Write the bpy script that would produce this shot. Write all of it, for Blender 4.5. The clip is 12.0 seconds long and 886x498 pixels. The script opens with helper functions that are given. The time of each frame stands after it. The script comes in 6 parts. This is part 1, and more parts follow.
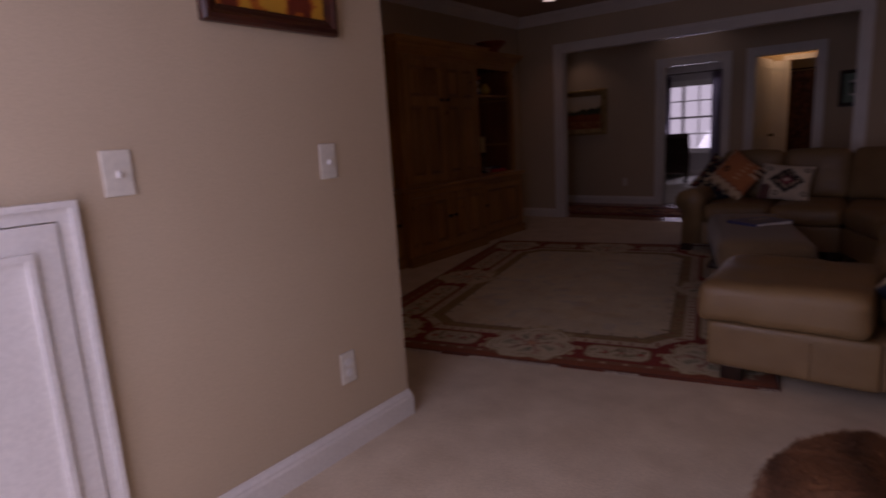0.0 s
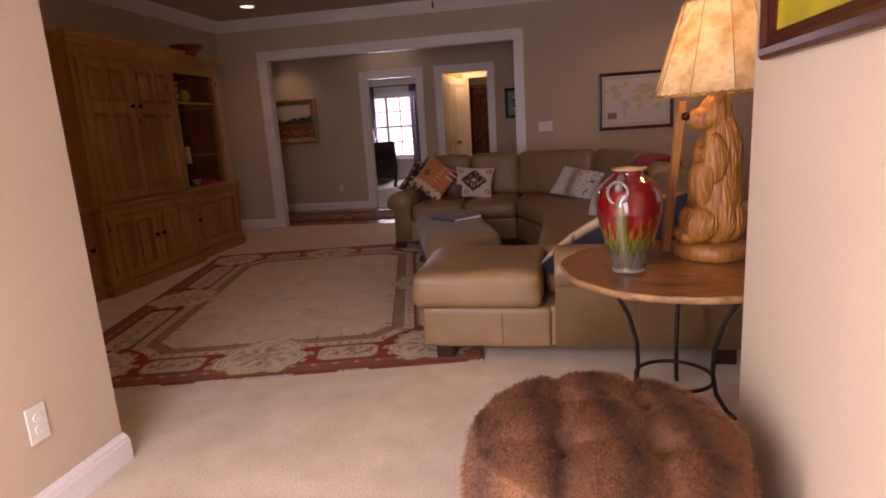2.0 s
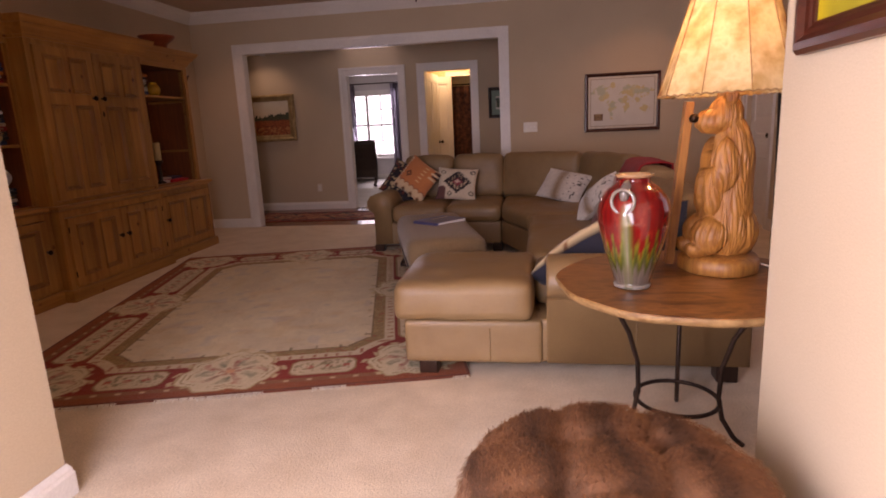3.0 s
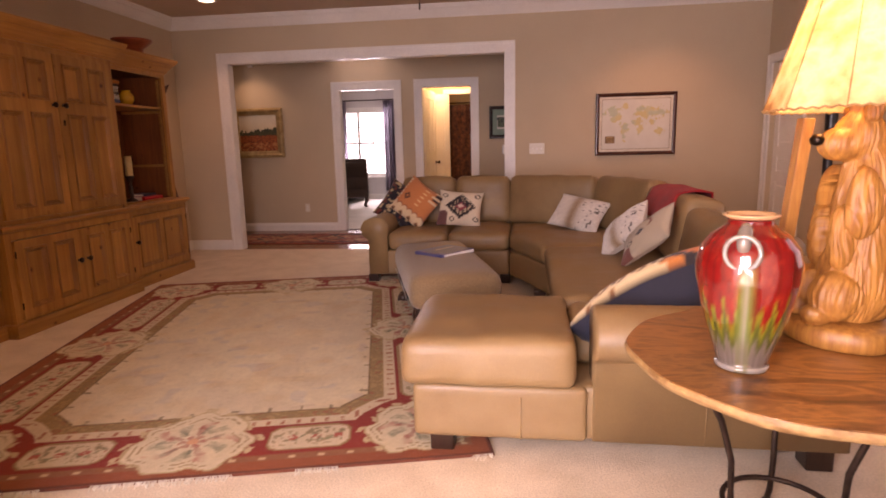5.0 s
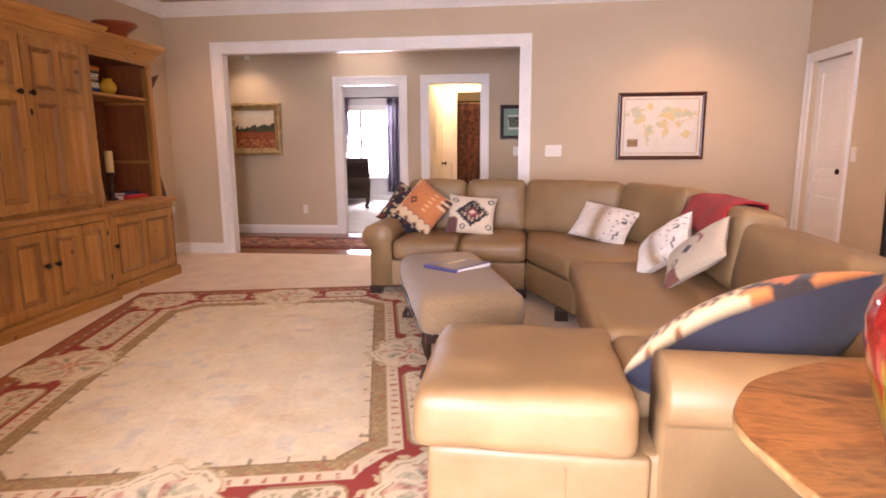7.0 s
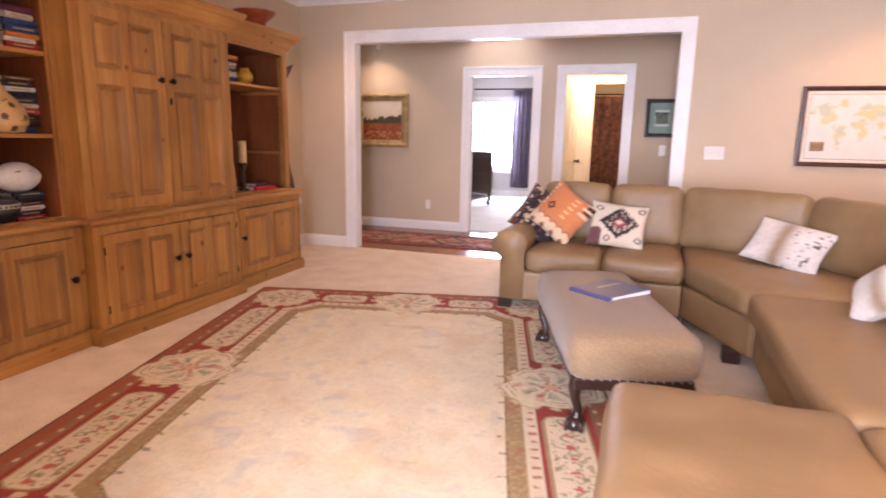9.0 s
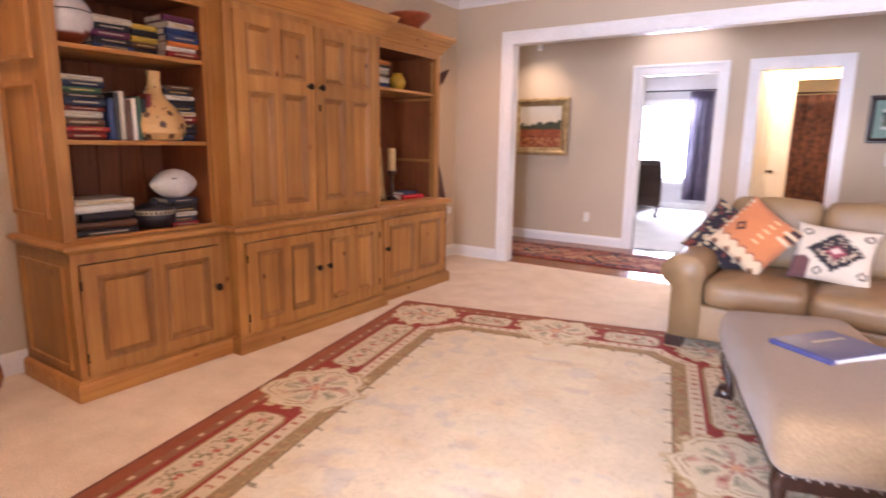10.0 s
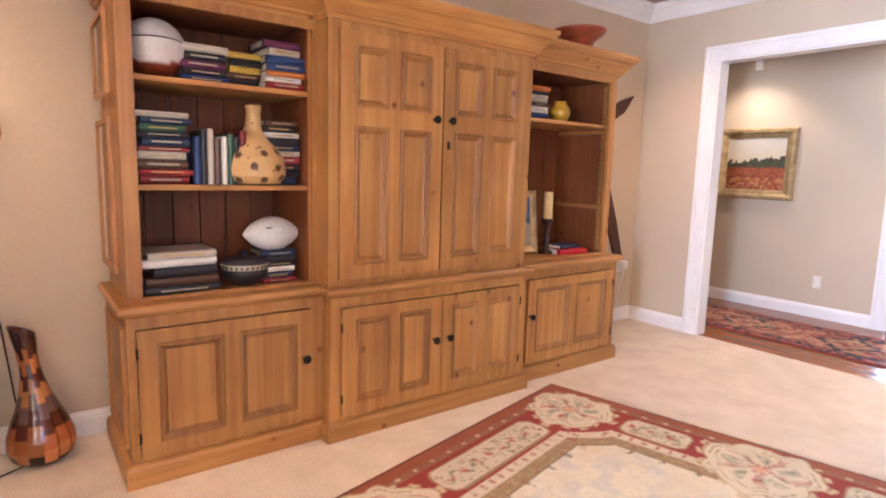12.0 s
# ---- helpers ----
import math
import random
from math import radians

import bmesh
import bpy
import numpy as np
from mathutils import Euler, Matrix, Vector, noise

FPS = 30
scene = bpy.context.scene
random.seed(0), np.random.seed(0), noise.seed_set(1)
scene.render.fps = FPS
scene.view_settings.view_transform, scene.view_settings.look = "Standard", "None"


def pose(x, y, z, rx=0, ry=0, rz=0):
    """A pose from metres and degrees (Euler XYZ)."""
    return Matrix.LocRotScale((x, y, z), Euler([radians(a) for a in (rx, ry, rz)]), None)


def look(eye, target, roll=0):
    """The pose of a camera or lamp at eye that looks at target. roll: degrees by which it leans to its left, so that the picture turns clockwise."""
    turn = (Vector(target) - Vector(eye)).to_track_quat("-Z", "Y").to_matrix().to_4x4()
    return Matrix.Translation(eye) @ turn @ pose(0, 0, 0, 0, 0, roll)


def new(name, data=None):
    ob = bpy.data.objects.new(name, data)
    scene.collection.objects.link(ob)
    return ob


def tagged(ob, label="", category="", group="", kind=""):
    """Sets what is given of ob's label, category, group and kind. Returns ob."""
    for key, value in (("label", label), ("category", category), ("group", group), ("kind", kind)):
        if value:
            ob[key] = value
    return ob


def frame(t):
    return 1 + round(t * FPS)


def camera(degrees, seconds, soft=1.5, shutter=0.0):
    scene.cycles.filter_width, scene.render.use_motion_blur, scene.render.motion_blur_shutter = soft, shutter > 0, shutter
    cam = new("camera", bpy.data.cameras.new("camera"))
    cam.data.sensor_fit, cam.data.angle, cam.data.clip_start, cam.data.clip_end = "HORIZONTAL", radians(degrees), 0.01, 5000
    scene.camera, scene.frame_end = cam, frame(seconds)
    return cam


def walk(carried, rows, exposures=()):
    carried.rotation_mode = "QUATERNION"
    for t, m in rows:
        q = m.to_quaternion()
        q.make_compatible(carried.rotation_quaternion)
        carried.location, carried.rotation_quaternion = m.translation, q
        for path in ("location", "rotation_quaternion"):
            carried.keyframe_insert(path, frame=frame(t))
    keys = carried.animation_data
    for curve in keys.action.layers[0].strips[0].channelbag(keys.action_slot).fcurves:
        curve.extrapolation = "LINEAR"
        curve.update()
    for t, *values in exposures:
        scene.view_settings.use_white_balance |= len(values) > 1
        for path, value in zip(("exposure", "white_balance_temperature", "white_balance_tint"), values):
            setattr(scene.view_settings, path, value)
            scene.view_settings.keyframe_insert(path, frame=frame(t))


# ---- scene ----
cam = camera(75.4, 12.0, soft=1.8, shutter=0.5)
PATH = [
    (0, (0.349, 0.659, 1.165), (-0.859, 2.206, 0.782), -3.3),
    (0.5, (0.366, 0.65, 1.158), (-0.519, 2.401, 0.768), -3.8),
    (1, (0.389, 0.635, 1.154), (-0.218, 2.498, 0.755), -4.2),
    (1.5, (0.396, 0.628, 1.155), (-0.044, 2.536, 0.749), -4.0),
    (2, (0.385, 0.63, 1.162), (0.026, 2.554, 0.752), -3.6),
    (2.5, (0.364, 0.681, 1.163), (0.046, 2.611, 0.746), -3.2),
    (3, (0.329, 0.828, 1.162), (0.04, 2.763, 0.746), -2.7),
    (5, (0.125, 1.338, 1.157), (-0.115, 3.292, 0.806), -1.4),
    (5.5, (0.063, 1.429, 1.15), (-0.16, 3.385, 0.801), -1.0),
    (6, (0.027, 1.543, 1.152), (-0.19, 3.501, 0.805), -0.8),
    (6.5, (0.01, 1.676, 1.15), (-0.207, 3.633, 0.803), -0.6),
    (8.5, (-0.161, 2.066, 1.177), (-0.63, 3.975, 0.811), 0.7),
    (9, (-0.259, 2.201, 1.195), (-0.87, 4.067, 0.816), 1.1),
    (9.5, (-0.347, 2.384, 1.206), (-1.163, 4.169, 0.822), 1.2),
    (10, (-0.393, 2.61, 1.19), (-1.489, 4.242, 0.827), 0.9),
    (10.5, (-0.471, 2.77, 1.193), (-1.785, 4.237, 0.843), 1.2),
    (11, (-0.615, 2.971, 1.214), (-2.049, 4.325, 0.882), 1.5),
    (11.5, (-0.69, 3.162, 1.227), (-2.197, 4.441, 0.922), 1.6),
    (12, (-0.732, 3.421, 1.269), (-2.314, 4.614, 0.995), 1.6),
]
EXPOSURES = [(0, -4.6, 6350, 52), (0.5, -4.15, 7000, 53), (1, -3.55, 7600, 57), (1.5, -2.85, 7500, 50), (2, -2.38, 7250, 46), (2.5, -2.18, 7200, 44), (3, -1.95, 7150, 44), (5, -1.07, 7800, 47), (5.5, -0.79, 7550, 45),
             (6, -0.56, 7100, 40), (6.5, -0.26, 6800, 36), (8.5, 0.2, 6100, 32), (9, 0.3, 6000, 31), (10, 0.52, 5680, 29), (11, 0.72, 5350, 24), (12, 0.97, 5150, 19)]

walk(cam, [(t, look(eye, target, roll)) for t, eye, target, roll in PATH], EXPOSURES)

# ---- world, sun and lamps ----
world = bpy.data.worlds.new("sky")
scene.world = world
world.use_nodes = True
wn = world.node_tree.nodes
sky = wn.new("ShaderNodeTexSky")
sky.sky_type, sky.sun_disc = "NISHITA", False
sky.sun_elevation, sky.sun_rotation = radians(42), radians(200)
world.node_tree.links.new(sky.outputs["Color"], wn["Background"].inputs["Color"])
wn["Background"].inputs["Strength"].default_value = 0.12


def lamp(name, kind, m, energy, color, **more):
    data = bpy.data.lights.new(name, kind)
    data.energy, data.color = energy, color
    if "size" in more:
        data.shape, data.size, data.size_y = "RECTANGLE", more["size"][0], more["size"][1]
    if "radius" in more:
        data.shadow_soft_size = more["radius"]
    if "spot" in more:
        data.spot_size, data.spot_blend = radians(more["spot"]), 0.7
    ob = new(name, data)
    ob.matrix_world = m
    return tagged(ob, kind="structure")


sun = bpy.data.lights.new("sun", "SUN")
sun.energy, sun.angle, sun.color = 2.5, radians(0.5), (1.0, 0.95, 0.88)
sun_ob = new("sun", sun)
sun_ob.matrix_world = pose(0, 0, 30, 48, 0, -20)

DAY = (0.86, 0.93, 1.0)
WARM = (1.0, 0.59, 0.32)
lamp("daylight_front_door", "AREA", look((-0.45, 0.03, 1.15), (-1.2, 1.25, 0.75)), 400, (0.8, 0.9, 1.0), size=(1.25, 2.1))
# added fill from an unseen opening, to brighten the foyer's east wall
lamp("fill_light_foyer", "AREA", look((-1.19, 0.18, 1.1), (0.94, 0.1, 0.9)), 480, (0.8, 0.91, 1.0), size=(0.28, 1.8))
# added fill from an assumed east opening, never in view
lamp("fill_light_east", "AREA", look((2.62, 3.9, 1.45), (-3, 4.3, 0.6)), 20, (1.0, 0.93, 0.9), size=(1.9, 1.5))
lamp("daylight_bedroom", "AREA", look((-3.3, 14.4, 1.3), (-2.2, 9, 0.6)), 240, DAY, size=(1.3, 1.5))
# only the first can is seen; the rest are added to light the room
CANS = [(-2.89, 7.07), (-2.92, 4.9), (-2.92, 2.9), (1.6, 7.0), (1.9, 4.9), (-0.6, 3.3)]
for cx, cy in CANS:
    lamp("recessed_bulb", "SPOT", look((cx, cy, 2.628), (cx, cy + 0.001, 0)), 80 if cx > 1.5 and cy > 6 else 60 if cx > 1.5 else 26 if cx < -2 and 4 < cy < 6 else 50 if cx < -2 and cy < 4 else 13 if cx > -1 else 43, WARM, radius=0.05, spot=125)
# first can fits the scallop on the wall; the other two are added fill
HALLCANS = [(-3.5, 8.95), (-2.0, 8.5), (-0.5, 8.5)]
for cx, cy in HALLCANS:
    lamp("hall_bulb", "SPOT", look((cx, cy, 2.43), (cx, cy + 0.01, 0)), 30 if cx < -3 else 29, (1.0, 0.76, 0.5), radius=0.04, spot=120 if cx < -3 else 95)
lamp("hall_panel_bulb", "AREA", look((-1.9, 9.08, 2.42), (-1.9, 9.08, 0)), 1.0, (1.0, 0.93, 0.85), size=(0.7, 0.25))
lamp("bath_bulb", "POINT", pose(-0.8, 10.1, 2.2), 85, (1.0, 0.72, 0.32), radius=0.08)
lamp("bath_bulb_far", "POINT", pose(-0.5, 11.2, 2.15), 14, (1.0, 0.72, 0.35), radius=0.08)
lamp("table_lamp_bulb", "POINT", pose(1.0, 2.94, 1.41), 32, (1.0, 0.62, 0.22), radius=0.03)
lamp("sconce_bulb", "POINT", pose(-3.66, 3.33, 1.46), 0.45, (1.0, 0.72, 0.34), radius=0.02)


# ---- materials ----
def lin(r, g, b):
    return tuple(((c / 255 + 0.055) / 1.055) ** 2.4 if c > 10 else c / 255 / 12.92 for c in (r, g, b))


def start(name, rough=0.6, metal=0.0):
    m = bpy.data.materials.new(name)
    m.use_nodes = True
    nt = m.node_tree
    b = nt.nodes["Principled BSDF"]
    b.inputs["Roughness"].default_value, b.inputs["Metallic"].default_value = rough, metal
    return m, nt, b


def noise_tex(nt, scale, detail=4, stretch=(1, 1, 1), rough=0.55):
    co = nt.nodes.new("ShaderNodeTexCoord")
    mp = nt.nodes.new("ShaderNodeMapping")
    mp.inputs["Scale"].default_value = stretch
    tx = nt.nodes.new("ShaderNodeTexNoise")
    tx.inputs["Scale"].default_value, tx.inputs["Detail"].default_value = scale, detail
    tx.inputs["Roughness"].default_value = rough
    nt.links.new(co.outputs["Object"], mp.inputs["Vector"])
    nt.links.new(mp.outputs["Vector"], tx.inputs["Vector"])
    return tx.outputs["Fac"]


def ramp(nt, fac, stops):
    r = nt.nodes.new("ShaderNodeValToRGB")
    e = r.color_ramp.elements
    while len(e) < len(stops):
        e.new(0.5)
    for el, (p, c) in zip(e, stops):
        el.position, el.color = p, (*c, 1)
    nt.links.new(fac, r.inputs["Fac"])
    return r.outputs["Color"]


def mix(nt, fac, a, b, mode="MIX"):
    n = nt.nodes.new("ShaderNodeMix")
    n.data_type, n.blend_type = "RGBA", mode
    for key, v in (("Factor", fac), ("A", a), ("B", b)):
        s = [i for i in n.inputs if i.name == key and (i.type == "RGBA" or key == "Factor")][0]
        if hasattr(v, "is_output"):
            nt.links.new(v, s)
        else:
            s.default_value = (*v, 1) if isinstance(v, tuple) else v
    return [o for o in n.outputs if o.type == "RGBA"][0]


def bump(nt, b, fac, strength, distance=0.01):
    n = nt.nodes.new("ShaderNodeBump")
    n.inputs["Strength"].default_value, n.inputs["Distance"].default_value = strength, distance
    nt.links.new(fac, n.inputs["Height"])
    nt.links.new(n.outputs["Normal"], b.inputs["Normal"])


def surface(name, c1, c2, scale=4, rough=0.6, metal=0.0, fine=120, relief=0.15, stretch=(1, 1, 1), sheen=0.0, coat=0.0, grain=0.25):
    """Two colours over large stains and fine grain, with a fine relief."""
    m, nt, b = start(name, rough, metal)
    big = noise_tex(nt, scale, 4, stretch)
    small = noise_tex(nt, fine, 2, stretch)
    col = ramp(nt, big, [(0.3, c1), (0.7, c2)])
    col = mix(nt, grain, col, ramp(nt, small, [(0.3, (0.55, 0.55, 0.55)), (0.7, (1, 1, 1))]), "MULTIPLY")
    nt.links.new(col, b.inputs["Base Color"])
    b.inputs["Sheen Weight"].default_value = sheen
    b.inputs["Coat Weight"].default_value = coat
    b.inputs["Coat Roughness"].default_value = 0.12
    if relief:
        bump(nt, b, small, relief, 0.004)
    return m


def wood(name, dark, light, axis=2, rough=0.42, scale=9, knots=True, vary=0.25, along=0.35):
    """Grain along one axis, knots and a slow change of tone."""
    m, nt, b = start(name, rough)
    st = [5.0, 5.0, 5.0]
    st[axis] = along
    grain = noise_tex(nt, scale, 6, tuple(st), 0.65)
    tone = noise_tex(nt, 2.2, 2)
    col = ramp(nt, grain, [(0.25, dark), (0.5, tuple((p + q) / 2 for p, q in zip(dark, light))), (0.75, light)])
    col = mix(nt, 0.6, col, ramp(nt, tone, [(0.35, (0.66, 0.58, 0.46)), (0.62, (1, 1, 1))]), "MULTIPLY")
    streak = noise_tex(nt, scale * 1.7, 3, tuple(v if i != axis else along * 0.5 for i, v in enumerate(st)), 0.5)
    col = mix(nt, 0.14, col, ramp(nt, streak, [(0.34, (0.62, 0.52, 0.42)), (0.5, (1, 1, 1))]), "MULTIPLY")
    if knots:
        co = nt.nodes.new("ShaderNodeTexCoord")
        mp = nt.nodes.new("ShaderNodeMapping")
        ks = [1.0, 1.0, 1.0]
        ks[axis] = 0.75
        mp.inputs["Scale"].default_value = ks
        vo = nt.nodes.new("ShaderNodeTexVoronoi")
        vo.inputs["Scale"].default_value = 6.5
        nt.links.new(co.outputs["Object"], mp.inputs["Vector"])
        nt.links.new(mp.outputs["Vector"], vo.inputs["Vector"])
        spot = ramp(nt, vo.outputs["Distance"], [(0.035, (0.14, 0.06, 0.03)), (0.055, (0.55, 0.36, 0.22)), (0.12, (1, 1, 1))])
        col = mix(nt, 0.9, col, spot, "MULTIPLY")
    info = nt.nodes.new("ShaderNodeObjectInfo")
    own = ramp(nt, info.outputs["Random"], [(0.0, (1 - vary, 1 - vary, 1 - vary)), (1.0, (1, 1, 1))])
    col = mix(nt, 1.0, col, own, "MULTIPLY")
    nt.links.new(col, b.inputs["Base Color"])
    bump(nt, b, grain, 0.06, 0.004)
    return m


def painted(name, rough=0.8, fine=300, relief=0.3, coat=0.0, soften=0.35, sheen=0.0):
    """Colours from the mesh's own pattern, broken by grain."""
    m, nt, b = start(name, rough)
    at = nt.nodes.new("ShaderNodeVertexColor")
    at.layer_name = "pattern"
    small = noise_tex(nt, fine, 2)
    stain = noise_tex(nt, 6, 3)
    col = mix(nt, soften, at.outputs["Color"], ramp(nt, small, [(0.3, (0.5, 0.5, 0.5)), (0.7, (1, 1, 1))]), "MULTIPLY")
    col = mix(nt, 0.25, col, ramp(nt, stain, [(0.35, (0.7, 0.67, 0.62)), (0.65, (1, 1, 1))]), "MULTIPLY")
    nt.links.new(col, b.inputs["Base Color"])
    b.inputs["Coat Weight"].default_value = coat
    b.inputs["Sheen Weight"].default_value = sheen
    if relief:
        bump(nt, b, small, relief, 0.004)
    return m


def glow(name, color, strength):
    m, nt, b = start(name, 0.5)
    b.inputs["Base Color"].default_value = (*color, 1)
    b.inputs["Emission Color"].default_value = (*color, 1)
    b.inputs["Emission Strength"].default_value = strength
    return m


def plain(name, c, rough=0.5, metal=0.0, fine=60):
    return surface(name, tuple(v * 0.88 for v in c), c, 7, rough, metal, fine, 0.05)


WALL = surface("wall_paint", lin(194, 175, 148), lin(201, 183, 156), 1.5, 0.75, 0, 220, 0.12)
CEIL = surface("ceiling_paint", lin(186, 164, 140), lin(196, 174, 150), 1.5, 0.85, 0, 150, 0.1)
TRIM = surface("white_trim_paint", lin(226, 222, 216), lin(236, 233, 228), 3, 0.4, 0, 90, 0.03)
CARPET = surface("beige_carpet", lin(212, 192, 164), lin(232, 214, 188), 5, 0.95, 0, 130, 0.7, sheen=0.15, grain=0.55)
BEDCARPET = surface("pale_carpet", lin(200, 196, 190), lin(214, 210, 204), 2.0, 0.95, 0, 160, 0.6)
HALLWOOD = wood("hall_oak", lin(120, 66, 32), lin(176, 108, 58), 0, 0.22, 7, False)
PINE_V = wood("pine_upright", lin(158, 101, 46), lin(206, 154, 80), 2, scale=4.5, along=0.22)
PINE_H = wood("pine_level", lin(158, 101, 46), lin(206, 154, 80), 1, scale=4.5, along=0.22)
PINE_X = wood("pine_deep", lin(146, 96, 44), lin(192, 142, 76), 0)
PINE_M = wood("pine_moulding", lin(132, 82, 36), lin(182, 131, 66), 2, scale=4.5, along=0.22)
# redder, darker pine: the shade inside the cases is put into its colour
PINE_SHADE = wood("pine_inside_shaded", lin(104, 52, 22), lin(146, 84, 38), 2, 0.6)
LEATHER, ntl, bl = start("tan_leather", 0.46)
wear, pore = noise_tex(ntl, 5, 4), noise_tex(ntl, 260, 2)
crease = noise_tex(ntl, 7, 5, (1, 1.6, 1), 0.6)
lcol = ramp(ntl, wear, [(0.3, lin(131, 103, 70)), (0.7, lin(148, 120, 82))])
lcol = mix(ntl, 0.25, lcol, ramp(ntl, pore, [(0.3, (0.6, 0.6, 0.6)), (0.7, (1, 1, 1))]), "MULTIPLY")
lcol = mix(ntl, 0.12, lcol, ramp(ntl, crease, [(0.4, (1, 1, 1)), (0.5, (0.86, 0.83, 0.8)), (0.56, (1, 1, 1))]), "MULTIPLY")
ntl.links.new(lcol, bl.inputs["Base Color"])
ntl.links.new(ramp(ntl, wear, [(0.3, (0.36, 0.36, 0.36)), (0.7, (0.56, 0.56, 0.56))]), bl.inputs["Roughness"])
fold = ntl.nodes.new("ShaderNodeBump")
fold.inputs["Strength"].default_value, fold.inputs["Distance"].default_value = 0.13, 0.03
ntl.links.new(crease, fold.inputs["Height"])
bump(ntl, bl, pore, 0.22, 0.004)
ntl.links.new(fold.outputs["Normal"], bl.inputs["Normal"].links[0].from_node.inputs["Normal"])
TWEED = surface("woven_tweed", lin(118, 94, 66), lin(142, 117, 84), 140, 0.9, 0, 380, 0.5, sheen=0.2)
DARKWOOD = wood("dark_wood", lin(34, 20, 14), lin(62, 38, 26), 2, 0.3, 9, False)
MAHOGANY = wood("mahogany_frame", lin(52, 22, 14), lin(88, 40, 24), 0, 0.3, 9, False)
GOLD = surface("gilt_frame", lin(172, 144, 96), lin(212, 188, 138), 14, 0.4, 0.6, 90, 0.3)
BLACK = plain("black_lacquer", lin(26, 24, 26), 0.3)
IRON = surface("wrought_iron", lin(48, 36, 30), lin(74, 56, 46), 30, 0.5, 0.7, 140, 0.4)
BRONZE = plain("dark_bronze", lin(52, 40, 32), 0.35, 0.9)
STEEL = plain("brushed_steel", lin(176, 172, 166), 0.3, 1.0)
PLASTIC = plain("ivory_plastic", lin(226, 220, 206), 0.35)
WHITE = plain("white_paint", lin(234, 232, 228), 0.45)
PAPER = surface("book_pages", lin(206, 196, 176), lin(226, 218, 202), 40, 0.85, 0, 400, 0.3)
OLIVEWOOD, nto, bo = start("live_edge_wood", 0.28)
swirl = noise_tex(nto, 3.2, 6, (1.0, 2.6, 1.0), 0.6)
swirl.node.inputs["Distortion"].default_value = 1.6
vein = noise_tex(nto, 34, 4, (0.5, 3.0, 1.0))
ocol = ramp(nto, swirl, [(0.32, lin(70, 40, 20)), (0.43, lin(118, 74, 38)), (0.52, lin(156, 106, 58)), (0.6, lin(120, 76, 40)), (0.7, lin(168, 122, 72))])
ocol = mix(nto, 0.4, ocol, ramp(nto, vein, [(0.35, (0.55, 0.5, 0.45)), (0.6, (1, 1, 1))]), "MULTIPLY")
nto.links.new(ocol, bo.inputs["Base Color"])
bump(nto, bo, vein, 0.06, 0.003)
BARK = surface("pale_bark_edge", lin(124, 88, 50), lin(176, 138, 88), 22, 0.6, 0, 90, 0.5)
CARVED = wood("carved_pine", lin(132, 76, 30), lin(206, 144, 68), 2, 0.5, 14, False)
CANDLE = plain("candle_wax", lin(222, 198, 140), 0.5)
REDCLOTH = surface("red_throw", lin(140, 14, 20), lin(176, 24, 28), 12, 0.95, 0, 300, 0.5, sheen=0.05)
NAVY = surface("navy_cloth", lin(30, 32, 46), lin(42, 44, 60), 20, 0.85, 0, 350, 0.4, sheen=0.1)
CURTAIN = surface("mauve_curtain", lin(58, 46, 62), lin(110, 92, 112), 7, 0.8, 0, 160, 0.3)
SHOWER = surface("brown_shower_curtain", lin(36, 18, 16), lin(112, 66, 46), 16, 0.75, 0, 130, 0.4)
BATHWALL = surface("bath_wall", lin(206, 184, 140), lin(214, 194, 152), 2, 0.7, 0, 160, 0.08)
PILE = painted("rug_pile", 0.95, 330, 0.9, 0, 0.45, 0.05)
PRINT = painted("printed_paper", 0.55, 200, 0.05, 0, 0.1)
CANVAS = painted("oil_canvas", 0.5, 180, 0.5, 0, 0.25)
KILIM = painted("kilim_weave", 0.92, 300, 0.8, 0, 0.4, 0.15)
FURPRINT = painted("short_fur", 0.95, 240, 0.9, 0, 0.3, 0.4)
PATCHWOOD = painted("patchwork_wood", 0.2, 120, 0.1, 0.5, 0.3)
GOURDSKIN = painted("gourd_skin", 0.35, 90, 0.15, 0.2, 0.25)
GLAZE = painted("ceramic_glaze", 0.12, 40, 0.05, 0.8, 0.12)
FUR = painted("brown_fur", 0.8, 60, 0, 0, 0.3, 0.0)
LAMPGLOW = glow("lit_lens", (1.0, 0.88, 0.68), 14)
PANELGLOW = glow("lit_panel", (1.0, 0.95, 0.88), 3)

mg, ntg, bg = start("window_glass", 0.02)
bg.inputs["Transmission Weight"].default_value, bg.inputs["IOR"].default_value = 1.0, 1.02
GLASS = mg
mg, ntg, bg = start("picture_glass", 0.05)
bg.inputs["Transmission Weight"].default_value, bg.inputs["IOR"].default_value = 1.0, 1.3
mg, ntg, bg = start("rawhide_shade", 0.65)
hide = noise_tex(ntg, 9, 6)
hidecol = ramp(ntg, hide, [(0.32, lin(146, 98, 48)), (0.45, lin(196, 162, 106)), (0.58, lin(226, 202, 152)), (0.72, lin(186, 150, 96))])
ntg.links.new(hidecol, bg.inputs["Base Color"])
bg.inputs["Transmission Weight"].default_value = 0.0
trans = ntg.nodes.new("ShaderNodeBsdfTranslucent")
ntg.links.new(hidecol, trans.inputs["Color"])
blend = ntg.nodes.new("ShaderNodeMixShader")
blend.inputs["Fac"].default_value = 0.2
ntg.links.new(bg.outputs["BSDF"], blend.inputs[1])
ntg.links.new(trans.outputs["BSDF"], blend.inputs[2])
ntg.links.new(blend.outputs["Shader"], ntg.nodes["Material Output"].inputs["Surface"])
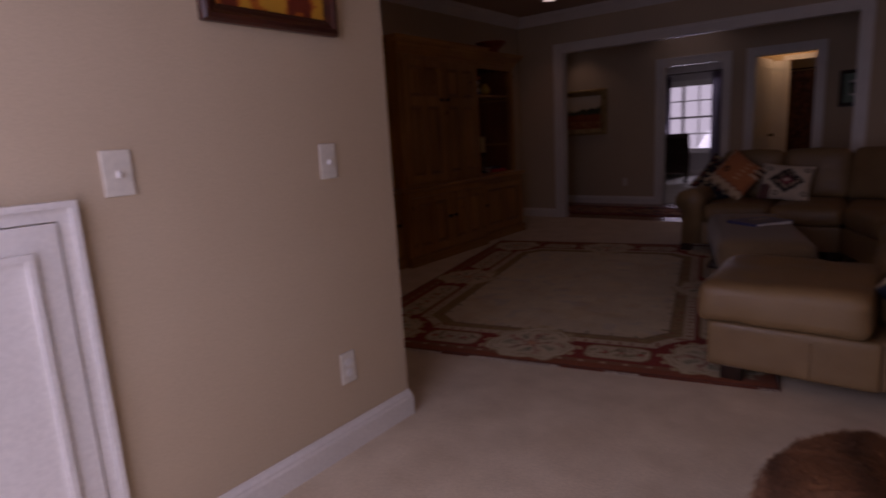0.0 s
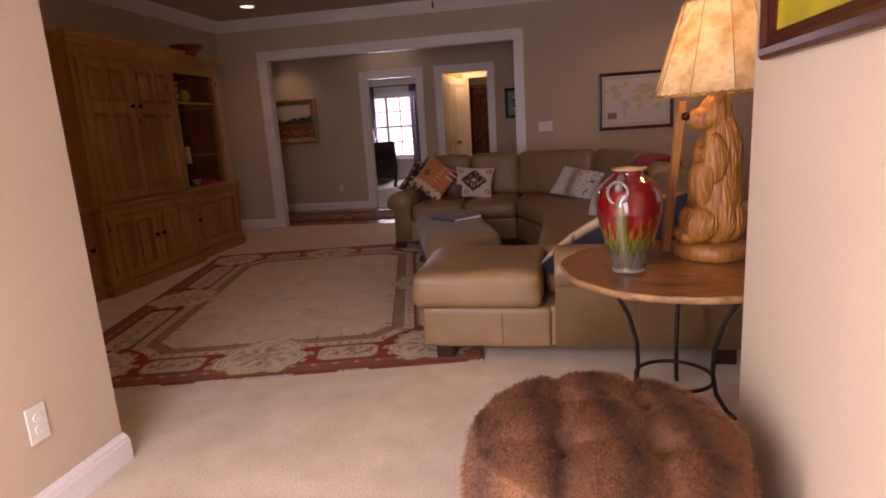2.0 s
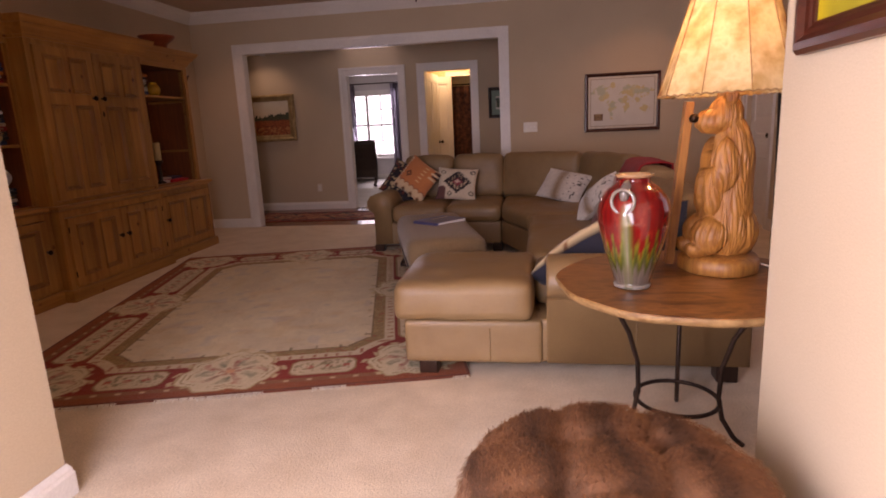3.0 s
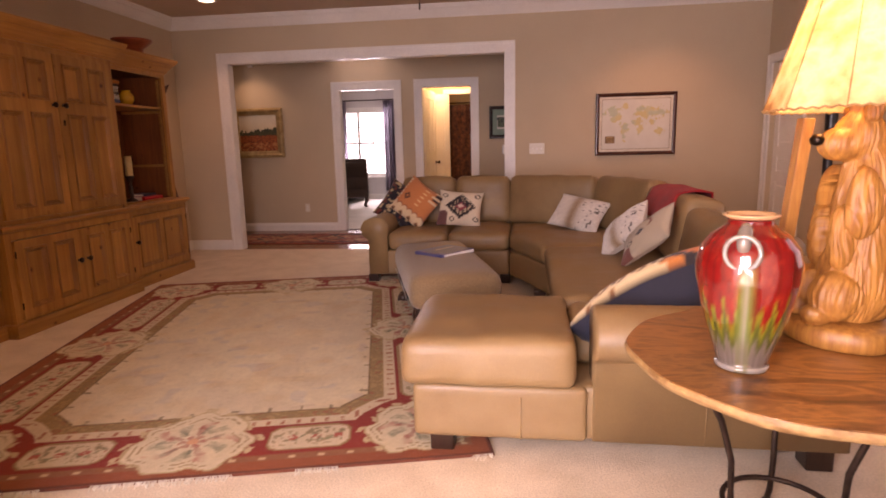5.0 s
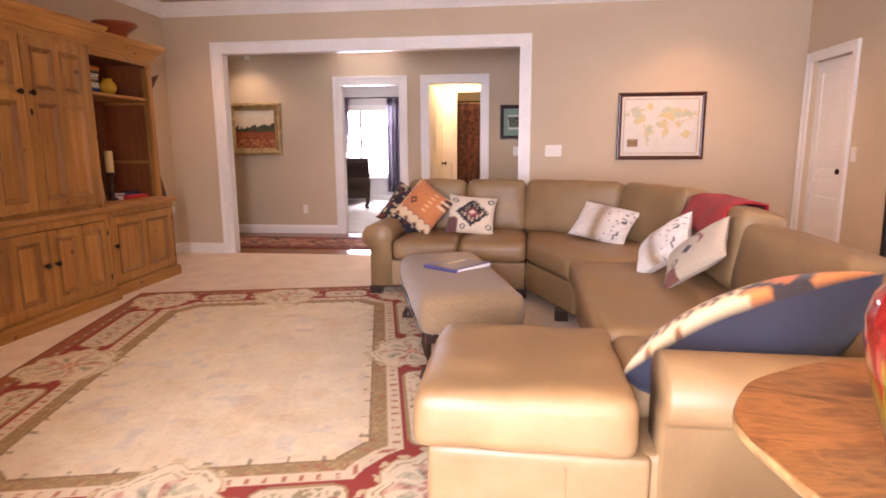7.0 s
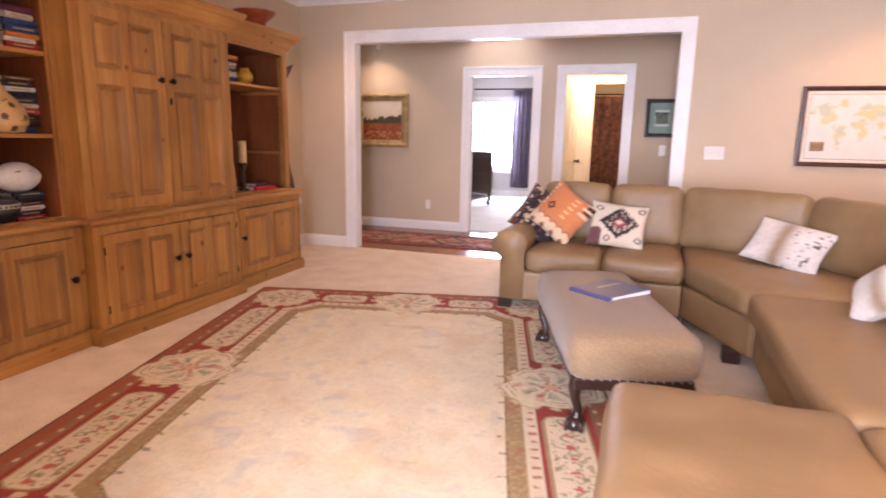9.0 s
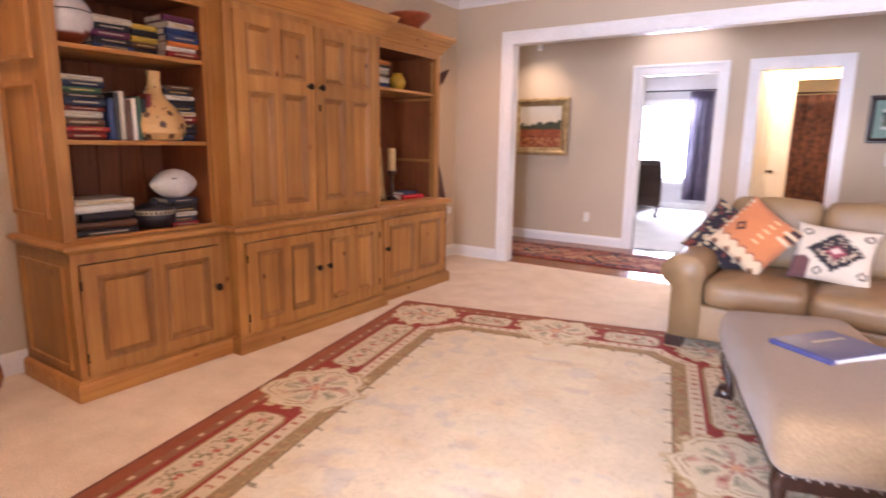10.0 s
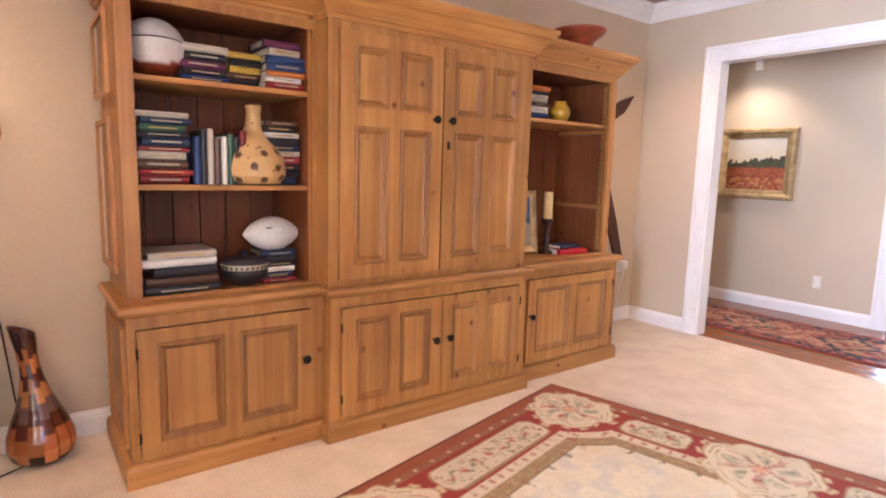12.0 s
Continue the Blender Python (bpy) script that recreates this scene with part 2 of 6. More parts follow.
bump(ntg, bg, hide, 0.3, 0.01)
RAWHIDE = mg

# curtain cloth lets some daylight through
def sheer(m, share):
    nt = m.node_tree
    b = nt.nodes["Principled BSDF"]
    thin = nt.nodes.new("ShaderNodeBsdfTranslucent")
    thin.inputs["Color"].default_value = (0.5, 0.47, 0.52, 1)
    both = nt.nodes.new("ShaderNodeMixShader")
    both.inputs["Fac"].default_value = share
    nt.links.new(b.outputs["BSDF"], both.inputs[1])
    nt.links.new(thin.outputs["BSDF"], both.inputs[2])
    nt.links.new(both.outputs["Shader"], nt.nodes["Material Output"].inputs["Surface"])


sheer(CURTAIN, 0.45)


# ---- shape tools ----
def thing(name, x=0, y=0, z=0, rz=0, label="", category="", group="", kind="", m=None):
    """An empty at a thing's base; its parts are built in its own axes."""
    ob = new(name)
    ob.empty_display_size = 0.1
    ob.matrix_world = m if m is not None else pose(x, y, z, 0, 0, rz)
    return tagged(ob, label, category, group, kind)


def mesh_of(name, bm, material, smooth=False):
    me = bpy.data.meshes.new(name)
    bmesh.ops.recalc_face_normals(bm, faces=bm.faces)
    for f in bm.faces:
        f.smooth = smooth
    bm.to_mesh(me)
    bm.free()
    me.materials.append(material)
    return me


def part(name, bm, material, parent, label="", smooth=False):
    ob = new(name, mesh_of(name, bm, material, smooth))
    ob.parent = parent
    return tagged(ob, label)


def solid(name, bm, material, m=None, smooth=False, label="", category="", group="", kind=""):
    ob = new(name, mesh_of(name, bm, material, smooth))
    if m is not None:
        ob.matrix_world = m
    return tagged(ob, label, category, group, kind)


def nb():
    return bmesh.new()


def box(bm, x0, x1, y0, y1, z0, z1, bevel=0.0, seg=2, m=None):
    vs = [bm.verts.new((x, y, z)) for x in (x0, x1) for y in (y0, y1) for z in (z0, z1)]
    fs = [bm.faces.new([vs[i] for i in q]) for q in ((0, 1, 3, 2), (4, 6, 7, 5), (0, 4, 5, 1), (2, 3, 7, 6), (0, 2, 6, 4), (1, 5, 7, 3))]
    if m is not None:
        bmesh.ops.transform(bm, matrix=m, verts=vs)
    if bevel:
        edges = list({e for f in fs for e in f.edges})
        bmesh.ops.bevel(bm, geom=edges, offset=bevel, segments=seg, affect="EDGES", profile=0.5)
    return bm


def plate(bm, to, u0, u1, v0, v1, w0, w1, holes=()):
    """A slab over u and v, w thick, with holes (u0, u1, v0, v1) cut right through; to() turns u, v, w into a place."""
    us = sorted({u0, u1, *(h[i] for h in holes for i in (0, 1))})
    vs = sorted({v0, v1, *(h[i] for h in holes for i in (2, 3))})
    us, vs = [u for u in us if u0 <= u <= u1], [v for v in vs if v0 <= v <= v1]
    solid_at = lambda i, j: 0 <= i < len(us) - 1 and 0 <= j < len(vs) - 1 and not any(
        h[0] < (us[i] + us[i + 1]) / 2 < h[1] and h[2] < (vs[j] + vs[j + 1]) / 2 < h[3] for h in holes)
    seen = {}

    def vert(i, j, w):
        if (i, j, w) not in seen:
            seen[i, j, w] = bm.verts.new(to(us[i], vs[j], w1 if w else w0))
        return seen[i, j, w]

    for i in range(len(us) - 1):
        for j in range(len(vs) - 1):
            if not solid_at(i, j):
                continue
            for w in (0, 1):
                bm.faces.new([vert(i, j, w), vert(i + 1, j, w), vert(i + 1, j + 1, w), vert(i, j + 1, w)])
            for di, dj, a, b in ((-1, 0, (0, 0), (0, 1)), (1, 0, (1, 0), (1, 1)), (0, -1, (0, 0), (1, 0)), (0, 1, (0, 1), (1, 1))):
                if not solid_at(i + di, j + dj):
                    p, q = (i + a[0], j + a[1]), (i + b[0], j + b[1])
                    bm.faces.new([vert(*p, 0), vert(*q, 0), vert(*q, 1), vert(*p, 1)])
    return bm


def lathe(bm, profile, seg=32, x=0.0, y=0.0, lean=None, cap=True):
    """Turns (radius, height) rows round an upright line; lean(h) shifts the centre."""
    rings = []
    for r, h in profile:
        ox, oy = lean(h) if lean else (0, 0)
        rings.append([bm.verts.new((x + ox + r * math.cos(2 * math.pi * k / seg), y + oy + r * math.sin(2 * math.pi * k / seg), h)) for k in range(seg)])
    for a, b in zip(rings, rings[1:]):
        for k in range(seg):
            bm.faces.new([a[k], a[(k + 1) % seg], b[(k + 1) % seg], b[k]])
    if cap:
        for ring in (rings[0], rings[-1]):
            bm.faces.new(ring)
    return bm


def tube(bm, pts, r, seg=8, closed=False):
    pts = [Vector(p) for p in pts]
    rings, n = [], len(pts)
    side = None
    for i, p in enumerate(pts):
        a = pts[(i - 1) % n] if closed or i else p
        b = pts[(i + 1) % n] if closed or i < n - 1 else p
        d = (b - a).normalized()
        if side is None:
            side = d.orthogonal().normalized()
        side = (side - d * side.dot(d)).normalized()
        up = d.cross(side)
        rr = r(i / max(1, n - 1)) if callable(r) else r
        rings.append([bm.verts.new(p + rr * (math.cos(2 * math.pi * k / seg) * side + math.sin(2 * math.pi * k / seg) * up)) for k in range(seg)])
    pairs = list(zip(rings, rings[1:])) + ([(rings[-1], rings[0])] if closed else [])
    for a, b in pairs:
        for k in range(seg):
            bm.faces.new([a[k], a[(k + 1) % seg], b[(k + 1) % seg], b[k]])
    if not closed:
        bm.faces.new(rings[0]), bm.faces.new(rings[-1])
    return bm


def sweep(bm, profile, path, closed=False):
    """A moulding: profile rows (out, up), carried along a level path with mitred corners; out is to the path's right."""
    path = [Vector(p) for p in path]
    n, rings = len(path), []
    for i, p in enumerate(path):
        d0 = (p - path[i - 1]).normalized() if i or closed else None
        d1 = (path[(i + 1) % n] - p).normalized() if i < n - 1 or closed else None
        d0, d1 = d0 or d1, d1 or d0
        r0, r1 = Vector((d0.y, -d0.x, 0)), Vector((d1.y, -d1.x, 0))
        o = r0 + r1
        o = o * (2 / o.dot(o)) if o.length > 1e-6 else r0
        rings.append([bm.verts.new(p + o * u + Vector((0, 0, v))) for u, v in profile])
    k = len(profile)
    for a, b in list(zip(rings, rings[1:])) + ([(rings[-1], rings[0])] if closed else []):
        for j in range(k):
            bm.faces.new([a[j], a[(j + 1) % k], b[(j + 1) % k], b[j]])
    if not closed:
        bm.faces.new(rings[0]), bm.faces.new(rings[-1])
    return bm


def soft_box(bm, x0, x1, y0, y1, z0, z1, r=0.05, puff=0.02, crumple=0.004, m=None, n=9, side=0.0):
    """An upholstered block: rounded edges, a domed top and slight dents."""
    c = Vector(((x0 + x1) / 2, (y0 + y1) / 2, (z0 + z1) / 2))
    half = ((x1 - x0) / 2, (y1 - y0) / 2, (z1 - z0) / 2)
    rr = min(r, *(0.98 * h for h in half))
    lines = []
    for h in half:
        mid = [(-h + rr) + (2 * h - 2 * rr) * k / n for k in range(n + 1)]
        lines.append([-h, -h + rr * 0.12, -h + rr * 0.45, *mid, h - rr * 0.45, h - rr * 0.12, h])
    seen = {}

    def vert(i, j, k):
        if (i, j, k) in seen:
            return seen[i, j, k]
        q = Vector((lines[0][i], lines[1][j], lines[2][k]))
        inner = Vector([max(-h + rr, min(h - rr, v)) for v, h in zip(q, half)])
        d = q - inner
        p = inner + d.normalized() * rr if d.length > 1e-9 else q
        u, v, w = (p[a] / half[a] for a in range(3))
        if w > 0:
            p.z += puff * (1 - u ** 4) * (1 - v ** 4) * w
        p.x += side * (1 - v * v) * (1 - w * w) * u
        p.y += side * (1 - u * u) * (1 - w * w) * v
        p += crumple * noise.noise_vector((c + p) * 6)
        seen[i, j, k] = bm.verts.new(c + p)
        return seen[i, j, k]

    nx, ny, nz = (len(l) - 1 for l in lines)
    for i in range(nx):
        for j in range(ny):
            for k in (0, nz):
                bm.faces.new([vert(i, j, k), vert(i + 1, j, k), vert(i + 1, j + 1, k), vert(i, j + 1, k)])
        for k in range(nz):
            for j in (0, ny):
                bm.faces.new([vert(i, j, k), vert(i + 1, j, k), vert(i + 1, j, k + 1), vert(i, j, k + 1)])
    for j in range(ny):
        for k in range(nz):
            for i in (0, nx):
                bm.faces.new([vert(i, j, k), vert(i, j + 1, k), vert(i, j + 1, k + 1), vert(i, j, k + 1)])
    if m is not None:
        bmesh.ops.transform(bm, matrix=m, verts=list(seen.values()))
    return bm


def soft_slab(bm, outline, z0, z1, r=0.04, puff=0.02):
    """A cushion of any outline, with a rounded rim and a domed top."""
    cx, cy = sum(p[0] for p in outline) / len(outline), sum(p[1] for p in outline) / len(outline)
    pts = []
    for (xa, ya), (xb, yb) in zip(outline, outline[1:] + outline[:1]):
        pts += [(xa + (xb - xa) * k / 6, ya + (yb - ya) * k / 6) for k in range(6)]
    rows = [(1.0 - 2 * r, z0), (1.0, z0 + r), (1.0, z1 - r), (1.0 - 0.4 * r, z1 - 0.4 * r), (1.0 - 1.6 * r, z1), (0.8, z1 + 0.4 * puff), (0.55, z1 + 0.8 * puff), (0.25, z1 + puff)]
    rings = [[bm.verts.new((cx + (x - cx) * s, cy + (y - cy) * s, z)) for x, y in pts] for s, z in rows]
    k = len(pts)
    for a, b in zip(rings, rings[1:]):
        for j in range(k):
            bm.faces.new([a[j], a[(j + 1) % k], b[(j + 1) % k], b[j]])
    bm.faces.new(rings[0]), bm.faces.new(rings[-1])
    return bm


def pattern(me, colors):
    at = me.color_attributes.new("pattern", "FLOAT_COLOR", "POINT")
    at.data.foreach_set("color", np.column_stack([colors, np.ones(len(colors))]).astype(np.float32).ravel())


def sheet(name, w, h, step, fn, material, thick=0.0, wave=None):
    """A flat, finely meshed sheet w by h, its colours given by fn(x, y); thick: its edge, down to z = 0."""
    nx, ny = max(2, round(w / step)) + 1, max(2, round(h / step)) + 1
    X, Y = np.meshgrid(np.linspace(0, w, nx), np.linspace(0, h, ny))
    X, Y = X.ravel(), Y.ravel()
    Z = np.full_like(X, thick) + (wave(X, Y) if wave else 0)
    verts = np.column_stack([X - w / 2, Y - h / 2, Z])
    i = (np.arange(ny - 1)[:, None] * nx + np.arange(nx - 1)[None, :]).ravel()
    faces = np.column_stack([i, i + 1, i + nx + 1, i + nx]).tolist()
    col = fn(X, Y)
    if thick:
        rim = [*range(nx), *range(2 * nx - 1, nx * ny, nx), *range(nx * ny - 2, nx * (ny - 1) - 1, -1), *range(nx * (ny - 2), 0, -nx)]
        base = len(verts)
        low = verts[rim].copy()
        low[:, 2] = 0
        verts, col = np.vstack([verts, low]), np.vstack([col, col[rim]])
        k = len(rim)
        faces += [[rim[j], base + j, base + (j + 1) % k, rim[(j + 1) % k]] for j in range(k)]
    me = bpy.data.meshes.new(name)
    me.from_pydata(verts.tolist(), [], faces)
    pattern(me, col)
    me.materials.append(material)
    return me


def paint(base, *layers):
    """Colours from a base (N rows) and layers of (mask, colour)."""
    out = np.array(base, float).copy()
    for mask, c in layers:
        k = np.clip(np.asarray(mask, float), 0, 1)[:, None]
        out = out * (1 - k) + np.array(c, float)[None, :] * k
    return out


def speckle(X, Y, seed=1, cell=0.05):
    """Smooth value noise between 0 and 1, by cells of a given size."""
    r = np.random.RandomState(seed).rand(97, 89)
    x, y = X / cell, Y / cell
    i, j = np.floor(x).astype(int), np.floor(y).astype(int)
    fx, fy = x - i, y - j
    fx, fy = fx * fx * (3 - 2 * fx), fy * fy * (3 - 2 * fy)
    g = lambda a, b: r[a % 97, b % 89]
    return (g(i, j) * (1 - fx) + g(i + 1, j) * fx) * (1 - fy) + (g(i, j + 1) * (1 - fx) + g(i + 1, j + 1) * fx) * fy


def pillow_mesh(name, w, h, t, fn, material, back=(0.3, 0.25, 0.2), n=36, sag=0.0):
    """A stuffed cushion cover in its x, z plane, its front to -y; fn(u, v) colours the front, u and v from -1 to 1."""
    U, V = np.meshgrid(np.linspace(-1, 1, n + 1), np.linspace(-1, 1, n + 1))
    U, V = U.ravel(), V.ravel()
    fat = t / 2 * np.sqrt(np.clip((1 - U ** 2) * (1 - V ** 2), 0, 1)) ** 0.85
    X = U * w / 2 * (1 - 0.09 * (1 - V ** 2) * np.abs(U))
    Z = V * h / 2 * (1 - 0.09 * (1 - U ** 2) * np.abs(V)) - sag * U * U
    dent = 0.008 * (speckle(U + 3, V + 3, 7, 0.35) - 0.5)
    front = np.column_stack([X, -fat + dent, Z])
    rear = np.column_stack([X, fat + dent, Z])
    i = (np.arange(n)[:, None] * (n + 1) + np.arange(n)[None, :]).ravel()
    f1 = np.column_stack([i, i + 1, i + n + 2, i + n + 1])
    f2 = f1[:, ::-1] + len(front)
    me = bpy.data.meshes.new(name)
    me.from_pydata(np.vstack([front, rear]).tolist(), [], np.vstack([f1, f2]).tolist())
    pattern(me, np.vstack([fn(U, V), np.tile(back, (len(U), 1))]))
    me.materials.append(material)
    for f in me.polygons:
        f.use_smooth = True
    return me


# ---- the rooms ----
XZ = lambda u, v, w: (u, w, v)
YZ = lambda u, v, w: (w, u, v)
XY = lambda u, v, w: (u, v, w)
FAR, HALL, SOUTH, WEST, EAST = 7.79, 9.345, 2.36, -3.735, 2.73
FW, FE = -1.215, 0.945     # the foyer's two walls
TOP, HALLTOP = 2.65, 2.46
OPEN = (-3.098, 0.056, 0.0, 2.15)
DOOR1, DOOR2 = (-2.273, -1.483, 0.0, 1.972), (-1.107, -0.422, 0.0, 1.972)
DOOR3 = (7.005, 7.66, 0.0, 1.905)
WIN = (-4.06, -2.72, 0.555, 2.005)


def wall(name, to, u0, u1, v0, v1, w0, w1, holes=(), material=WALL, label="beige painted plaster wall"):
    return solid(name, plate(nb(), to, u0, u1, v0, v1, w0, w1, holes), material, label=label, category="wall", kind="structure")


solid("floor", box(nb(), -4.0, 3.0, -0.7, FAR + 0.02, -0.1, 0.0), CARPET, label="beige cut pile carpet floor", category="floor", kind="structure")
wall("wall_north", XZ, WEST - 0.14, EAST + 0.14, 0, TOP, FAR, FAR + 0.12, [OPEN])
wall("wall_west", YZ, SOUTH - 0.12, FAR, 0, TOP, WEST - 0.14, WEST)
# the second hole is an assumed, unseen opening for the east fill lamp
wall("wall_east", YZ, SOUTH - 0.12, FAR, 0, TOP, EAST, EAST + 0.14, [DOOR3, (2.9, 4.9, 0.7, 2.2)])
wall("wall_south_west", XZ, WEST, FW, 0, TOP, SOUTH - 0.12, SOUTH)
wall("wall_south_east", XZ, FE, EAST, 0, TOP, SOUTH - 0.12, SOUTH)
# the hole is made up, out of view, for the foyer fill lamp
wall("wall_foyer_west", YZ, 0.0, SOUTH - 0.12, 0, TOP, FW - 0.12, FW, [(0.03, 0.32, 0.2, 2.05)])
wall("wall_foyer_east", YZ, 0.0, SOUTH - 0.12, 0, TOP, FE, FE + 0.12)
wall("wall_foyer_south", XZ, FW - 0.12, FE + 0.12, 0, TOP, -0.12, 0.0, [(FW + 0.1, 0.22, 0.0, 2.25)])
solid("ceiling", box(nb(), -4.0, 3.0, -0.7, FAR + 0.12, TOP, TOP + 0.12), CEIL, label="beige painted flat ceiling", category="ceiling", kind="structure")

# hall, bedroom and bath beyond
wall("wall_hall_north", XZ, -6.5, 3.0, 0, HALLTOP, HALL, HALL + 0.12, [DOOR1, DOOR2])
wall("wall_hall_west", YZ, FAR + 0.12, HALL, 0, HALLTOP, -5.6, -5.5)
wall("wall_hall_east", YZ, FAR + 0.12, HALL, 0, HALLTOP, 2.4, 2.5)
wall("wall_hall_south", XZ, -5.6, WEST - 0.14, 0, HALLTOP, FAR, FAR + 0.12)
solid("ceiling_hall", box(nb(), -6.5, 3.0, FAR + 0.12, HALL, HALLTOP, HALLTOP + 0.1), CEIL, label="beige painted hall ceiling", category="ceiling", kind="structure")
floor_hall = thing("floor_hall", -1, 8.6, 0, label="reddish brown oak plank hall floor", category="floor", kind="structure")
floor_bed = solid("floor_bedroom", box(nb(), -6.5, -1.32, HALL + 0.02, 14.6, -0.1, 0.0), BEDCARPET, label="pale bedroom carpet", category="floor", kind="structure")
solid("floor_bath", box(nb(), -1.32, 1.0, HALL + 0.02, 12.6, -0.1, 0.0), surface("bath_tile", lin(176, 160, 130), lin(196, 180, 150), 6, 0.3), label="tan tiled bathroom floor", category="floor", kind="structure")
wall("wall_bedroom_north", XZ, -6.5, -1.32, 0, HALLTOP + 0.1, 14.5, 14.65, [WIN], surface("bedroom_paint", lin(205, 200, 198), lin(214, 209, 207), 2, 0.8), "pale grey bedroom wall")
wall("wall_bedroom_west", YZ, HALL + 0.12, 14.5, 0, HALLTOP + 0.1, -6.6, -6.5)
wall("wall_bedroom_east", YZ, HALL + 0.12, 14.5, 0, HALLTOP + 0.1, -1.4, -1.3, label="beige painted partition wall")
solid("ceiling_bedroom", box(nb(), -6.6, -1.3, HALL + 0.12, 14.65, HALLTOP + 0.1, HALLTOP + 0.2), WHITE, label="white bedroom ceiling", category="ceiling", kind="structure")
wall("wall_bath_inner", XZ, -1.3, 1.0, 0, HALLTOP, 10.55, 10.63, [(-0.875, -0.1, 0.0, 1.965)], BATHWALL, "warm cream bathroom wall")
wall("wall_bath_north", XZ, -1.3, 1.0, 0, HALLTOP, 12.5, 12.6, (), BATHWALL, "warm cream bathroom wall")
wall("wall_bath_east", YZ, HALL + 0.12, 12.5, 0, HALLTOP, 1.0, 1.1, (), BATHWALL, "warm cream bathroom wall")
solid("ceiling_bath", box(nb(), -1.3, 1.1, HALL + 0.12, 12.6, HALLTOP, HALLTOP + 0.1), BATHWALL, label="cream bathroom ceiling", category="ceiling", kind="structure")

# mouldings
CROWN = [(0, 0), (0.012, 0), (0.018, 0.014), (0.03, 0.024), (0.05, 0.05), (0.072, 0.078), (0.086, 0.086), (0.092, 0.1), (0.105, 0.112), (0.105, 0.125), (0, 0.125)]
BASE = [(0, 0), (0.017, 0), (0.017, 0.078), (0.013, 0.089), (0.013, 0.096), (0.006, 0.108), (0.004, 0.115), (0, 0.115)]


def moulding(name, prof, path, label, closed=False):
    return solid(name, sweep(nb(), prof, path, closed), TRIM, label=label, category="trim", kind="structure")


up = lambda pts, z: [(x, y, z) for x, y in pts]
moulding("trim_crown", CROWN, up([(FE, SOUTH), (EAST, SOUTH), (EAST, FAR), (WEST, FAR), (WEST, SOUTH), (FW, SOUTH)][::-1], TOP - 0.125), "white painted crown moulding")
moulding("baseboard_west", BASE, up([(FW, 0.33), (FW, SOUTH), (WEST, SOUTH), (WEST, FAR), (OPEN[0] - 0.1, FAR)], 0), "white painted tall baseboard")
moulding("baseboard_east", BASE, up([(OPEN[1] + 0.1, FAR), (EAST, FAR), (EAST, DOOR3[1] + 0.09)], 0), "white painted tall baseboard")
moulding("baseboard_south_east", BASE, up([(EAST, DOOR3[0] - 0.09), (EAST, SOUTH), (FE, SOUTH), (FE, 0.0)], 0), "white painted tall baseboard")
moulding("baseboard_hall_west", BASE, up([(-5.5, HALL), (DOOR1[0] - 0.1, HALL)], 0), "white painted hall baseboard")
moulding("baseboard_hall_mid", BASE, up([(DOOR1[1] + 0.1, HALL), (DOOR2[0] - 0.1, HALL)], 0), "white painted hall baseboard")
moulding("baseboard_hall_east", BASE, up([(DOOR2[1] + 0.1, HALL), (2.4, HALL)], 0), "white painted hall baseboard")
moulding("baseboard_bedroom", BASE, up([(-6.5, 14.5), (-1.4, 14.5)], 0), "white painted baseboard")


def casing(name, to, hole, w, out, label, width=0.1):
    """Door trim: two legs and a head with a back band, and the jamb lining."""
    u0, u1, v0, v1 = hole
    root = thing(name, *to((u0 + u1) / 2, 0, w), label=label, category="door frame", kind="structure")
    ox, oy, oz = root.location
    at = lambda u, v, q: Vector(to(u, v, q)) - root.location
    for nm, h in (("jamb_trim", (u0 - width, u0, 0, v1 + width)), ("jamb_trim", (u1, u1 + width, 0, v1 + width)), ("head_trim", (u0, u1, v1, v1 + width))):
        bm = plate(nb(), at, *h, w, w + out * 0.016)
        edge = (h[0], h[0] + 0.025, h[2], h[3]) if h[0] < u0 else (h[1] - 0.025, h[1], h[2], h[3])
        if nm == "head_trim":
            edge = (u0 - width + 0.025, u1 + width - 0.025, h[3] - 0.025, h[3])
        plate(bm, at, *edge, w + out * 0.0165, w + out * 0.027)
        part(nm, bm, TRIM, root)
    return root


casing("trim_wide_opening", XZ, OPEN, FAR, -1, "white painted casing round the wide opening", 0.105)
casing("trim_wide_opening_hall", XZ, OPEN, FAR + 0.12, 1, "white painted casing on the hall side", 0.105)
casing("trim_bedroom_door", XZ, DOOR1, HALL, -1, "white painted bedroom door casing", 0.1)
casing("trim_bath_door", XZ, DOOR2, HALL, -1, "white painted bathroom door casing", 0.1)
casing("trim_east_door", YZ, DOOR3, EAST, -1, "white painted closet door casing", 0.085)
casing("trim_bath_inner", XZ, (-0.875, -0.1, 0, 1.965), 10.55, -1, "white painted inner casing", 0.07)
for nm, hole, y in (("lining_wide_opening", OPEN, FAR), ("lining_bedroom_door", DOOR1, HALL), ("lining_bath_door", DOOR2, HALL)):
    bm = nb()
    u0, u1, v0, v1 = hole
    box(bm, u0 - 0.002, u0 + 0.012, y - 0.002, y + 0.122, 0, v1)
    box(bm, u1 - 0.012, u1 + 0.002, y - 0.002, y + 0.122, 0, v1)
    box(bm, u0 + 0.012, u1 - 0.012, y - 0.002, y + 0.122, v1 - 0.012, v1 + 0.002)
    solid(nm, bm, TRIM, label="white painted jamb lining", category="trim", kind="structure")


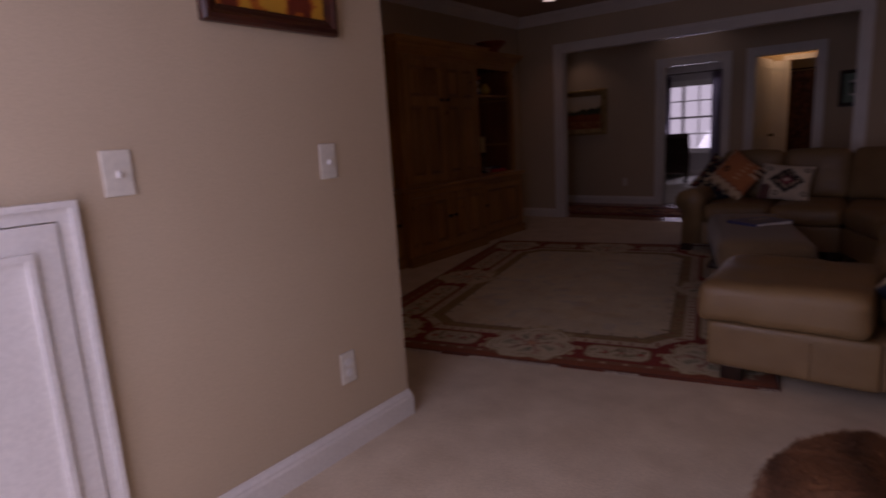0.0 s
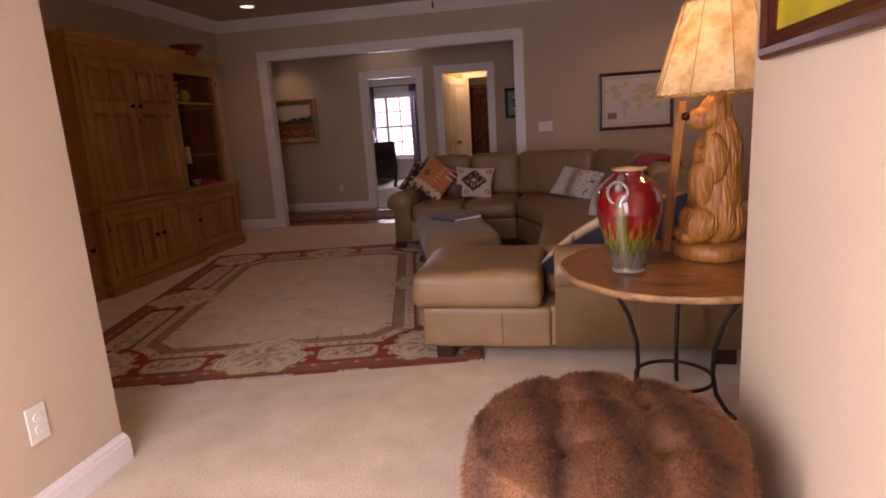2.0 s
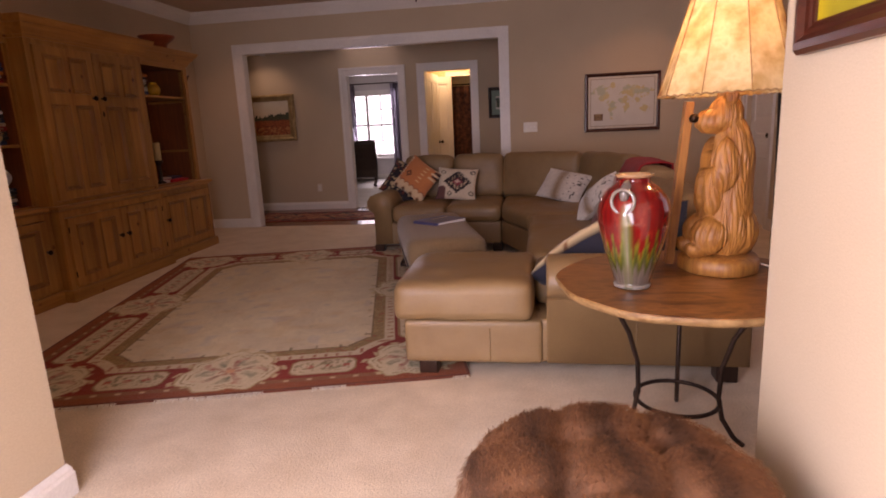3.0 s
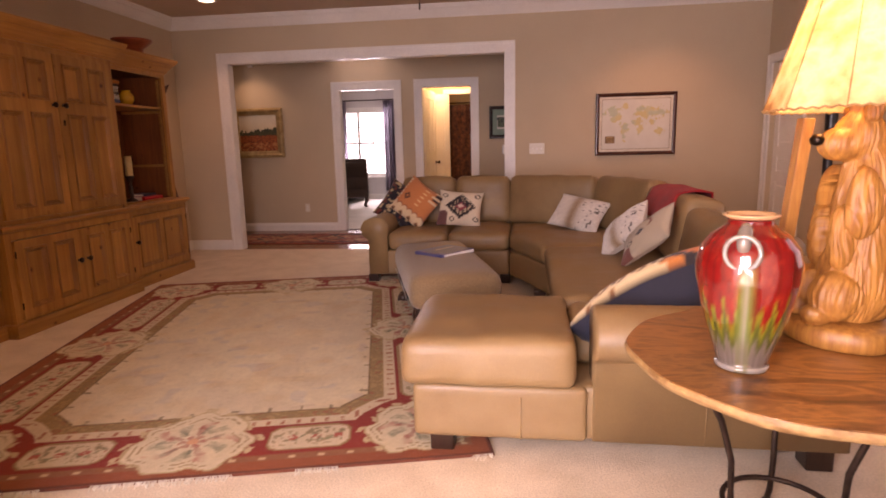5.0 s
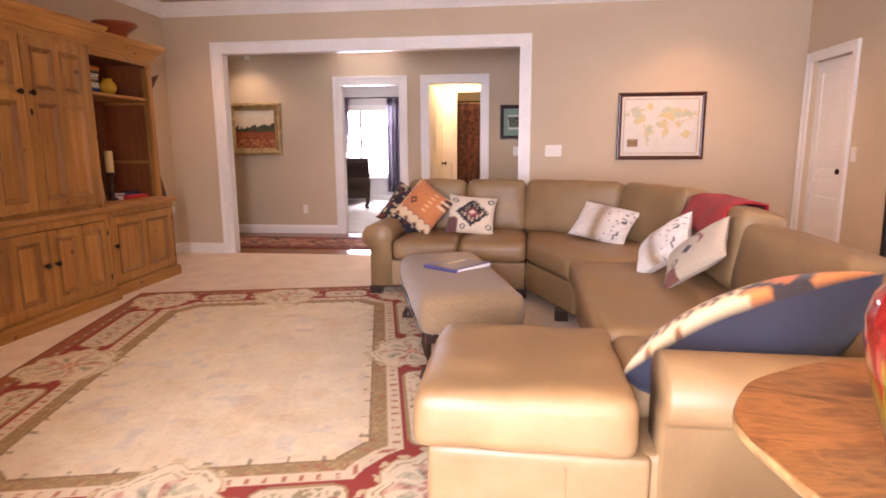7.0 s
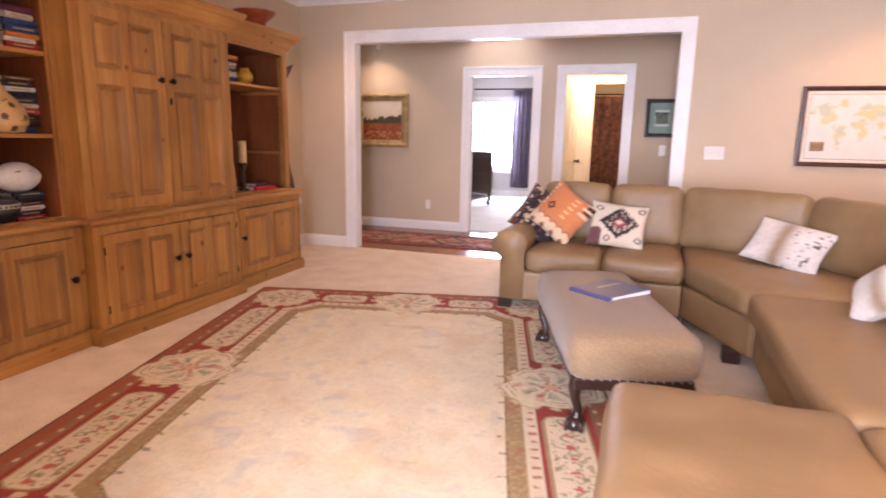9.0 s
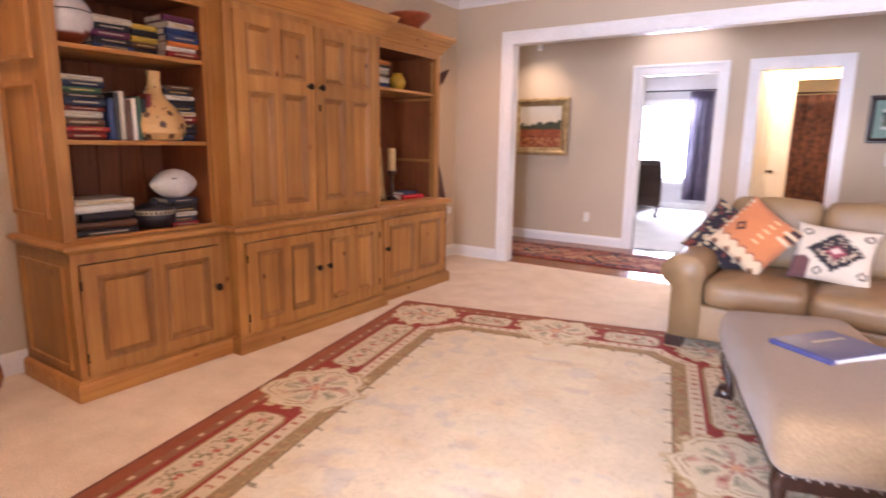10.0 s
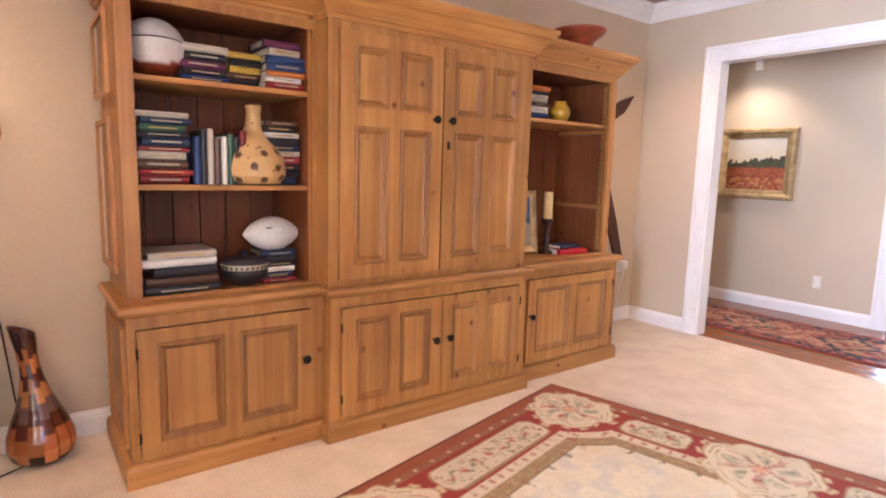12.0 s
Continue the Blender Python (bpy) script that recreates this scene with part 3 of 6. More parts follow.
def panel_leaf(name, w, h, panels, m, label, knob=True, mat_=None, parent=None, thick=0.036):
    """A door leaf: x from 0 to w, y its thickness, with panels sunk in both faces."""
    root = thing(name, m=m, label=label, category="door", kind="structure")
    bm = plate(nb(), lambda u, v, q: (u, q, v), 0, w, 0, h, 0, thick, panels)
    part("leaf_frame", bm, mat_ or TRIM, root)
    for u0, u1, v0, v1 in panels:
        bm = nb()
        box(bm, u0, u1, thick * 0.3, thick * 0.7, v0, v1)
        box(bm, u0 + 0.035, u1 - 0.035, thick * 0.12, thick * 0.88, v0 + 0.035, v1 - 0.035, 0.012, 2)
        part("panel", bm, mat_ or TRIM, root)
    if knob:
        for s in (0, 1):
            bm = lathe(nb(), [(0.026, 0), (0.026, 0.005), (0.01, 0.008), (0.01, 0.035), (0.024, 0.045), (0.026, 0.058), (0.012, 0.066)], 16)
            bmesh.ops.transform(bm, matrix=pose(w - 0.06, thick if s else 0, 0.93, -90 if s else 90), verts=bm.verts)
            part("knob", bm, BRONZE, root, "dark bronze knob", True)
    return root


six = lambda w: [(0.09, w - 0.09, 1.08, 1.79), (0.09, w - 0.09, 0.83, 0.98), (0.09, w - 0.09, 0.2, 0.73)]
panel_leaf("door_closet", 0.652, 1.9, six(0.652), pose(EAST + 0.05, DOOR3[1], 0, 0, 0, -90), "white painted panelled closet door, closed")
panel_leaf("door_bath", 0.68, 1.965, [(0.1, 0.3, 1.1, 1.84), (0.38, 0.58, 1.1, 1.84), (0.1, 0.3, 0.2, 0.92), (0.38, 0.58, 0.2, 0.92)], pose(-1.092, HALL + 0.14, 0, 0, 0, 84), "white panelled bathroom door standing open")
panel_leaf("door_bath_inner", 0.72, 1.955, [(0.1, 0.32, 1.1, 1.84), (0.4, 0.62, 1.1, 1.84), (0.1, 0.32, 0.2, 0.92), (0.4, 0.62, 0.2, 0.92)], pose(-0.875, 10.53, 0, 0, 0, 232), "white panelled inner door standing ajar")

# bedroom window
win = thing("window_bedroom", (WIN[0] + WIN[1]) / 2, 14.5, WIN[2], label="bright white divided bedroom window", category="window", kind="structure")
wx, wh = (WIN[1] - WIN[0]) / 2, WIN[3] - WIN[2]
part("window_frame", plate(nb(), XZ, -wx - 0.08, wx + 0.08, -0.04, wh + 0.08, -0.03, 0.1, [(-wx + 0.04, wx - 0.04, 0.04, wh - 0.04)]), TRIM, win)
part("window_sill", box(nb(), -wx - 0.1, wx + 0.1, -0.1, 0.0, -0.07, -0.04, 0.006), TRIM, win)
for k in range(1, 4):
    x = -wx + 2 * wx * k / 4
    part("muntin", box(nb(), x - (0.03 if k == 2 else 0.012), x + (0.03 if k == 2 else 0.012), 0.03, 0.06, 0.04, wh - 0.04), TRIM, win)
for k in range(1, 4):
    z = wh * k / 4
    part("muntin", box(nb(), -wx + 0.04, wx - 0.04, 0.032, 0.058, z - (0.022 if k == 2 else 0.012), z + (0.022 if k == 2 else 0.012)), TRIM, win)
pane = part("pane", box(nb(), -wx + 0.04, wx - 0.04, 0.042, 0.046, 0.04, wh - 0.04), GLASS, win)
pane.visible_shadow = False
solid("ground", box(nb(), -60, 60, -60, 200, -0.6, -0.5), surface("lawn", lin(70, 84, 44), lin(104, 110, 64), 0.4, 0.95), label="lawn outside the house", category="ground", kind="structure")


# ---- the pine wall cabinet ----
CB, CF, CM = -3.68, -3.115, -3.04
YA, YB, YC, YD, YM = 3.735, 4.54, 5.775, 6.715, 5.155
cab = thing("wall_cabinet", CB, YA, 0, label="honey pine breakfront wall cabinet with panelled doors and open shelves", category="cabinet")
C0 = Vector((CB, YA, 0))


def cpart(name, bm, material, parent=cab, label="", smooth=False):
    bmesh.ops.translate(bm, verts=bm.verts, vec=-C0)
    return part(name, bm, material, parent, label, smooth)


BH, CT = 0.68, 0.725          # top of the base, top of the worktop
UF, UM, UT = -3.195, -3.07, 1.9   # fronts of the upper case, its top
KNOB = [(0.009, 0), (0.009, 0.014), (0.018, 0.022), (0.02, 0.03), (0.014, 0.037), (0.004, 0.039)]


BEAD = [(-0.004, 0.0), (-0.003, 0.007), (0.004, 0.010), (0.010, 0.008), (0.012, 0.001), (0.018, -0.002), (0.022, -0.008), (0.03, -0.0146)]


def pine_door(y0, y1, z0, z1, xf, cols, rows, knob_y, knob_z):
    """A framed door facing +x; rows: (z0, z1) of its sunk panels, cols: how many side by side."""
    st = 0.075
    gap = 0.07
    wide = ((y1 - y0) - 2 * st - (cols - 1) * gap) / cols
    holes = [(y0 + st + c * (wide + gap), y0 + st + c * (wide + gap) + wide, a, b) for c in range(cols) for a, b in rows]
    d = cpart("door", plate(nb(), YZ, y0 + 0.002, y1 - 0.002, z0 + 0.002, z1 - 0.002, xf - 0.024, xf, holes), PINE_V)
    for u0, u1, v0, v1 in holes:
        cpart("panel", box(nb(), xf - 0.021, xf - 0.015, u0, u1, v0, v1), PINE_V, d)
        bm = nb()
        rings = [[bm.verts.new((xf + w, u0 + s if cu < 0 else u1 - s, v0 + s if cv < 0 else v1 - s)) for cu, cv in ((-1, -1), (1, -1), (1, 1), (-1, 1))] for s, w in BEAD]
        for p, q in zip(rings, rings[1:]):
            for k in range(4):
                bm.faces.new([p[k], p[(k + 1) % 4], q[(k + 1) % 4], q[k]])
        cpart("panel_moulding", bm, PINE_M, d)
    bm = lathe(nb(), KNOB, 14)
    bmesh.ops.transform(bm, matrix=pose(xf, knob_y, knob_z, 0, 90, 0), verts=bm.verts)
    cpart("knob", bm, BRONZE, d, "small dark bronze knob", True)
    for hz in (z0 + 0.09, z1 - 0.09) if z1 < 1 else ():
        hy = y0 if knob_y > (y0 + y1) / 2 else y1
        cpart("hinge", box(nb(), xf - 0.002, xf + 0.004, hy - 0.004, hy + 0.004, hz - 0.022, hz + 0.022), BRONZE, d)
    return d


for y0, y1, xf in ((YA, YB, CF), (YB, YC, CM), (YC, YD, CF)):
    cpart("base_side", box(nb(), CB, xf - 0.03, y0, y0 + 0.025, 0.0, BH), PINE_V)
    cpart("base_side", box(nb(), CB, xf - 0.03, y1 - 0.025, y1, 0.0, BH), PINE_V)
    s0, s1 = (0.03, 0.065) if y0 == YA else (0.048, 0.06) if y0 == YB else (0.08, 0.05)
    front = plate(nb(), YZ, y0, y1, 0.0, BH, xf - 0.03, xf - 0.004, [(y0 + s0, y1 - s1, 0.108, 0.632)])
    cpart("face_frame", front, PINE_V)
    # plinth with a rounded top edge
    PL = [(0, 0), (0.024, 0), (0.024, 0.07), (0.018, 0.085), (0.006, 0.092), (0, 0.092)]
    run = [(CB, y1), (xf - 0.004, y1), (xf - 0.004, y0), (CB, y0)] if xf == CF else [(CF, y1), (xf - 0.004, y1), (xf - 0.004, y0), (CF, y0)]
    cpart("plinth", sweep(nb(), PL, [(x, y, 0) for x, y in run[::-1]]), PINE_H)
    # worktop with a rolled edge
    WT = [(0, 0), (0.01, 0), (0.014, 0.008), (0.024, 0.012), (0.032, 0.024), (0.03, 0.037), (0.02, 0.045), (0, 0.045)]
    bm = box(nb(), CB, xf, y0, y1, BH, CT)
    sweep(bm, WT, [(x, y, BH) for x, y in run[::-1]])
    cpart("worktop", bm, PINE_H)
# end panels
for y, s in ((YA, -1), (YD, 1)):
    for z0, z1, x1 in ((0.135, 0.62, CF - 0.07), (0.83, 1.43, UF - 0.06), (1.52, 1.83, UF - 0.06)):
        q = (y - 0.012, y) if s < 0 else (y, y + 0.012)
        holes = [(CB + 0.08, x1 - 0.02, z0 + 0.02, z1 - 0.02)]
        cpart("end_panel_moulding", plate(nb(), lambda u, v, w: (u, w, v), CB + 0.06, x1, z0, z1, q[0], q[1], holes), PINE_V)
# base doors
LOW = [(0.175, 0.57)]
pine_door(YA + 0.03, YB - 0.065, 0.11, 0.63, CF + 0.014, 2, LOW, YB - 0.1, 0.405)
pine_door(YB + 0.048, YM, 0.11, 0.63, CM + 0.014, 2, LOW, YM - 0.045, 0.405)
pine_door(YM, YC - 0.06, 0.11, 0.63, CM + 0.014, 2, LOW, YM + 0.045, 0.405)
pine_door(YC + 0.08, YD - 0.05, 0.11, 0.63, CF + 0.014, 2, LOW, YC + 0.105, 0.405)
# upper cases
for y0, y1, xf, open_ in ((YA + 0.02, YB, UF, True), (YB, YC, UM, False), (YC, YD - 0.02, UF, True)):
    cpart("upper_side", box(nb(), CB, xf - 0.024, y0, y0 + 0.025, CT, UT), PINE_V)
    cpart("upper_side", box(nb(), CB, xf - 0.024, y1 - 0.025, y1, CT, UT), PINE_V)
    s0, s1 = (0.055, 0.016) if y0 < YB else (0.05, 0.048) if not open_ else (0.016, 0.05)
    lo = CT + 0.012 if open_ else CT + 0.03
    cpart("upper_face_frame", plate(nb(), YZ, y0, y1, CT, UT, xf - 0.024, xf, [(y0 + s0, y1 - s1, lo, UT - 0.035)]), PINE_V)
    w = (y1 - y0 - 0.05) / 6
    for k in range(6):
        # backs and top in the pine that carries the interior's shade
        cpart("back_board", box(nb(), CB, CB + 0.015, y0 + 0.027 + k * w, y0 + 0.023 + (k + 1) * w, CT, UT, 0.003, 1), PINE_SHADE)
    cpart("upper_top", box(nb(), CB, xf - 0.024, y0 + 0.025, y1 - 0.025, UT - 0.02, UT), PINE_SHADE)
    if open_:
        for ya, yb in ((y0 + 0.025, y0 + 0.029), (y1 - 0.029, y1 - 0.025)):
            # thin added facing that darkens the case sides with the shaded pine
            cpart("inner_lining", box(nb(), CB + 0.016, xf - 0.03, ya, yb, CT + 0.001, UT - 0.021), PINE_SHADE)
            if y0 > YB:
                for z in (1.03, 1.54):
                    cpart("shelf_batten", box(nb(), CB + 0.03, xf - 0.05, ya - 0.014, yb + 0.014, z, z + 0.024, 0.002, 1), PINE_X)
        for z in ((1.157, 1.577) if y0 < YB else (1.572,)):
            cpart("shelf", box(nb(), CB + 0.015, xf - 0.03, y0 + 0.026, y1 - 0.026, z, z + 0.022, 0.004, 2), PINE_H)
pine_door(YB + 0.05, YM - 0.005, CT + 0.032, UT - 0.037, UM + 0.016, 2, [(CT + 0.1, 1.45), (1.54, 1.8)], YM - 0.055, 1.51)
pine_door(YM, YC - 0.048, CT + 0.032, UT - 0.037, UM + 0.016, 2, [(CT + 0.1, 1.45), (1.54, 1.8)], YM + 0.04, 1.51)
cpart("key_plate", box(nb(), UM + 0.016, UM + 0.02, YM + 0.024, YM + 0.042, 1.37, 1.41, 0.003, 1), BRONZE)
# notched strip that carries the shelf of the far case
bm = box(nb(), UF - 0.05, UF - 0.03, YD - 0.082, YD - 0.07, CT + 0.02, UT - 0.05)
for k in range(32):
    z = CT + 0.035 + k * 0.034
    box(bm, UF - 0.05, UF - 0.03, YD - 0.094, YD - 0.082, z, z + 0.02)
cpart("notched_strip", bm, PINE_X)
# cornice
CN = [(0, 0), (0.01, 0), (0.014, 0.014), (0.024, 0.02), (0.024, 0.03), (0.036, 0.044), (0.06, 0.07), (0.066, 0.084), (0.08, 0.092), (0.098, 0.118), (0.1, 0.135), (0, 0.135)]
for y0, y1, xf in ((YA + 0.02, YB, UF), (YB, YC, UM), (YC, YD - 0.02, UF)):
    bm = box(nb(), CB, xf, y0, y1, UT, UT + 0.13)
    run = [(CB, y0), (xf, y0), (xf, y1), (CB, y1)] if xf == UF else [(UF, y0), (xf, y0), (xf, y1), (UF, y1)]
    if y1 == YB:
        run = run[:3]
    if y0 == YC:
        run = run[1:]
    sweep(bm, CN, [(x, y, UT) for x, y in run])
    cpart("cornice", bm, PINE_H)


# ---- the sectional sofa ----
SO = Vector((0.2, 5.2, 0))
SOFA_AT = pose(0.1, 5.195, 0, 0, 0, -1.4)
sofa = thing("sectional_sofa", m=SOFA_AT, label="tan leather sectional sofa with chaise and rolled arms", category="sofa")


def spart(name, bm, material=LEATHER, parent=sofa, label="", smooth=True):
    bmesh.ops.translate(bm, verts=bm.verts, vec=-SO)
    return part(name, bm, material, parent, label, smooth)


def prism(bm, outline, z0, z1, bevel=0.02):
    lo = [bm.verts.new((x, y, z0)) for x, y in outline]
    hi = [bm.verts.new((x, y, z1)) for x, y in outline]
    n = len(outline)
    fs = [bm.faces.new(lo), bm.faces.new(hi)] + [bm.faces.new([lo[i], lo[(i + 1) % n], hi[(i + 1) % n], hi[i]]) for i in range(n)]
    bmesh.ops.bevel(bm, geom=list({e for f in fs for e in f.edges}), offset=bevel, segments=3, affect="EDGES", profile=0.5)
    return bm


SF, SB = 6.1, 7.02      # front and back of the long seat
RF, RB = 0.47, 1.42     # front and back of the return
WEDGE = [(0.18, SF), (0.18, SB), (1.02, 6.72), (RB, 5.98), (RB, 5.45), (RF, 5.45)]
spart("base", soft_box(nb(), -0.95, 0.175, SF + 0.01, SB, 0.075, 0.285, 0.02, 0.0, 0.002))
spart("base", prism(nb(), [(0.18, SF + 0.01), (0.18, SB), (1.02, 6.72), (RB, 5.98), (RB, 5.455), (RF + 0.01, 5.455)], 0.075, 0.285), smooth=False)
spart("base", soft_box(nb(), RF + 0.03, RB, 3.36, 5.45, 0.075, 0.285, 0.02, 0.0, 0.002))
chaise_base = spart("chaise_base", soft_box(nb(), -0.105, 0.54, 3.335, 3.97, 0.075, 0.285, 0.022, 0.0, 0.002))
spart("seat_cushion", soft_box(nb(), -0.86, -0.345, SF - 0.02, 6.78, 0.285, 0.44, 0.05, 0.02, 0.006, side=0.01))
spart("seat_cushion", soft_box(nb(), -0.34, 0.175, SF - 0.02, 6.78, 0.285, 0.44, 0.05, 0.02, 0.006, side=0.01))
spart("seat_cushion", soft_slab(nb(), [(0.185, SF - 0.02), (0.185, 6.8), (0.85, 6.55), (1.22, 5.95), (1.22, 5.46), (RF - 0.02, 5.46)], 0.285, 0.445, 0.04, 0.015))
spart("seat_cushion", soft_box(nb(), RF - 0.02, 1.22, 3.995, 5.45, 0.285, 0.442, 0.045, 0.012, 0.006, n=16))
spart("chaise_cushion", soft_box(nb(), -0.145, 0.495, 3.3, 3.99, 0.287, 0.466, 0.042, 0.012, 0.01, side=0.008, n=16))
spart("seat_cushion", soft_box(nb(), 0.5, 1.22, 3.56, 3.98, 0.285, 0.445, 0.05, 0.01, 0.006))
# backs: shell behind, stuffed cushions before it
spart("back_shell", soft_box(nb(), -0.98, 0.2, 6.9, SB + 0.02, 0.08, 0.78, 0.04, 0.0, 0.003))
spart("back_shell", prism(nb(), [(0.2, 6.9), (0.2, SB + 0.02), (1.03, 6.74), (RB + 0.02, 5.99), (RB + 0.02, 5.45), (RB - 0.1, 5.45), (RB - 0.1, 5.95), (0.95, 6.64)], 0.08, 0.78), smooth=False)
spart("back_shell", soft_box(nb(), RB - 0.1, RB + 0.02, 3.42, 5.45, 0.08, 0.7, 0.04, 0.0, 0.003))


def back_cushion(xa, ya, xb, yb, tall=0.87, deep=0.24):
    """A leaning cushion from a to b; it faces to the right of that way."""
    a = math.degrees(math.atan2(yb - ya, xb - xa))
    w = math.hypot(xb - xa, yb - ya)
    bm = soft_box(nb(), -w / 2 + 0.004, w / 2 - 0.004, -deep / 2, deep / 2, 0, tall - 0.43, 0.06, 0.008, 0.008, n=10, side=0.018)
    bmesh.ops.transform(bm, matrix=pose((xa + xb) / 2, (ya + yb) / 2, 0.43, 0, 0, a) @ pose(0, 0, 0, -9, 0, 0), verts=bm.verts)
    return spart("back_cushion", bm)


back_cushion(-0.86, 6.80, -0.345, 6.80)
back_cushion(-0.34, 6.80, 0.17, 6.80)
back_cushion(0.18, 6.82, 0.93, 6.50)
back_cushion(0.95, 6.46, 1.27, 5.80)
back_cushion(1.26, 5.76, 1.26, 4.70, 0.835)
back_cushion(1.26, 4.69, 1.26, 3.74, 0.785)
# rolled arms: a scroll section carried along the arm
ROLL = [(0.0, 0.08), (0.17, 0.08), (0.17, 0.42), (0.185, 0.47), (0.175, 0.52), (0.14, 0.56), (0.09, 0.575), (0.03, 0.57), (-0.03, 0.545), (-0.062, 0.5), (-0.068, 0.455), (-0.05, 0.415), (-0.02, 0.395), (0.0, 0.38)]


def arm(at, length):
    bm = nb()
    rows = [(0.0, 0.0), (0.012, 0.012), (length - 0.01, 0.012), (length, 0.0)]
    rings = []
    cu, cv = 0.07, 0.33
    for t, grow in rows:
        k = 1 + grow * 2.0 - 0.024
        rings.append([bm.verts.new(at(cu + (u - cu) * k, cv + (v - cv) * k if v > 0.1 else v, t)) for u, v in ROLL])
    n = len(ROLL)
    for a, b in zip(rings, rings[1:]):
        for j in range(n):
            bm.faces.new([a[j], a[(j + 1) % n], b[(j + 1) % n], b[j]])
    bm.faces.new(rings[0]), bm.faces.new(rings[-1])
    return bm


left = spart("arm", arm(lambda u, v, t: (-1.035 + u, SF - 0.005 + t, v), SB - SF), smooth=True)
right = spart("arm", arm(lambda u, v, t: (0.56 + t, 3.345 + u, v), RB - 0.555), smooth=True)
spart("seam", tube(nb(), [(0.30, 3.334, 0.08), (0.30, 3.331, 0.16), (0.30, 3.334, 0.246)], 0.003, 6), parent=chaise_base)
spart("seam", tube(nb(), [(0.95, 3.343, 0.09), (0.95, 3.342, 0.2), (0.95, 3.344, 0.36)], 0.003, 6), parent=right)
for x, y in ((-1.0, 6.14), (-0.93, 6.94), (0.14, 6.16), (0.42, 5.6), (0.0, 3.40), (0.0, 3.9), (1.34, 3.40), (1.36, 5.9), (0.9, 6.72)):
    spart("foot", box(nb(), x - 0.045, x + 0.045, y - 0.045, y + 0.045, 0.0, 0.078, 0.006), DARKWOOD, label="dark block foot", smooth=False)


# ---- rug, ottoman, table and pouf ----
RA = 13.0
RW, RH = 2.36, 3.22


def rug_colors(X, Y):
    w, h = RW, RH
    x, y = np.minimum(X, w - X), np.minimum(Y, h - Y)
    d = np.minimum(x, y)
    cream, gold, red, brown = lin(218, 200, 168), lin(160, 132, 86), lin(150, 42, 22), lin(152, 88, 58)
    n1, n2, n3 = speckle(X, Y, 3, 0.012), speckle(X, Y, 4, 0.03), speckle(X, Y, 5, 0.16)
    base = np.tile(lin(228, 213, 180), (len(X), 1))
    cut = np.minimum(d, np.where((x < 0.72) & (y < 0.72), np.hypot(np.maximum(x - 0.16, 0), np.maximum(y - 0.16, 0)) - 0.07, 9.0))
    along = np.where(x < y, Y, X)
    length = np.where(x < y, h, w)
    n4, n5 = speckle(X + 3, Y + 5, 6, 0.07), speckle(X + 1, Y + 2, 8, 0.11)
    field = paint(base, (np.clip((n3 - 0.5) * 1.6, 0, 0.3), lin(206, 188, 164)), (np.clip((n5 - 0.55) * 1.4, 0, 0.4), lin(222, 194, 146)), (np.clip((n4 - 0.66) * 1.6, 0, 0.3) * (n3 < 0.5), lin(176, 176, 186)), (np.clip((n4 * n5 - 0.5) * 1.6, 0, 0.25), lin(212, 182, 150)))
    twig = (np.abs(np.sin(X * 31 + 3 * n3 * 6) + np.sin(Y * 27 + 8 * n2)) < 0.12) * (n2 > 0.55)
    field = paint(field, (twig * 0.35, lin(190, 172, 150)))
    out = paint(field, (cut < 0.49, gold), ((cut < 0.49) & (n1 > 0.66), lin(176, 146, 98)), ((cut < 0.49) & (n2 > 0.7) & (n1 > 0.5), lin(164, 104, 70)))
    out = paint(out, ((cut < 0.49) & (cut > 0.478) & (n1 > 0.4), lin(120, 96, 62)), ((cut > 0.49) & (cut < 0.505 + 0.03 * n2) & (np.abs((along * 1000) % 150 - 75 + 60 * (n5 - 0.5)) < 10) & (n1 > 0.3), lin(150, 136, 108)))
    out = paint(out, (cut < 0.41, cream))
    tick = (np.abs(((along * 1000) % 62) - 31) < 9) & (cut > 0.362) & (cut < 0.395)
    out = paint(out, (tick & (n1 > 0.3), lin(172, 112, 84)), ((cut < 0.352), red))
    # cartouches on the red band
    s = np.minimum(along, length - along)
    mid = np.where(x < y, h, w) / 2
    c0 = (0.52 + (mid - 0.27)) / 2 
    half = (mid - 0.27 - 0.52) / 2
    bx, by = np.abs(s - c0) - half + 0.09, np.abs(d - 0.235) - 0.085 + 0.05
    cart = np.hypot(np.maximum(bx, 0), np.maximum(by, 0)) + np.minimum(np.maximum(bx, by), 0) - np.where(True, 0.05, 0)
    out = paint(out, ((cart < 0.012), gold), ((cart < 0), cream))
    vine = np.abs(d - 0.235 - 0.03 * np.sin(s * 46)) < 0.007
    bloom = (np.hypot(((s * 1000) % 92 - 46) / 1000, d - 0.235) < 0.02)
    inside = cart < -0.012
    out = paint(out, (vine & inside & (n1 > 0.3), lin(140, 136, 100)), (inside & (n1 > 0.72), lin(168, 152, 116)), (inside & (n2 > 0.74) & (n1 > 0.45), lin(150, 134, 100)), (bloom & inside & (n1 > 0.4), lin(184, 92, 74)))
    # outer strip
    out = paint(out, (d < 0.115, lin(150, 96, 60)), ((d < 0.1) & (d > 0.08) & (np.abs((along * 1000) % 110 - 55) < 12), lin(214, 186, 146)), (d < 0.068, lin(160, 86, 44)), ((d < 0.068) * n3 * 0.5, lin(136, 58, 30)), (d < 0.012, lin(112, 56, 34)))
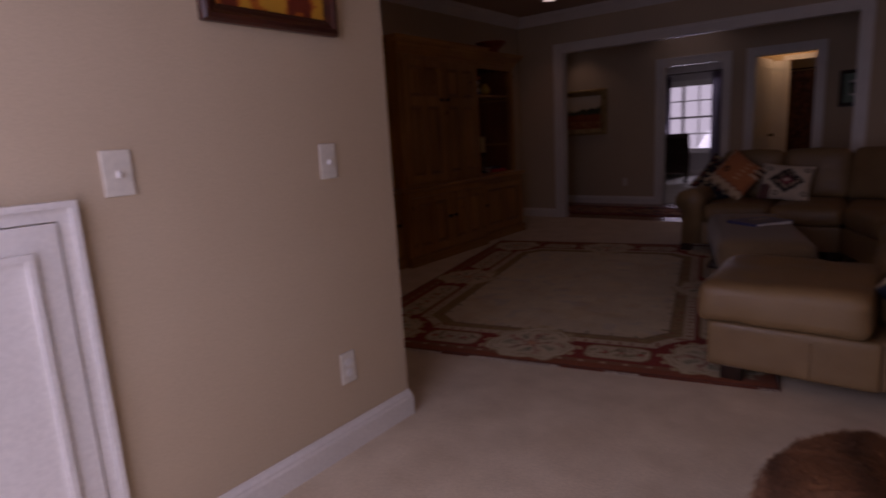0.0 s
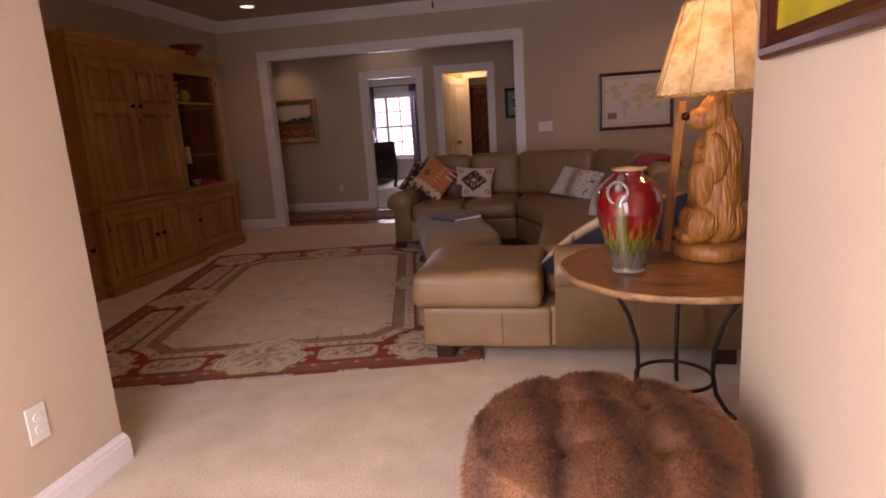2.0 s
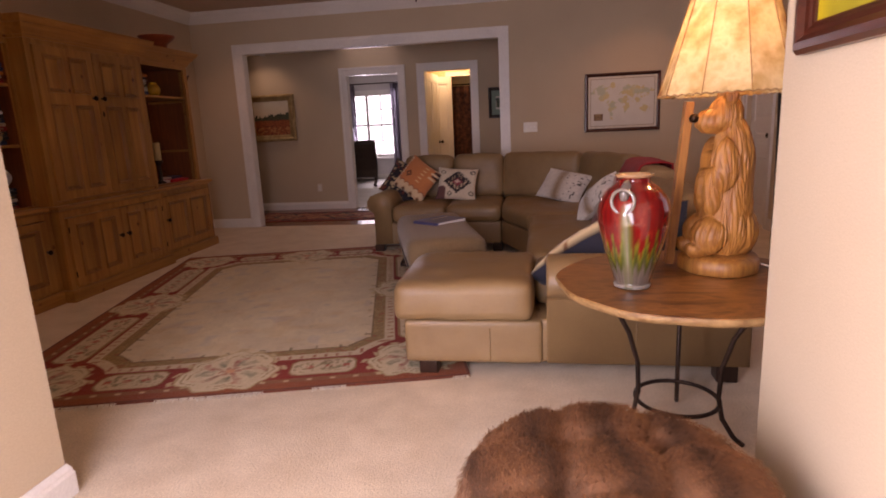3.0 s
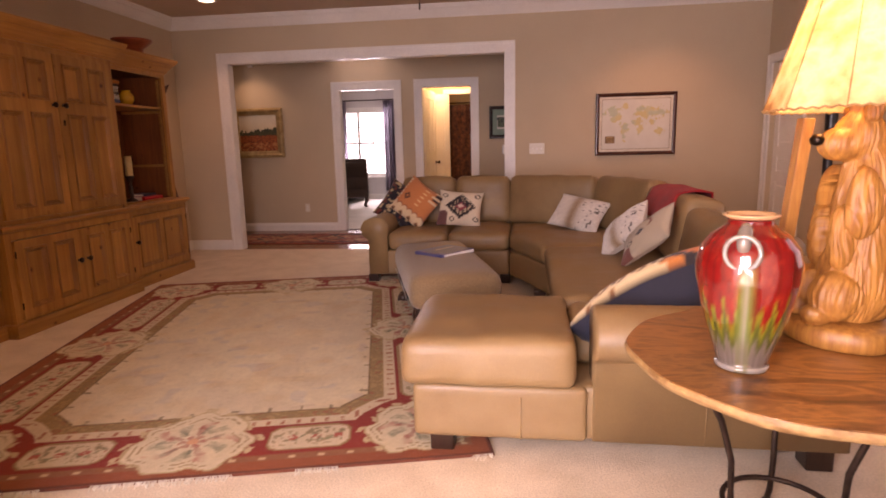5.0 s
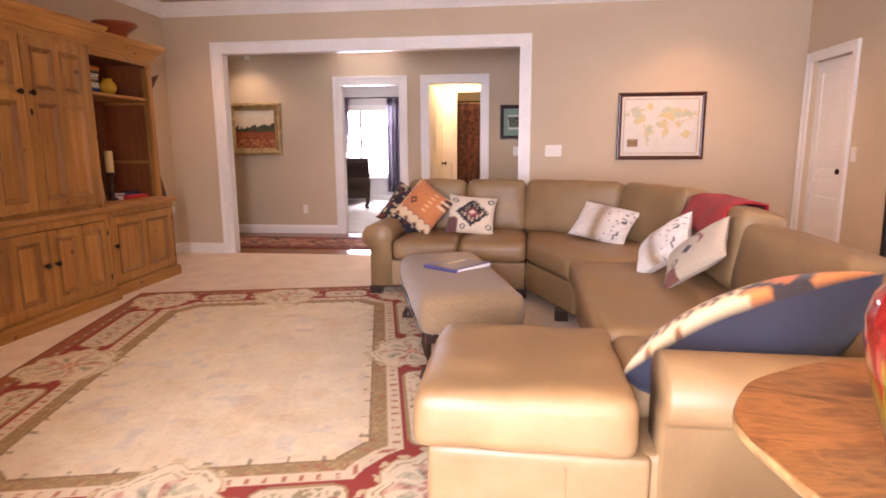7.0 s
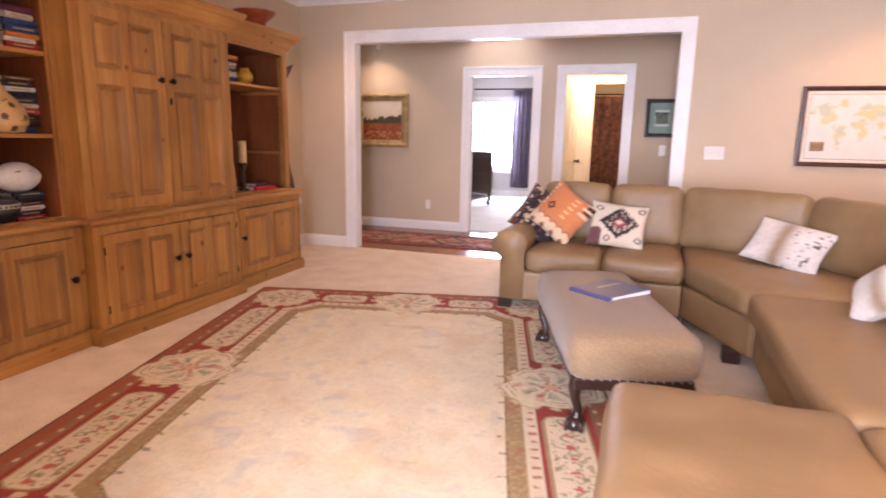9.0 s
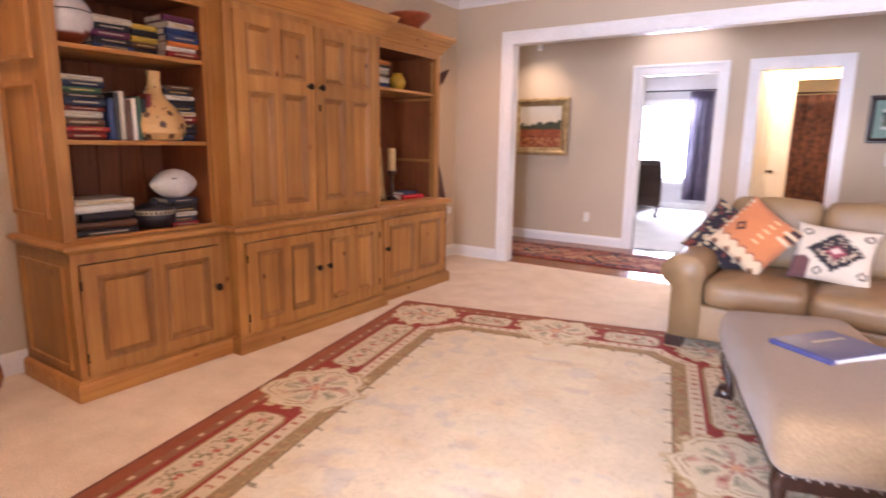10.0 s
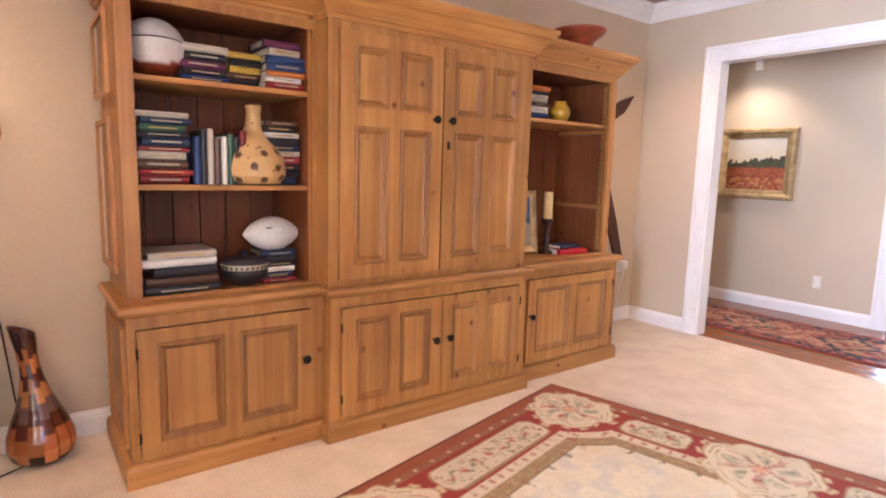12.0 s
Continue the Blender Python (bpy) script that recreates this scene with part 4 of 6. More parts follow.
    # medallions at the corners and half way
    for mx, my, r in ((0.265, 0.265, 0.22), (w / 2, 0.262, 0.238), (0.26, h / 2, 0.236)):
        dx, dy = (x - mx, y - my)
        if mx > 1:
            dx = X - w / 2
        if my > 1:
            dy = Y - h / 2
        rad, th = np.hypot(dx, dy), np.arctan2(dy, dx)
        lobe = r * (1 + 0.06 * np.cos(7 * th + 0.8) + 0.06 * np.cos(3 * th + 1.9) + 0.035 * np.cos(12 * th))
        q = rad / lobe
        out = paint(out, (q < 1.0, lin(190, 168, 124)), (q < 0.96, lin(224, 208, 174)), ((q < 0.87) & (q > 0.84) & (np.cos(5 * th + 1) > -0.4), lin(168, 146, 108)), ((q < 0.76) & (q > 0.73) & (np.cos(4 * th) > 0.1), lin(168, 140, 100)))
        petal = np.cos(5 * th + 4 * rad / r)
        bud = lambda lo, hi: ((q > lo) & (q < hi)).astype(float)
        out = paint(out, (bud(0.3, 0.66) * (petal > 0.6) * n1 * 0.9, lin(140, 138, 108)), (bud(0.4, 0.72) * (petal < -0.7) * n2 * 0.9, lin(192, 122, 104)), (bud(-1, 0.22) * (np.cos(6 * th) > -0.5) * (0.35 + 0.5 * n1), lin(170, 66, 56)),
                    (bud(0.2, 0.5) * (np.abs(np.sin(2.5 * th + 1.1)) > 0.93) * (0.2 + 0.5 * n2), lin(160, 60, 52)), (bud(0.28, 0.6) * (np.abs(np.sin(3.5 * th + 0.3)) > 0.95) * (0.2 + 0.5 * n2), lin(96, 104, 82)), (bud(-1, 0.1), lin(226, 170, 130)))
        scroll = (np.abs(q - 1.06) < 0.05) & (np.cos(16 * th) > 0.1) & (d > 0.1)
        out = paint(out, (scroll, lin(206, 184, 142)))
    return out * (0.93 + 0.14 * n1[:, None])


rug_pos = Vector((0.055, 3.345, 0)) + Matrix.Rotation(radians(RA), 3, "Z") @ Vector((-RW / 2, RH / 2, 0))
rug = thing("area_rug", rug_pos.x, rug_pos.y, 0.001, RA, label="cream and red floral wool rug with a scrolled border", category="rug")
ob = new("woven_field", sheet("woven_field", RW, RH, 0.0085, rug_colors, PILE, 0.011, lambda X, Y: 0.0015 * speckle(X, Y, 9, 0.02)))
ob.parent = rug
bm = nb()
rng = random.Random(4)
for k in range(330):
    x = -RW / 2 + RW * k / 330
    if noise.noise((x * 3.1, 1.7, 0)) < -0.12:
        continue
    l, a = rng.uniform(0.012, 0.035), rng.uniform(-0.012, 0.012)
    for yy, s in ((-RH / 2, -1), (RH / 2, 1)):
        tube(bm, [(x, yy, 0.008), (x + a * 0.5, yy + s * l * 0.6, 0.007), (x + a, yy + s * l, 0.003)], 0.0026, 4)
tagged(part("fringe", bm, PAPER, rug, "off-white knotted fringe"), kind="stuff")

ott = thing("ottoman", -0.345, 5.06, 0.011, 15.6, label="woven tweed ottoman bench with nailheads on dark cabriole legs", category="ottoman")
part("top", soft_box(nb(), -0.272, 0.272, -0.605, 0.605, 0.225, 0.432, 0.075, 0.014, 0.004, n=14), TWEED, ott, smooth=True)
part("apron", box(nb(), -0.24, 0.24, -0.575, 0.575, 0.19, 0.24, 0.006), DARKWOOD, ott)
for sx in (-1, 1):
    for sy in (-1, 1):
        bm = nb()
        ctr = [(0.21, 0.52, 0.235), (0.232, 0.545, 0.19), (0.227, 0.54, 0.14), (0.209, 0.52, 0.09), (0.209, 0.52, 0.055), (0.222, 0.535, 0.03)]
        tube(bm, [(sx * x, sy * y, z) for x, y, z in ctr], lambda t: 0.036 - 0.018 * math.sin(min(1, t * 1.25) * 2.2) + 0.006 * (t > 0.8), 12)
        leg = part("leg", bm, DARKWOOD, ott, "carved dark leg", True)
        bm = lathe(nb(), [(0.02, 0.0), (0.036, 0.006), (0.04, 0.024), (0.032, 0.046), (0.016, 0.054)], 14, sx * 0.222, sy * 0.535)
        for k in range(4):
            a = k * math.pi / 2 + 0.5
            tube(bm, [(sx * 0.222 + 0.022 * math.cos(a), sy * 0.535 + 0.022 * math.sin(a), 0.058), (sx * 0.222 + 0.042 * math.cos(a), sy * 0.535 + 0.042 * math.sin(a), 0.03), (sx * 0.222 + 0.044 * math.cos(a), sy * 0.535 + 0.044 * math.sin(a), 0.004)], 0.008, 6)
        part("claw_foot", bm, DARKWOOD, leg, "ball and claw foot", True)
bm = nb()
for k in range(26):
    for s in (-1, 1):
        bmesh.ops.create_uvsphere(bm, u_segments=6, v_segments=4, radius=0.005, matrix=pose(s * 0.271, -0.52 + k * 1.04 / 25, 0.25))
for k in range(13):
    for s in (-1, 1):
        bmesh.ops.create_uvsphere(bm, u_segments=6, v_segments=4, radius=0.005, matrix=pose(-0.21 + k * 0.42 / 12, s * 0.604, 0.25))
tagged(part("nailheads", bm, STEEL, ott, "silver nailhead trim", True), kind="stuff")


def book(name, w, h, t, m, cover, label, pages=PAPER, group="", bar=None):
    """A closed book lying flat: w across from the spine, h along it, t thick."""
    root = thing(name, m=m, label=label, category="book", group=group)
    bm = nb()
    c = min(0.003, t * 0.16)
    box(bm, 0, w, 0, h, 0, c)
    box(bm, 0, w, 0, h, t - c, t)
    tube(bm, [(c, 0, t / 2), (c, h, t / 2)], t / 2, 8)
    part("cover", bm, cover, root)
    part("page_block", box(nb(), c * 2, w - 0.004, 0.003, h - 0.003, c, t - c), pages, root, "off-white pages")
    if bar is not None:
        part("spine_bar", box(nb(), -t / 2 - 0.0006 + c, -t / 2 + c + 0.002, h * 0.18, h * 0.8, t * 0.4, t * 0.62), bar, root, "pale lettering band")
    return root


BLUEBOOK = plain("violet_blue_cover", lin(74, 76, 120), 0.4)
bk = book("coffee_table_book", 0.31, 0.25, 0.026, pose(-0.317, 4.917, 0.449, 0, 0, 53), BLUEBOOK, "large violet blue book lying on the ottoman", WHITE)
part("title_bar", box(nb(), 0.1, 0.27, 0.155, 0.17, 0.0262, 0.0268), STEEL, bk, "pale title band")

# round live-edge table on an iron base
TX, TY, TT = 0.875, 2.83, 0.617
table = thing("side_table", TX, TY, 0, label="round live-edge wood table on a curved wrought iron base", category="table")
bm = nb()
rim = []
for k in range(72):
    a = 2 * math.pi * k / 72
    r = 0.44 + 0.005 * math.sin(2 * a + 0.5) + 0.005 * math.sin(5 * a) + 0.004 * math.sin(11 * a)
    rim.append((r * math.cos(a), r * math.sin(a)))
rows = [(0.94, TT - 0.03), (0.985, TT - 0.026), (1.0, TT - 0.012), (0.992, TT - 0.003)]
rings = [[bm.verts.new((x * s, y * s, z)) for x, y in rim] for s, z in rows]
for a, b in zip(rings, rings[1:]):
    for k in range(72):
        bm.faces.new([a[k], a[(k + 1) % 72], b[(k + 1) % 72], b[k]])
bm.faces.new(rings[0])
edge = part("bark_edge", bm, BARK, table, "pale waney edge", True)
bm = nb()
prism(bm, [(x * 0.989, y * 0.989) for x, y in rim], TT - 0.006, TT, 0.002)
part("tabletop", bm, OLIVEWOOD, table)
for k in range(3):
    a = radians((190, 75, 330)[k])
    c, s = math.cos(a), math.sin(a)
    pts = [(0.27, TT - 0.03), (0.24, 0.5), (0.185, 0.4), (0.15, 0.28), (0.145, 0.17), (0.16, 0.09), (0.2, 0.03), (0.235, 0.006)]
    part("leg", tube(nb(), [(r * c, r * s + 0.08, z) for r, z in pts], 0.009, 8), IRON, table, smooth=True)
part("ring", tube(nb(), [(0.147 * math.cos(k * math.pi / 16), 0.147 * math.sin(k * math.pi / 16) + 0.08, 0.13) for k in range(32)], 0.008, 8, True), IRON, table, smooth=True)
part("top_ring", tube(nb(), [(0.27 * math.cos(k * math.pi / 16), 0.27 * math.sin(k * math.pi / 16) + 0.08, TT - 0.038) for k in range(32)], 0.008, 8, True), IRON, table, smooth=True)
# fur pouf
PX, PY, PR = 0.505, 1.975, 0.325
pouf = thing("fur_pouf", m=pose(PX, PY, 0) @ Matrix.Scale(1.065, 4), label="round tufted brown faux fur pouf on wooden feet", category="pouf")
GRID = 0.098


def pouf_point(r, a):
    """A place on the pouf's skin; r from 0 (middle of the top) to 2 (lower rim)."""
    if r <= 1:
        rad = PR * 0.93 * r
        z = 0.425 - 0.045 * r ** 4
    else:
        q = (r - 1) * math.pi / 2
        rad = PR * (0.93 + 0.07 * math.sin(min(q * 2, math.pi / 2)))
        z = 0.38 - (r - 1) * 0.29
    x, y = rad * math.cos(a), rad * math.sin(a)
    if r <= 1.2:
        for bx in (-GRID, GRID):
            for by in (-GRID, GRID):
                z -= 0.04 * math.exp(-((x - bx) ** 2 + (y - by) ** 2) / 0.0016)
        for q in (abs(abs(x) - GRID), abs(abs(y) - GRID)):
            z -= 0.02 * math.exp(-(q / 0.02) ** 2) * min(1.0, 2.0 * (1.35 - r))
    return Vector((x, y, z))


bm = nb()
rings = [[bm.verts.new(pouf_point(r, 2 * math.pi * k / 64)) for k in range(64)] for r in [0.02] + [0.05 * i for i in range(1, 41)]]
for a, b in zip(rings, rings[1:]):
    for k in range(64):
        bm.faces.new([a[k], a[(k + 1) % 64], b[(k + 1) % 64], b[k]])
bm.faces.new(rings[0]), bm.faces.new(rings[-1])


def fur_color(x, y):
    stripe = 0.5 + 0.5 * math.sin(x * 40 + 1.2 * math.sin(y * 9) + 0.6)
    stripe = 0.6 * stripe ** 2 + 0.25 * max(0, noise.noise((x * 30, y * 14, 0)))
    v = 0.75 + 0.5 * rng.random()
    lo, hi = lin(58, 35, 25), lin(156, 106, 70)
    return [v * (h + (l - h) * stripe) for l, h in zip(lo, hi)]


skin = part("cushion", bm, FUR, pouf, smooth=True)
# skin at 0.7 of the fur colour: shade under the pile painted in
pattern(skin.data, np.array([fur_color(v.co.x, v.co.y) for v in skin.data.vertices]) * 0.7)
fv, ff, fc = [], [], []
for k in range(30000):
    r = math.sqrt(rng.random()) if rng.random() < 0.66 else 1 + 0.95 * rng.random()
    a = rng.random() * 2 * math.pi
    p = pouf_point(r, a)
    out = Vector((p.x, p.y, 0.25 if r > 1 else 0.55))
    out.normalize()
    comb = Vector((0.5, -0.7, 0)) if r <= 1 else Vector((0, 0, -0.9))
    d = (out * 0.6 + comb + Vector((rng.uniform(-0.5, 0.5), rng.uniform(-0.5, 0.5), rng.uniform(-0.1, 0.4)))).normalized()
    l = rng.uniform(0.012, 0.026)
    side = d.cross(Vector((0, 0, 1))).normalized() * 0.0009
    i = len(fv)
    fv += [p - side, p + side, p + d * l * 0.6 + side * 0.7 + Vector((0, 0, 0.003)), p + d * l * 0.6 - side * 0.7 + Vector((0, 0, 0.003)), p + d * l + Vector((0, 0, -0.003))]
    ff += [(i, i + 1, i + 2, i + 3), (i + 3, i + 2, i + 4)]
    c = fur_color(p.x, p.y)
    # shade between hairs painted in: roots at 0.6, tips lightened to 1.25
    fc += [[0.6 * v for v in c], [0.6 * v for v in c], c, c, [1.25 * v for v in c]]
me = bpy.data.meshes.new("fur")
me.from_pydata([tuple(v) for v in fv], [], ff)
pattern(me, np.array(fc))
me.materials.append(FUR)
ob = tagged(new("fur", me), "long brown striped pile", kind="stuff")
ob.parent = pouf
for k in range(4):
    a = radians(45 + 90 * k + 20)
    part("leg", lathe(nb(), [(0.014, 0), (0.022, 0.01), (0.028, 0.09), (0.03, 0.1)], 14, 0.25 * math.cos(a), 0.25 * math.sin(a)), CARVED, pouf, "turned wooden foot", True)


# ---- pillows and throw on the sofa ----
def kilim_orange(U, V):
    o, dk, cr = lin(204, 126, 74), lin(64, 32, 28), lin(222, 194, 156)
    out = np.tile(o, (len(U), 1))
    zig = V + 0.12 * np.abs(((U * 6) % 2) - 1)
    out = paint(out, (zig < -0.42, cr), ((np.abs(zig + 0.42) < 0.025), lin(150, 80, 56)), ((zig < -0.5) & (np.abs(((U * 4) % 2) - 1) + np.abs(((V * 4 + 0.6) % 2) - 1) < 0.6), lin(150, 100, 64)), ((zig < -0.5) & (np.abs(((U * 4) % 2) - 1) + np.abs(((V * 4 + 0.6) % 2) - 1) < 0.3), lin(96, 72, 52)))
    comb = (np.abs(U - 0.25) < 0.09) & (np.abs((V * 9) % 2 - 1) < 0.45) & (V > -0.3)
    out = paint(out, (comb, lin(236, 196, 140)), ((np.abs(U + 0.45) + np.abs(V - 0.0) < 0.2), dk), ((np.abs(U + 0.45) + np.abs(V - 0.0) < 0.1), o), (((U > 0.68) & (V > 0.5)), dk), ((U < -0.78) & (np.abs((V * 11) % 2 - 1) < 0.5), cr), ((U > 0.6) & (np.abs((V * 7) % 2 - 1) < 0.4) & (V > 0.3), cr))
    return out


def kilim_cream(U, V):
    cr, dk = lin(222, 206, 182), lin(44, 34, 36)
    out = np.tile(cr, (len(U), 1))
    step = np.round((np.abs(U - 0.05) + np.abs(V)) * 9) / 9
    jag = np.abs(U - 0.05) + np.abs(V) + 0.05 * np.sign(np.sin(U * 32)) * np.sign(np.sin(V * 32))
    out = paint(out, (jag < 0.72, dk), ((np.abs(jag - 0.42) < 0.05) & (np.abs(np.sin(U * 20)) > 0.4), lin(206, 180, 150)), (jag < 0.26, lin(150, 66, 74)), (jag < 0.12, lin(220, 190, 170)))
    for cu, cv in ((-0.72, 0.62), (0.78, 0.66), (-0.3, -0.72), (0.78, -0.62)):
        q = np.hypot(U - cu, V - cv)
        out = paint(out, ((q < 0.13) & (q > 0.075), dk))
    out = paint(out, ((U < -0.5) & (V < -0.25) & (V < -U - 1.15 + 0.25), lin(110, 70, 66)))
    return out


def dark_floral(U, V):
    out = np.tile(lin(34, 26, 34), (len(U), 1))
    n = speckle(U + 4, V + 4, 21, 0.16)
    return paint(out, ((n > 0.72), lin(196, 170, 130)), ((n < 0.2), lin(120, 56, 40)))


def spotted_fur(U, V):
    out = np.tile(lin(214, 206, 196), (len(U), 1))
    band = np.exp(-((U + 0.1) / 0.22) ** 2)
    n = speckle(U + 4, V + 4, 23, 0.11)
    out = paint(out, (band, lin(150, 122, 92)), ((n > 0.76) & (U > 0.15), lin(62, 52, 46)))
    return out * (0.85 + 0.3 * speckle(U + 2, V + 2, 25, 0.05)[:, None])


def cream_figures(U, V):
    out = np.tile(lin(186, 170, 148), (len(U), 1))
    arc = np.abs(np.hypot(U + 0.2, V - 0.2) - 0.6) < 0.05
    out = paint(out, (arc & (U > 0) & (V > 0), lin(120, 54, 40)), ((np.abs(U) + np.abs(V + 0.05) < 0.2), lin(40, 32, 34)), ((U < -0.4) & (V < -0.5), lin(120, 70, 60)))
    q = np.hypot(U + 0.45, V + 0.35)
    return paint(out, ((q < 0.14) & (q > 0.09), lin(40, 32, 34)))


def big_kilim(U, V):
    o, dk, cr = lin(210, 128, 60), lin(38, 30, 34), lin(226, 204, 162)
    out = np.tile(o, (len(U), 1))
    rim = np.maximum(np.abs(U), np.abs(V))
    out = paint(out, (U < 0.2 + 0.1 * np.sin(V * 9), cr), ((U < -0.2) & (np.abs((V * 5) % 2 - 1) + np.abs((U * 7) % 2 - 1) < 0.55), lin(150, 100, 56)), ((np.abs(U - 0.45) + 0.6 * np.abs(V + 0.7) < 0.28), dk), ((np.abs(U - 0.45) + 0.6 * np.abs(V + 0.7) < 0.15), lin(200, 110, 50)), ((np.abs(U - 0.08) + np.abs(V + 0.4) < 0.16), lin(120, 66, 40)))
    out = paint(out, (rim > 0.97, dk))
    curl = (np.hypot((U * 4.5) % 1 - 0.5, (V + 0.7) * 2.2) < 0.34) & (np.hypot((U * 4.5) % 1 - 0.5, (V + 0.7) * 2.2) > 0.2)
    return paint(out, (curl & (U < 0.2), lin(112, 70, 44)))


def pillow(label, w, h, t, fn, material, m, back, group="pillows on the sofa"):
    ob = new("throw_pillow", pillow_mesh("throw_pillow", w, h, t, fn, material, back))
    ob.matrix_world = SOFA_AT @ Matrix.Translation(-SO) @ m
    return tagged(ob, label, "pillow", group)


NAVYC = lin(34, 36, 52)
e1 = Vector((0.714, 0.0, 0.351)).normalized()
e2 = Vector((0.2, 0.85, -0.52))
e2 = (e2 - e1 * e2.dot(e1)).normalized()
e3 = e1.cross(e2)
BIG = Matrix.Translation(Vector((0.837, 3.56, 0.61)) + e2 * 0.2) @ Matrix((e1, -e3, e2)).transposed().to_4x4()
pillow("dark floral pillow tucked behind the sofa arm", 0.4, 0.4, 0.15, dark_floral, KILIM, pose(-0.83, 6.58, 0.63, -28, 0, 10) @ pose(0, 0, 0, 0, 32, 0), lin(30, 26, 32))
pillow("orange kilim pillow with dark comb motifs", 0.38, 0.38, 0.16, kilim_orange, KILIM, pose(-0.67, 6.45, 0.665, -22, 0, -6) @ pose(0, 0, 0, 0, 36, 0), lin(60, 34, 28))
pillow("cream kilim pillow with a black diamond", 0.40, 0.34, 0.15, kilim_cream, KILIM, pose(-0.27, 6.44, 0.605, -26, 0, 4) @ pose(0, 0, 0, 0, 6, 0), lin(180, 160, 130))
pillow("white spotted fur pillow with a brown stripe", 0.45, 0.33, 0.15, spotted_fur, FURPRINT, pose(0.75, 6.18, 0.585, -42, 0, -24) @ pose(0, 0, 0, 0, 12, 0), lin(190, 176, 160))
pillow("white spotted fur pillow propped upright", 0.39, 0.28, 0.15, spotted_fur, FURPRINT, pose(0.935, 5.08, 0.605, -34, 0, -78) @ pose(0, 0, 0, 0, -45, 0), lin(190, 176, 160))
pillow("cream woven pillow with dark figures", 0.4, 0.27, 0.11, cream_figures, KILIM, pose(1.0, 4.70, 0.63, -34, 0, -80) @ pose(0, 0, 0, 0, -45, 0), lin(190, 170, 146))
big = pillow("large orange kilim pillow with a navy back", 0.8, 0.42, 0.3, big_kilim, KILIM, BIG, NAVYC)
for v in big.data.vertices:
    if v.co.y < 0:
        v.co.y *= 0.72
    else:
        v.co.y *= 1.45
    v.co.y -= 0.05 * (1 - (v.co.x / 0.4) ** 2)

bm = nb()
rows = []
for i in range(19):
    row = []
    for j in range(13):
        s = j / 12
        y = 4.72 + 0.34 * min(1, s * 1.4) + (0.86 - 0.34 * min(1, s * 1.4)) * i / 18
        if s < 0.45:
            x, z = 1.115 + 0.10 * s / 0.45, 0.70 + 0.152 * s / 0.45
        elif s < 0.75:
            x, z = 1.215 + 0.225 * (s - 0.45) / 0.3, 0.852 + 0.01 * math.sin((s - 0.45) / 0.3 * math.pi)
        else:
            x, z = 1.45, 0.842 - (s - 0.75) * 1.2
        z += 0.008 * noise.noise((x * 9, y * 8, 1)) - (0.10 * max(0, 0.3 - s) * (i / 18))
        row.append(bm.verts.new((x + 0.006 * noise.noise((y * 7, s * 5, 3)), y + 0.02 * math.sin(s * 5), z)))
    rows.append(row)
for a, b in zip(rows, rows[1:]):
    for j in range(12):
        bm.faces.new([a[j], a[j + 1], b[j + 1], b[j]])
ob = solid("throw_blanket", bm, REDCLOTH, SOFA_AT @ Matrix.Translation(-SO), True, "red fleece throw draped over the sofa back", "blanket")
ob.modifiers.new("thick", "SOLIDIFY").thickness = 0.012

# ---- on the side table: vase and carved lamp ----
vase = thing("vase", m=pose(0.672, 2.725, TT + 0.001, 0, 0, 242) @ Matrix.Scale(1.035, 4), label="red and green drip-glazed ceramic vase with ring handles", category="vase")
VP = [(0.048, 0.0), (0.057, 0.004), (0.058, 0.012), (0.054, 0.018), (0.062, 0.045), (0.08, 0.1), (0.098, 0.165), (0.108, 0.215), (0.109, 0.25), (0.1, 0.285), (0.08, 0.312), (0.058, 0.328), (0.048, 0.337), (0.047, 0.345), (0.056, 0.352), (0.06, 0.356), (0.058, 0.359), (0.05, 0.357), (0.04, 0.345), (0.04, 0.33), (0.06, 0.31)]
fine = []
for (r0, h0), (r1, h1) in zip(VP, VP[1:]):
    fine += [(r0 + (r1 - r0) * k / 4, h0 + (h1 - h0) * k / 4) for k in range(4)]
bm = lathe(nb(), fine + [VP[-1]], 96, cap=False)
body = part("body", bm, GLAZE, vase, smooth=True)
co = np.array([v.co for v in body.data.vertices])
th, z = np.arctan2(co[:, 1], co[:, 0]), co[:, 2]
spike = np.abs(((th * 3.4 + 0.8 * speckle(th + 9, z * 0 + 3, 31, 0.5)) % 1.0) - 0.5) * 2
drip = 0.075 * spike ** 1.5 * (0.5 + speckle(th + 9, z * 0 + 7, 34, 0.3))
n = speckle(th + 9, z * 4 + 3, 33, 0.08)
soft = lambda q, w=0.012: np.clip(q / w + 0.5, 0, 1)
fall = speckle(th * 3 + 9, z * 0.8 + 3, 35, 0.1)
col = np.tile(lin(118, 21, 18), (len(z), 1))
col = paint(col, ((fall > 0.62) * 0.55, lin(84, 18, 16)), ((n > 0.75) * 0.4, lin(150, 44, 28)), (soft(0.11 + drip - z), lin(112, 106, 28)), (soft(0.088 + drip * 0.9 - z, 0.03), lin(66, 72, 26)), (soft(0.055 + 0.6 * drip - z, 0.03), lin(84, 74, 66)), ((z < 0.055 + 0.6 * drip) * fall * 0.6, lin(120, 110, 102)), (z < 0.016, lin(132, 124, 116)), (z > 0.349, lin(190, 150, 110)))
side = np.abs(((th - 0.12 + np.pi) % (2 * np.pi)) - np.pi)
streak = soft(0.17 - 0.25 * (z - 0.1) - side, 0.14) * soft(0.262 - z, 0.04)
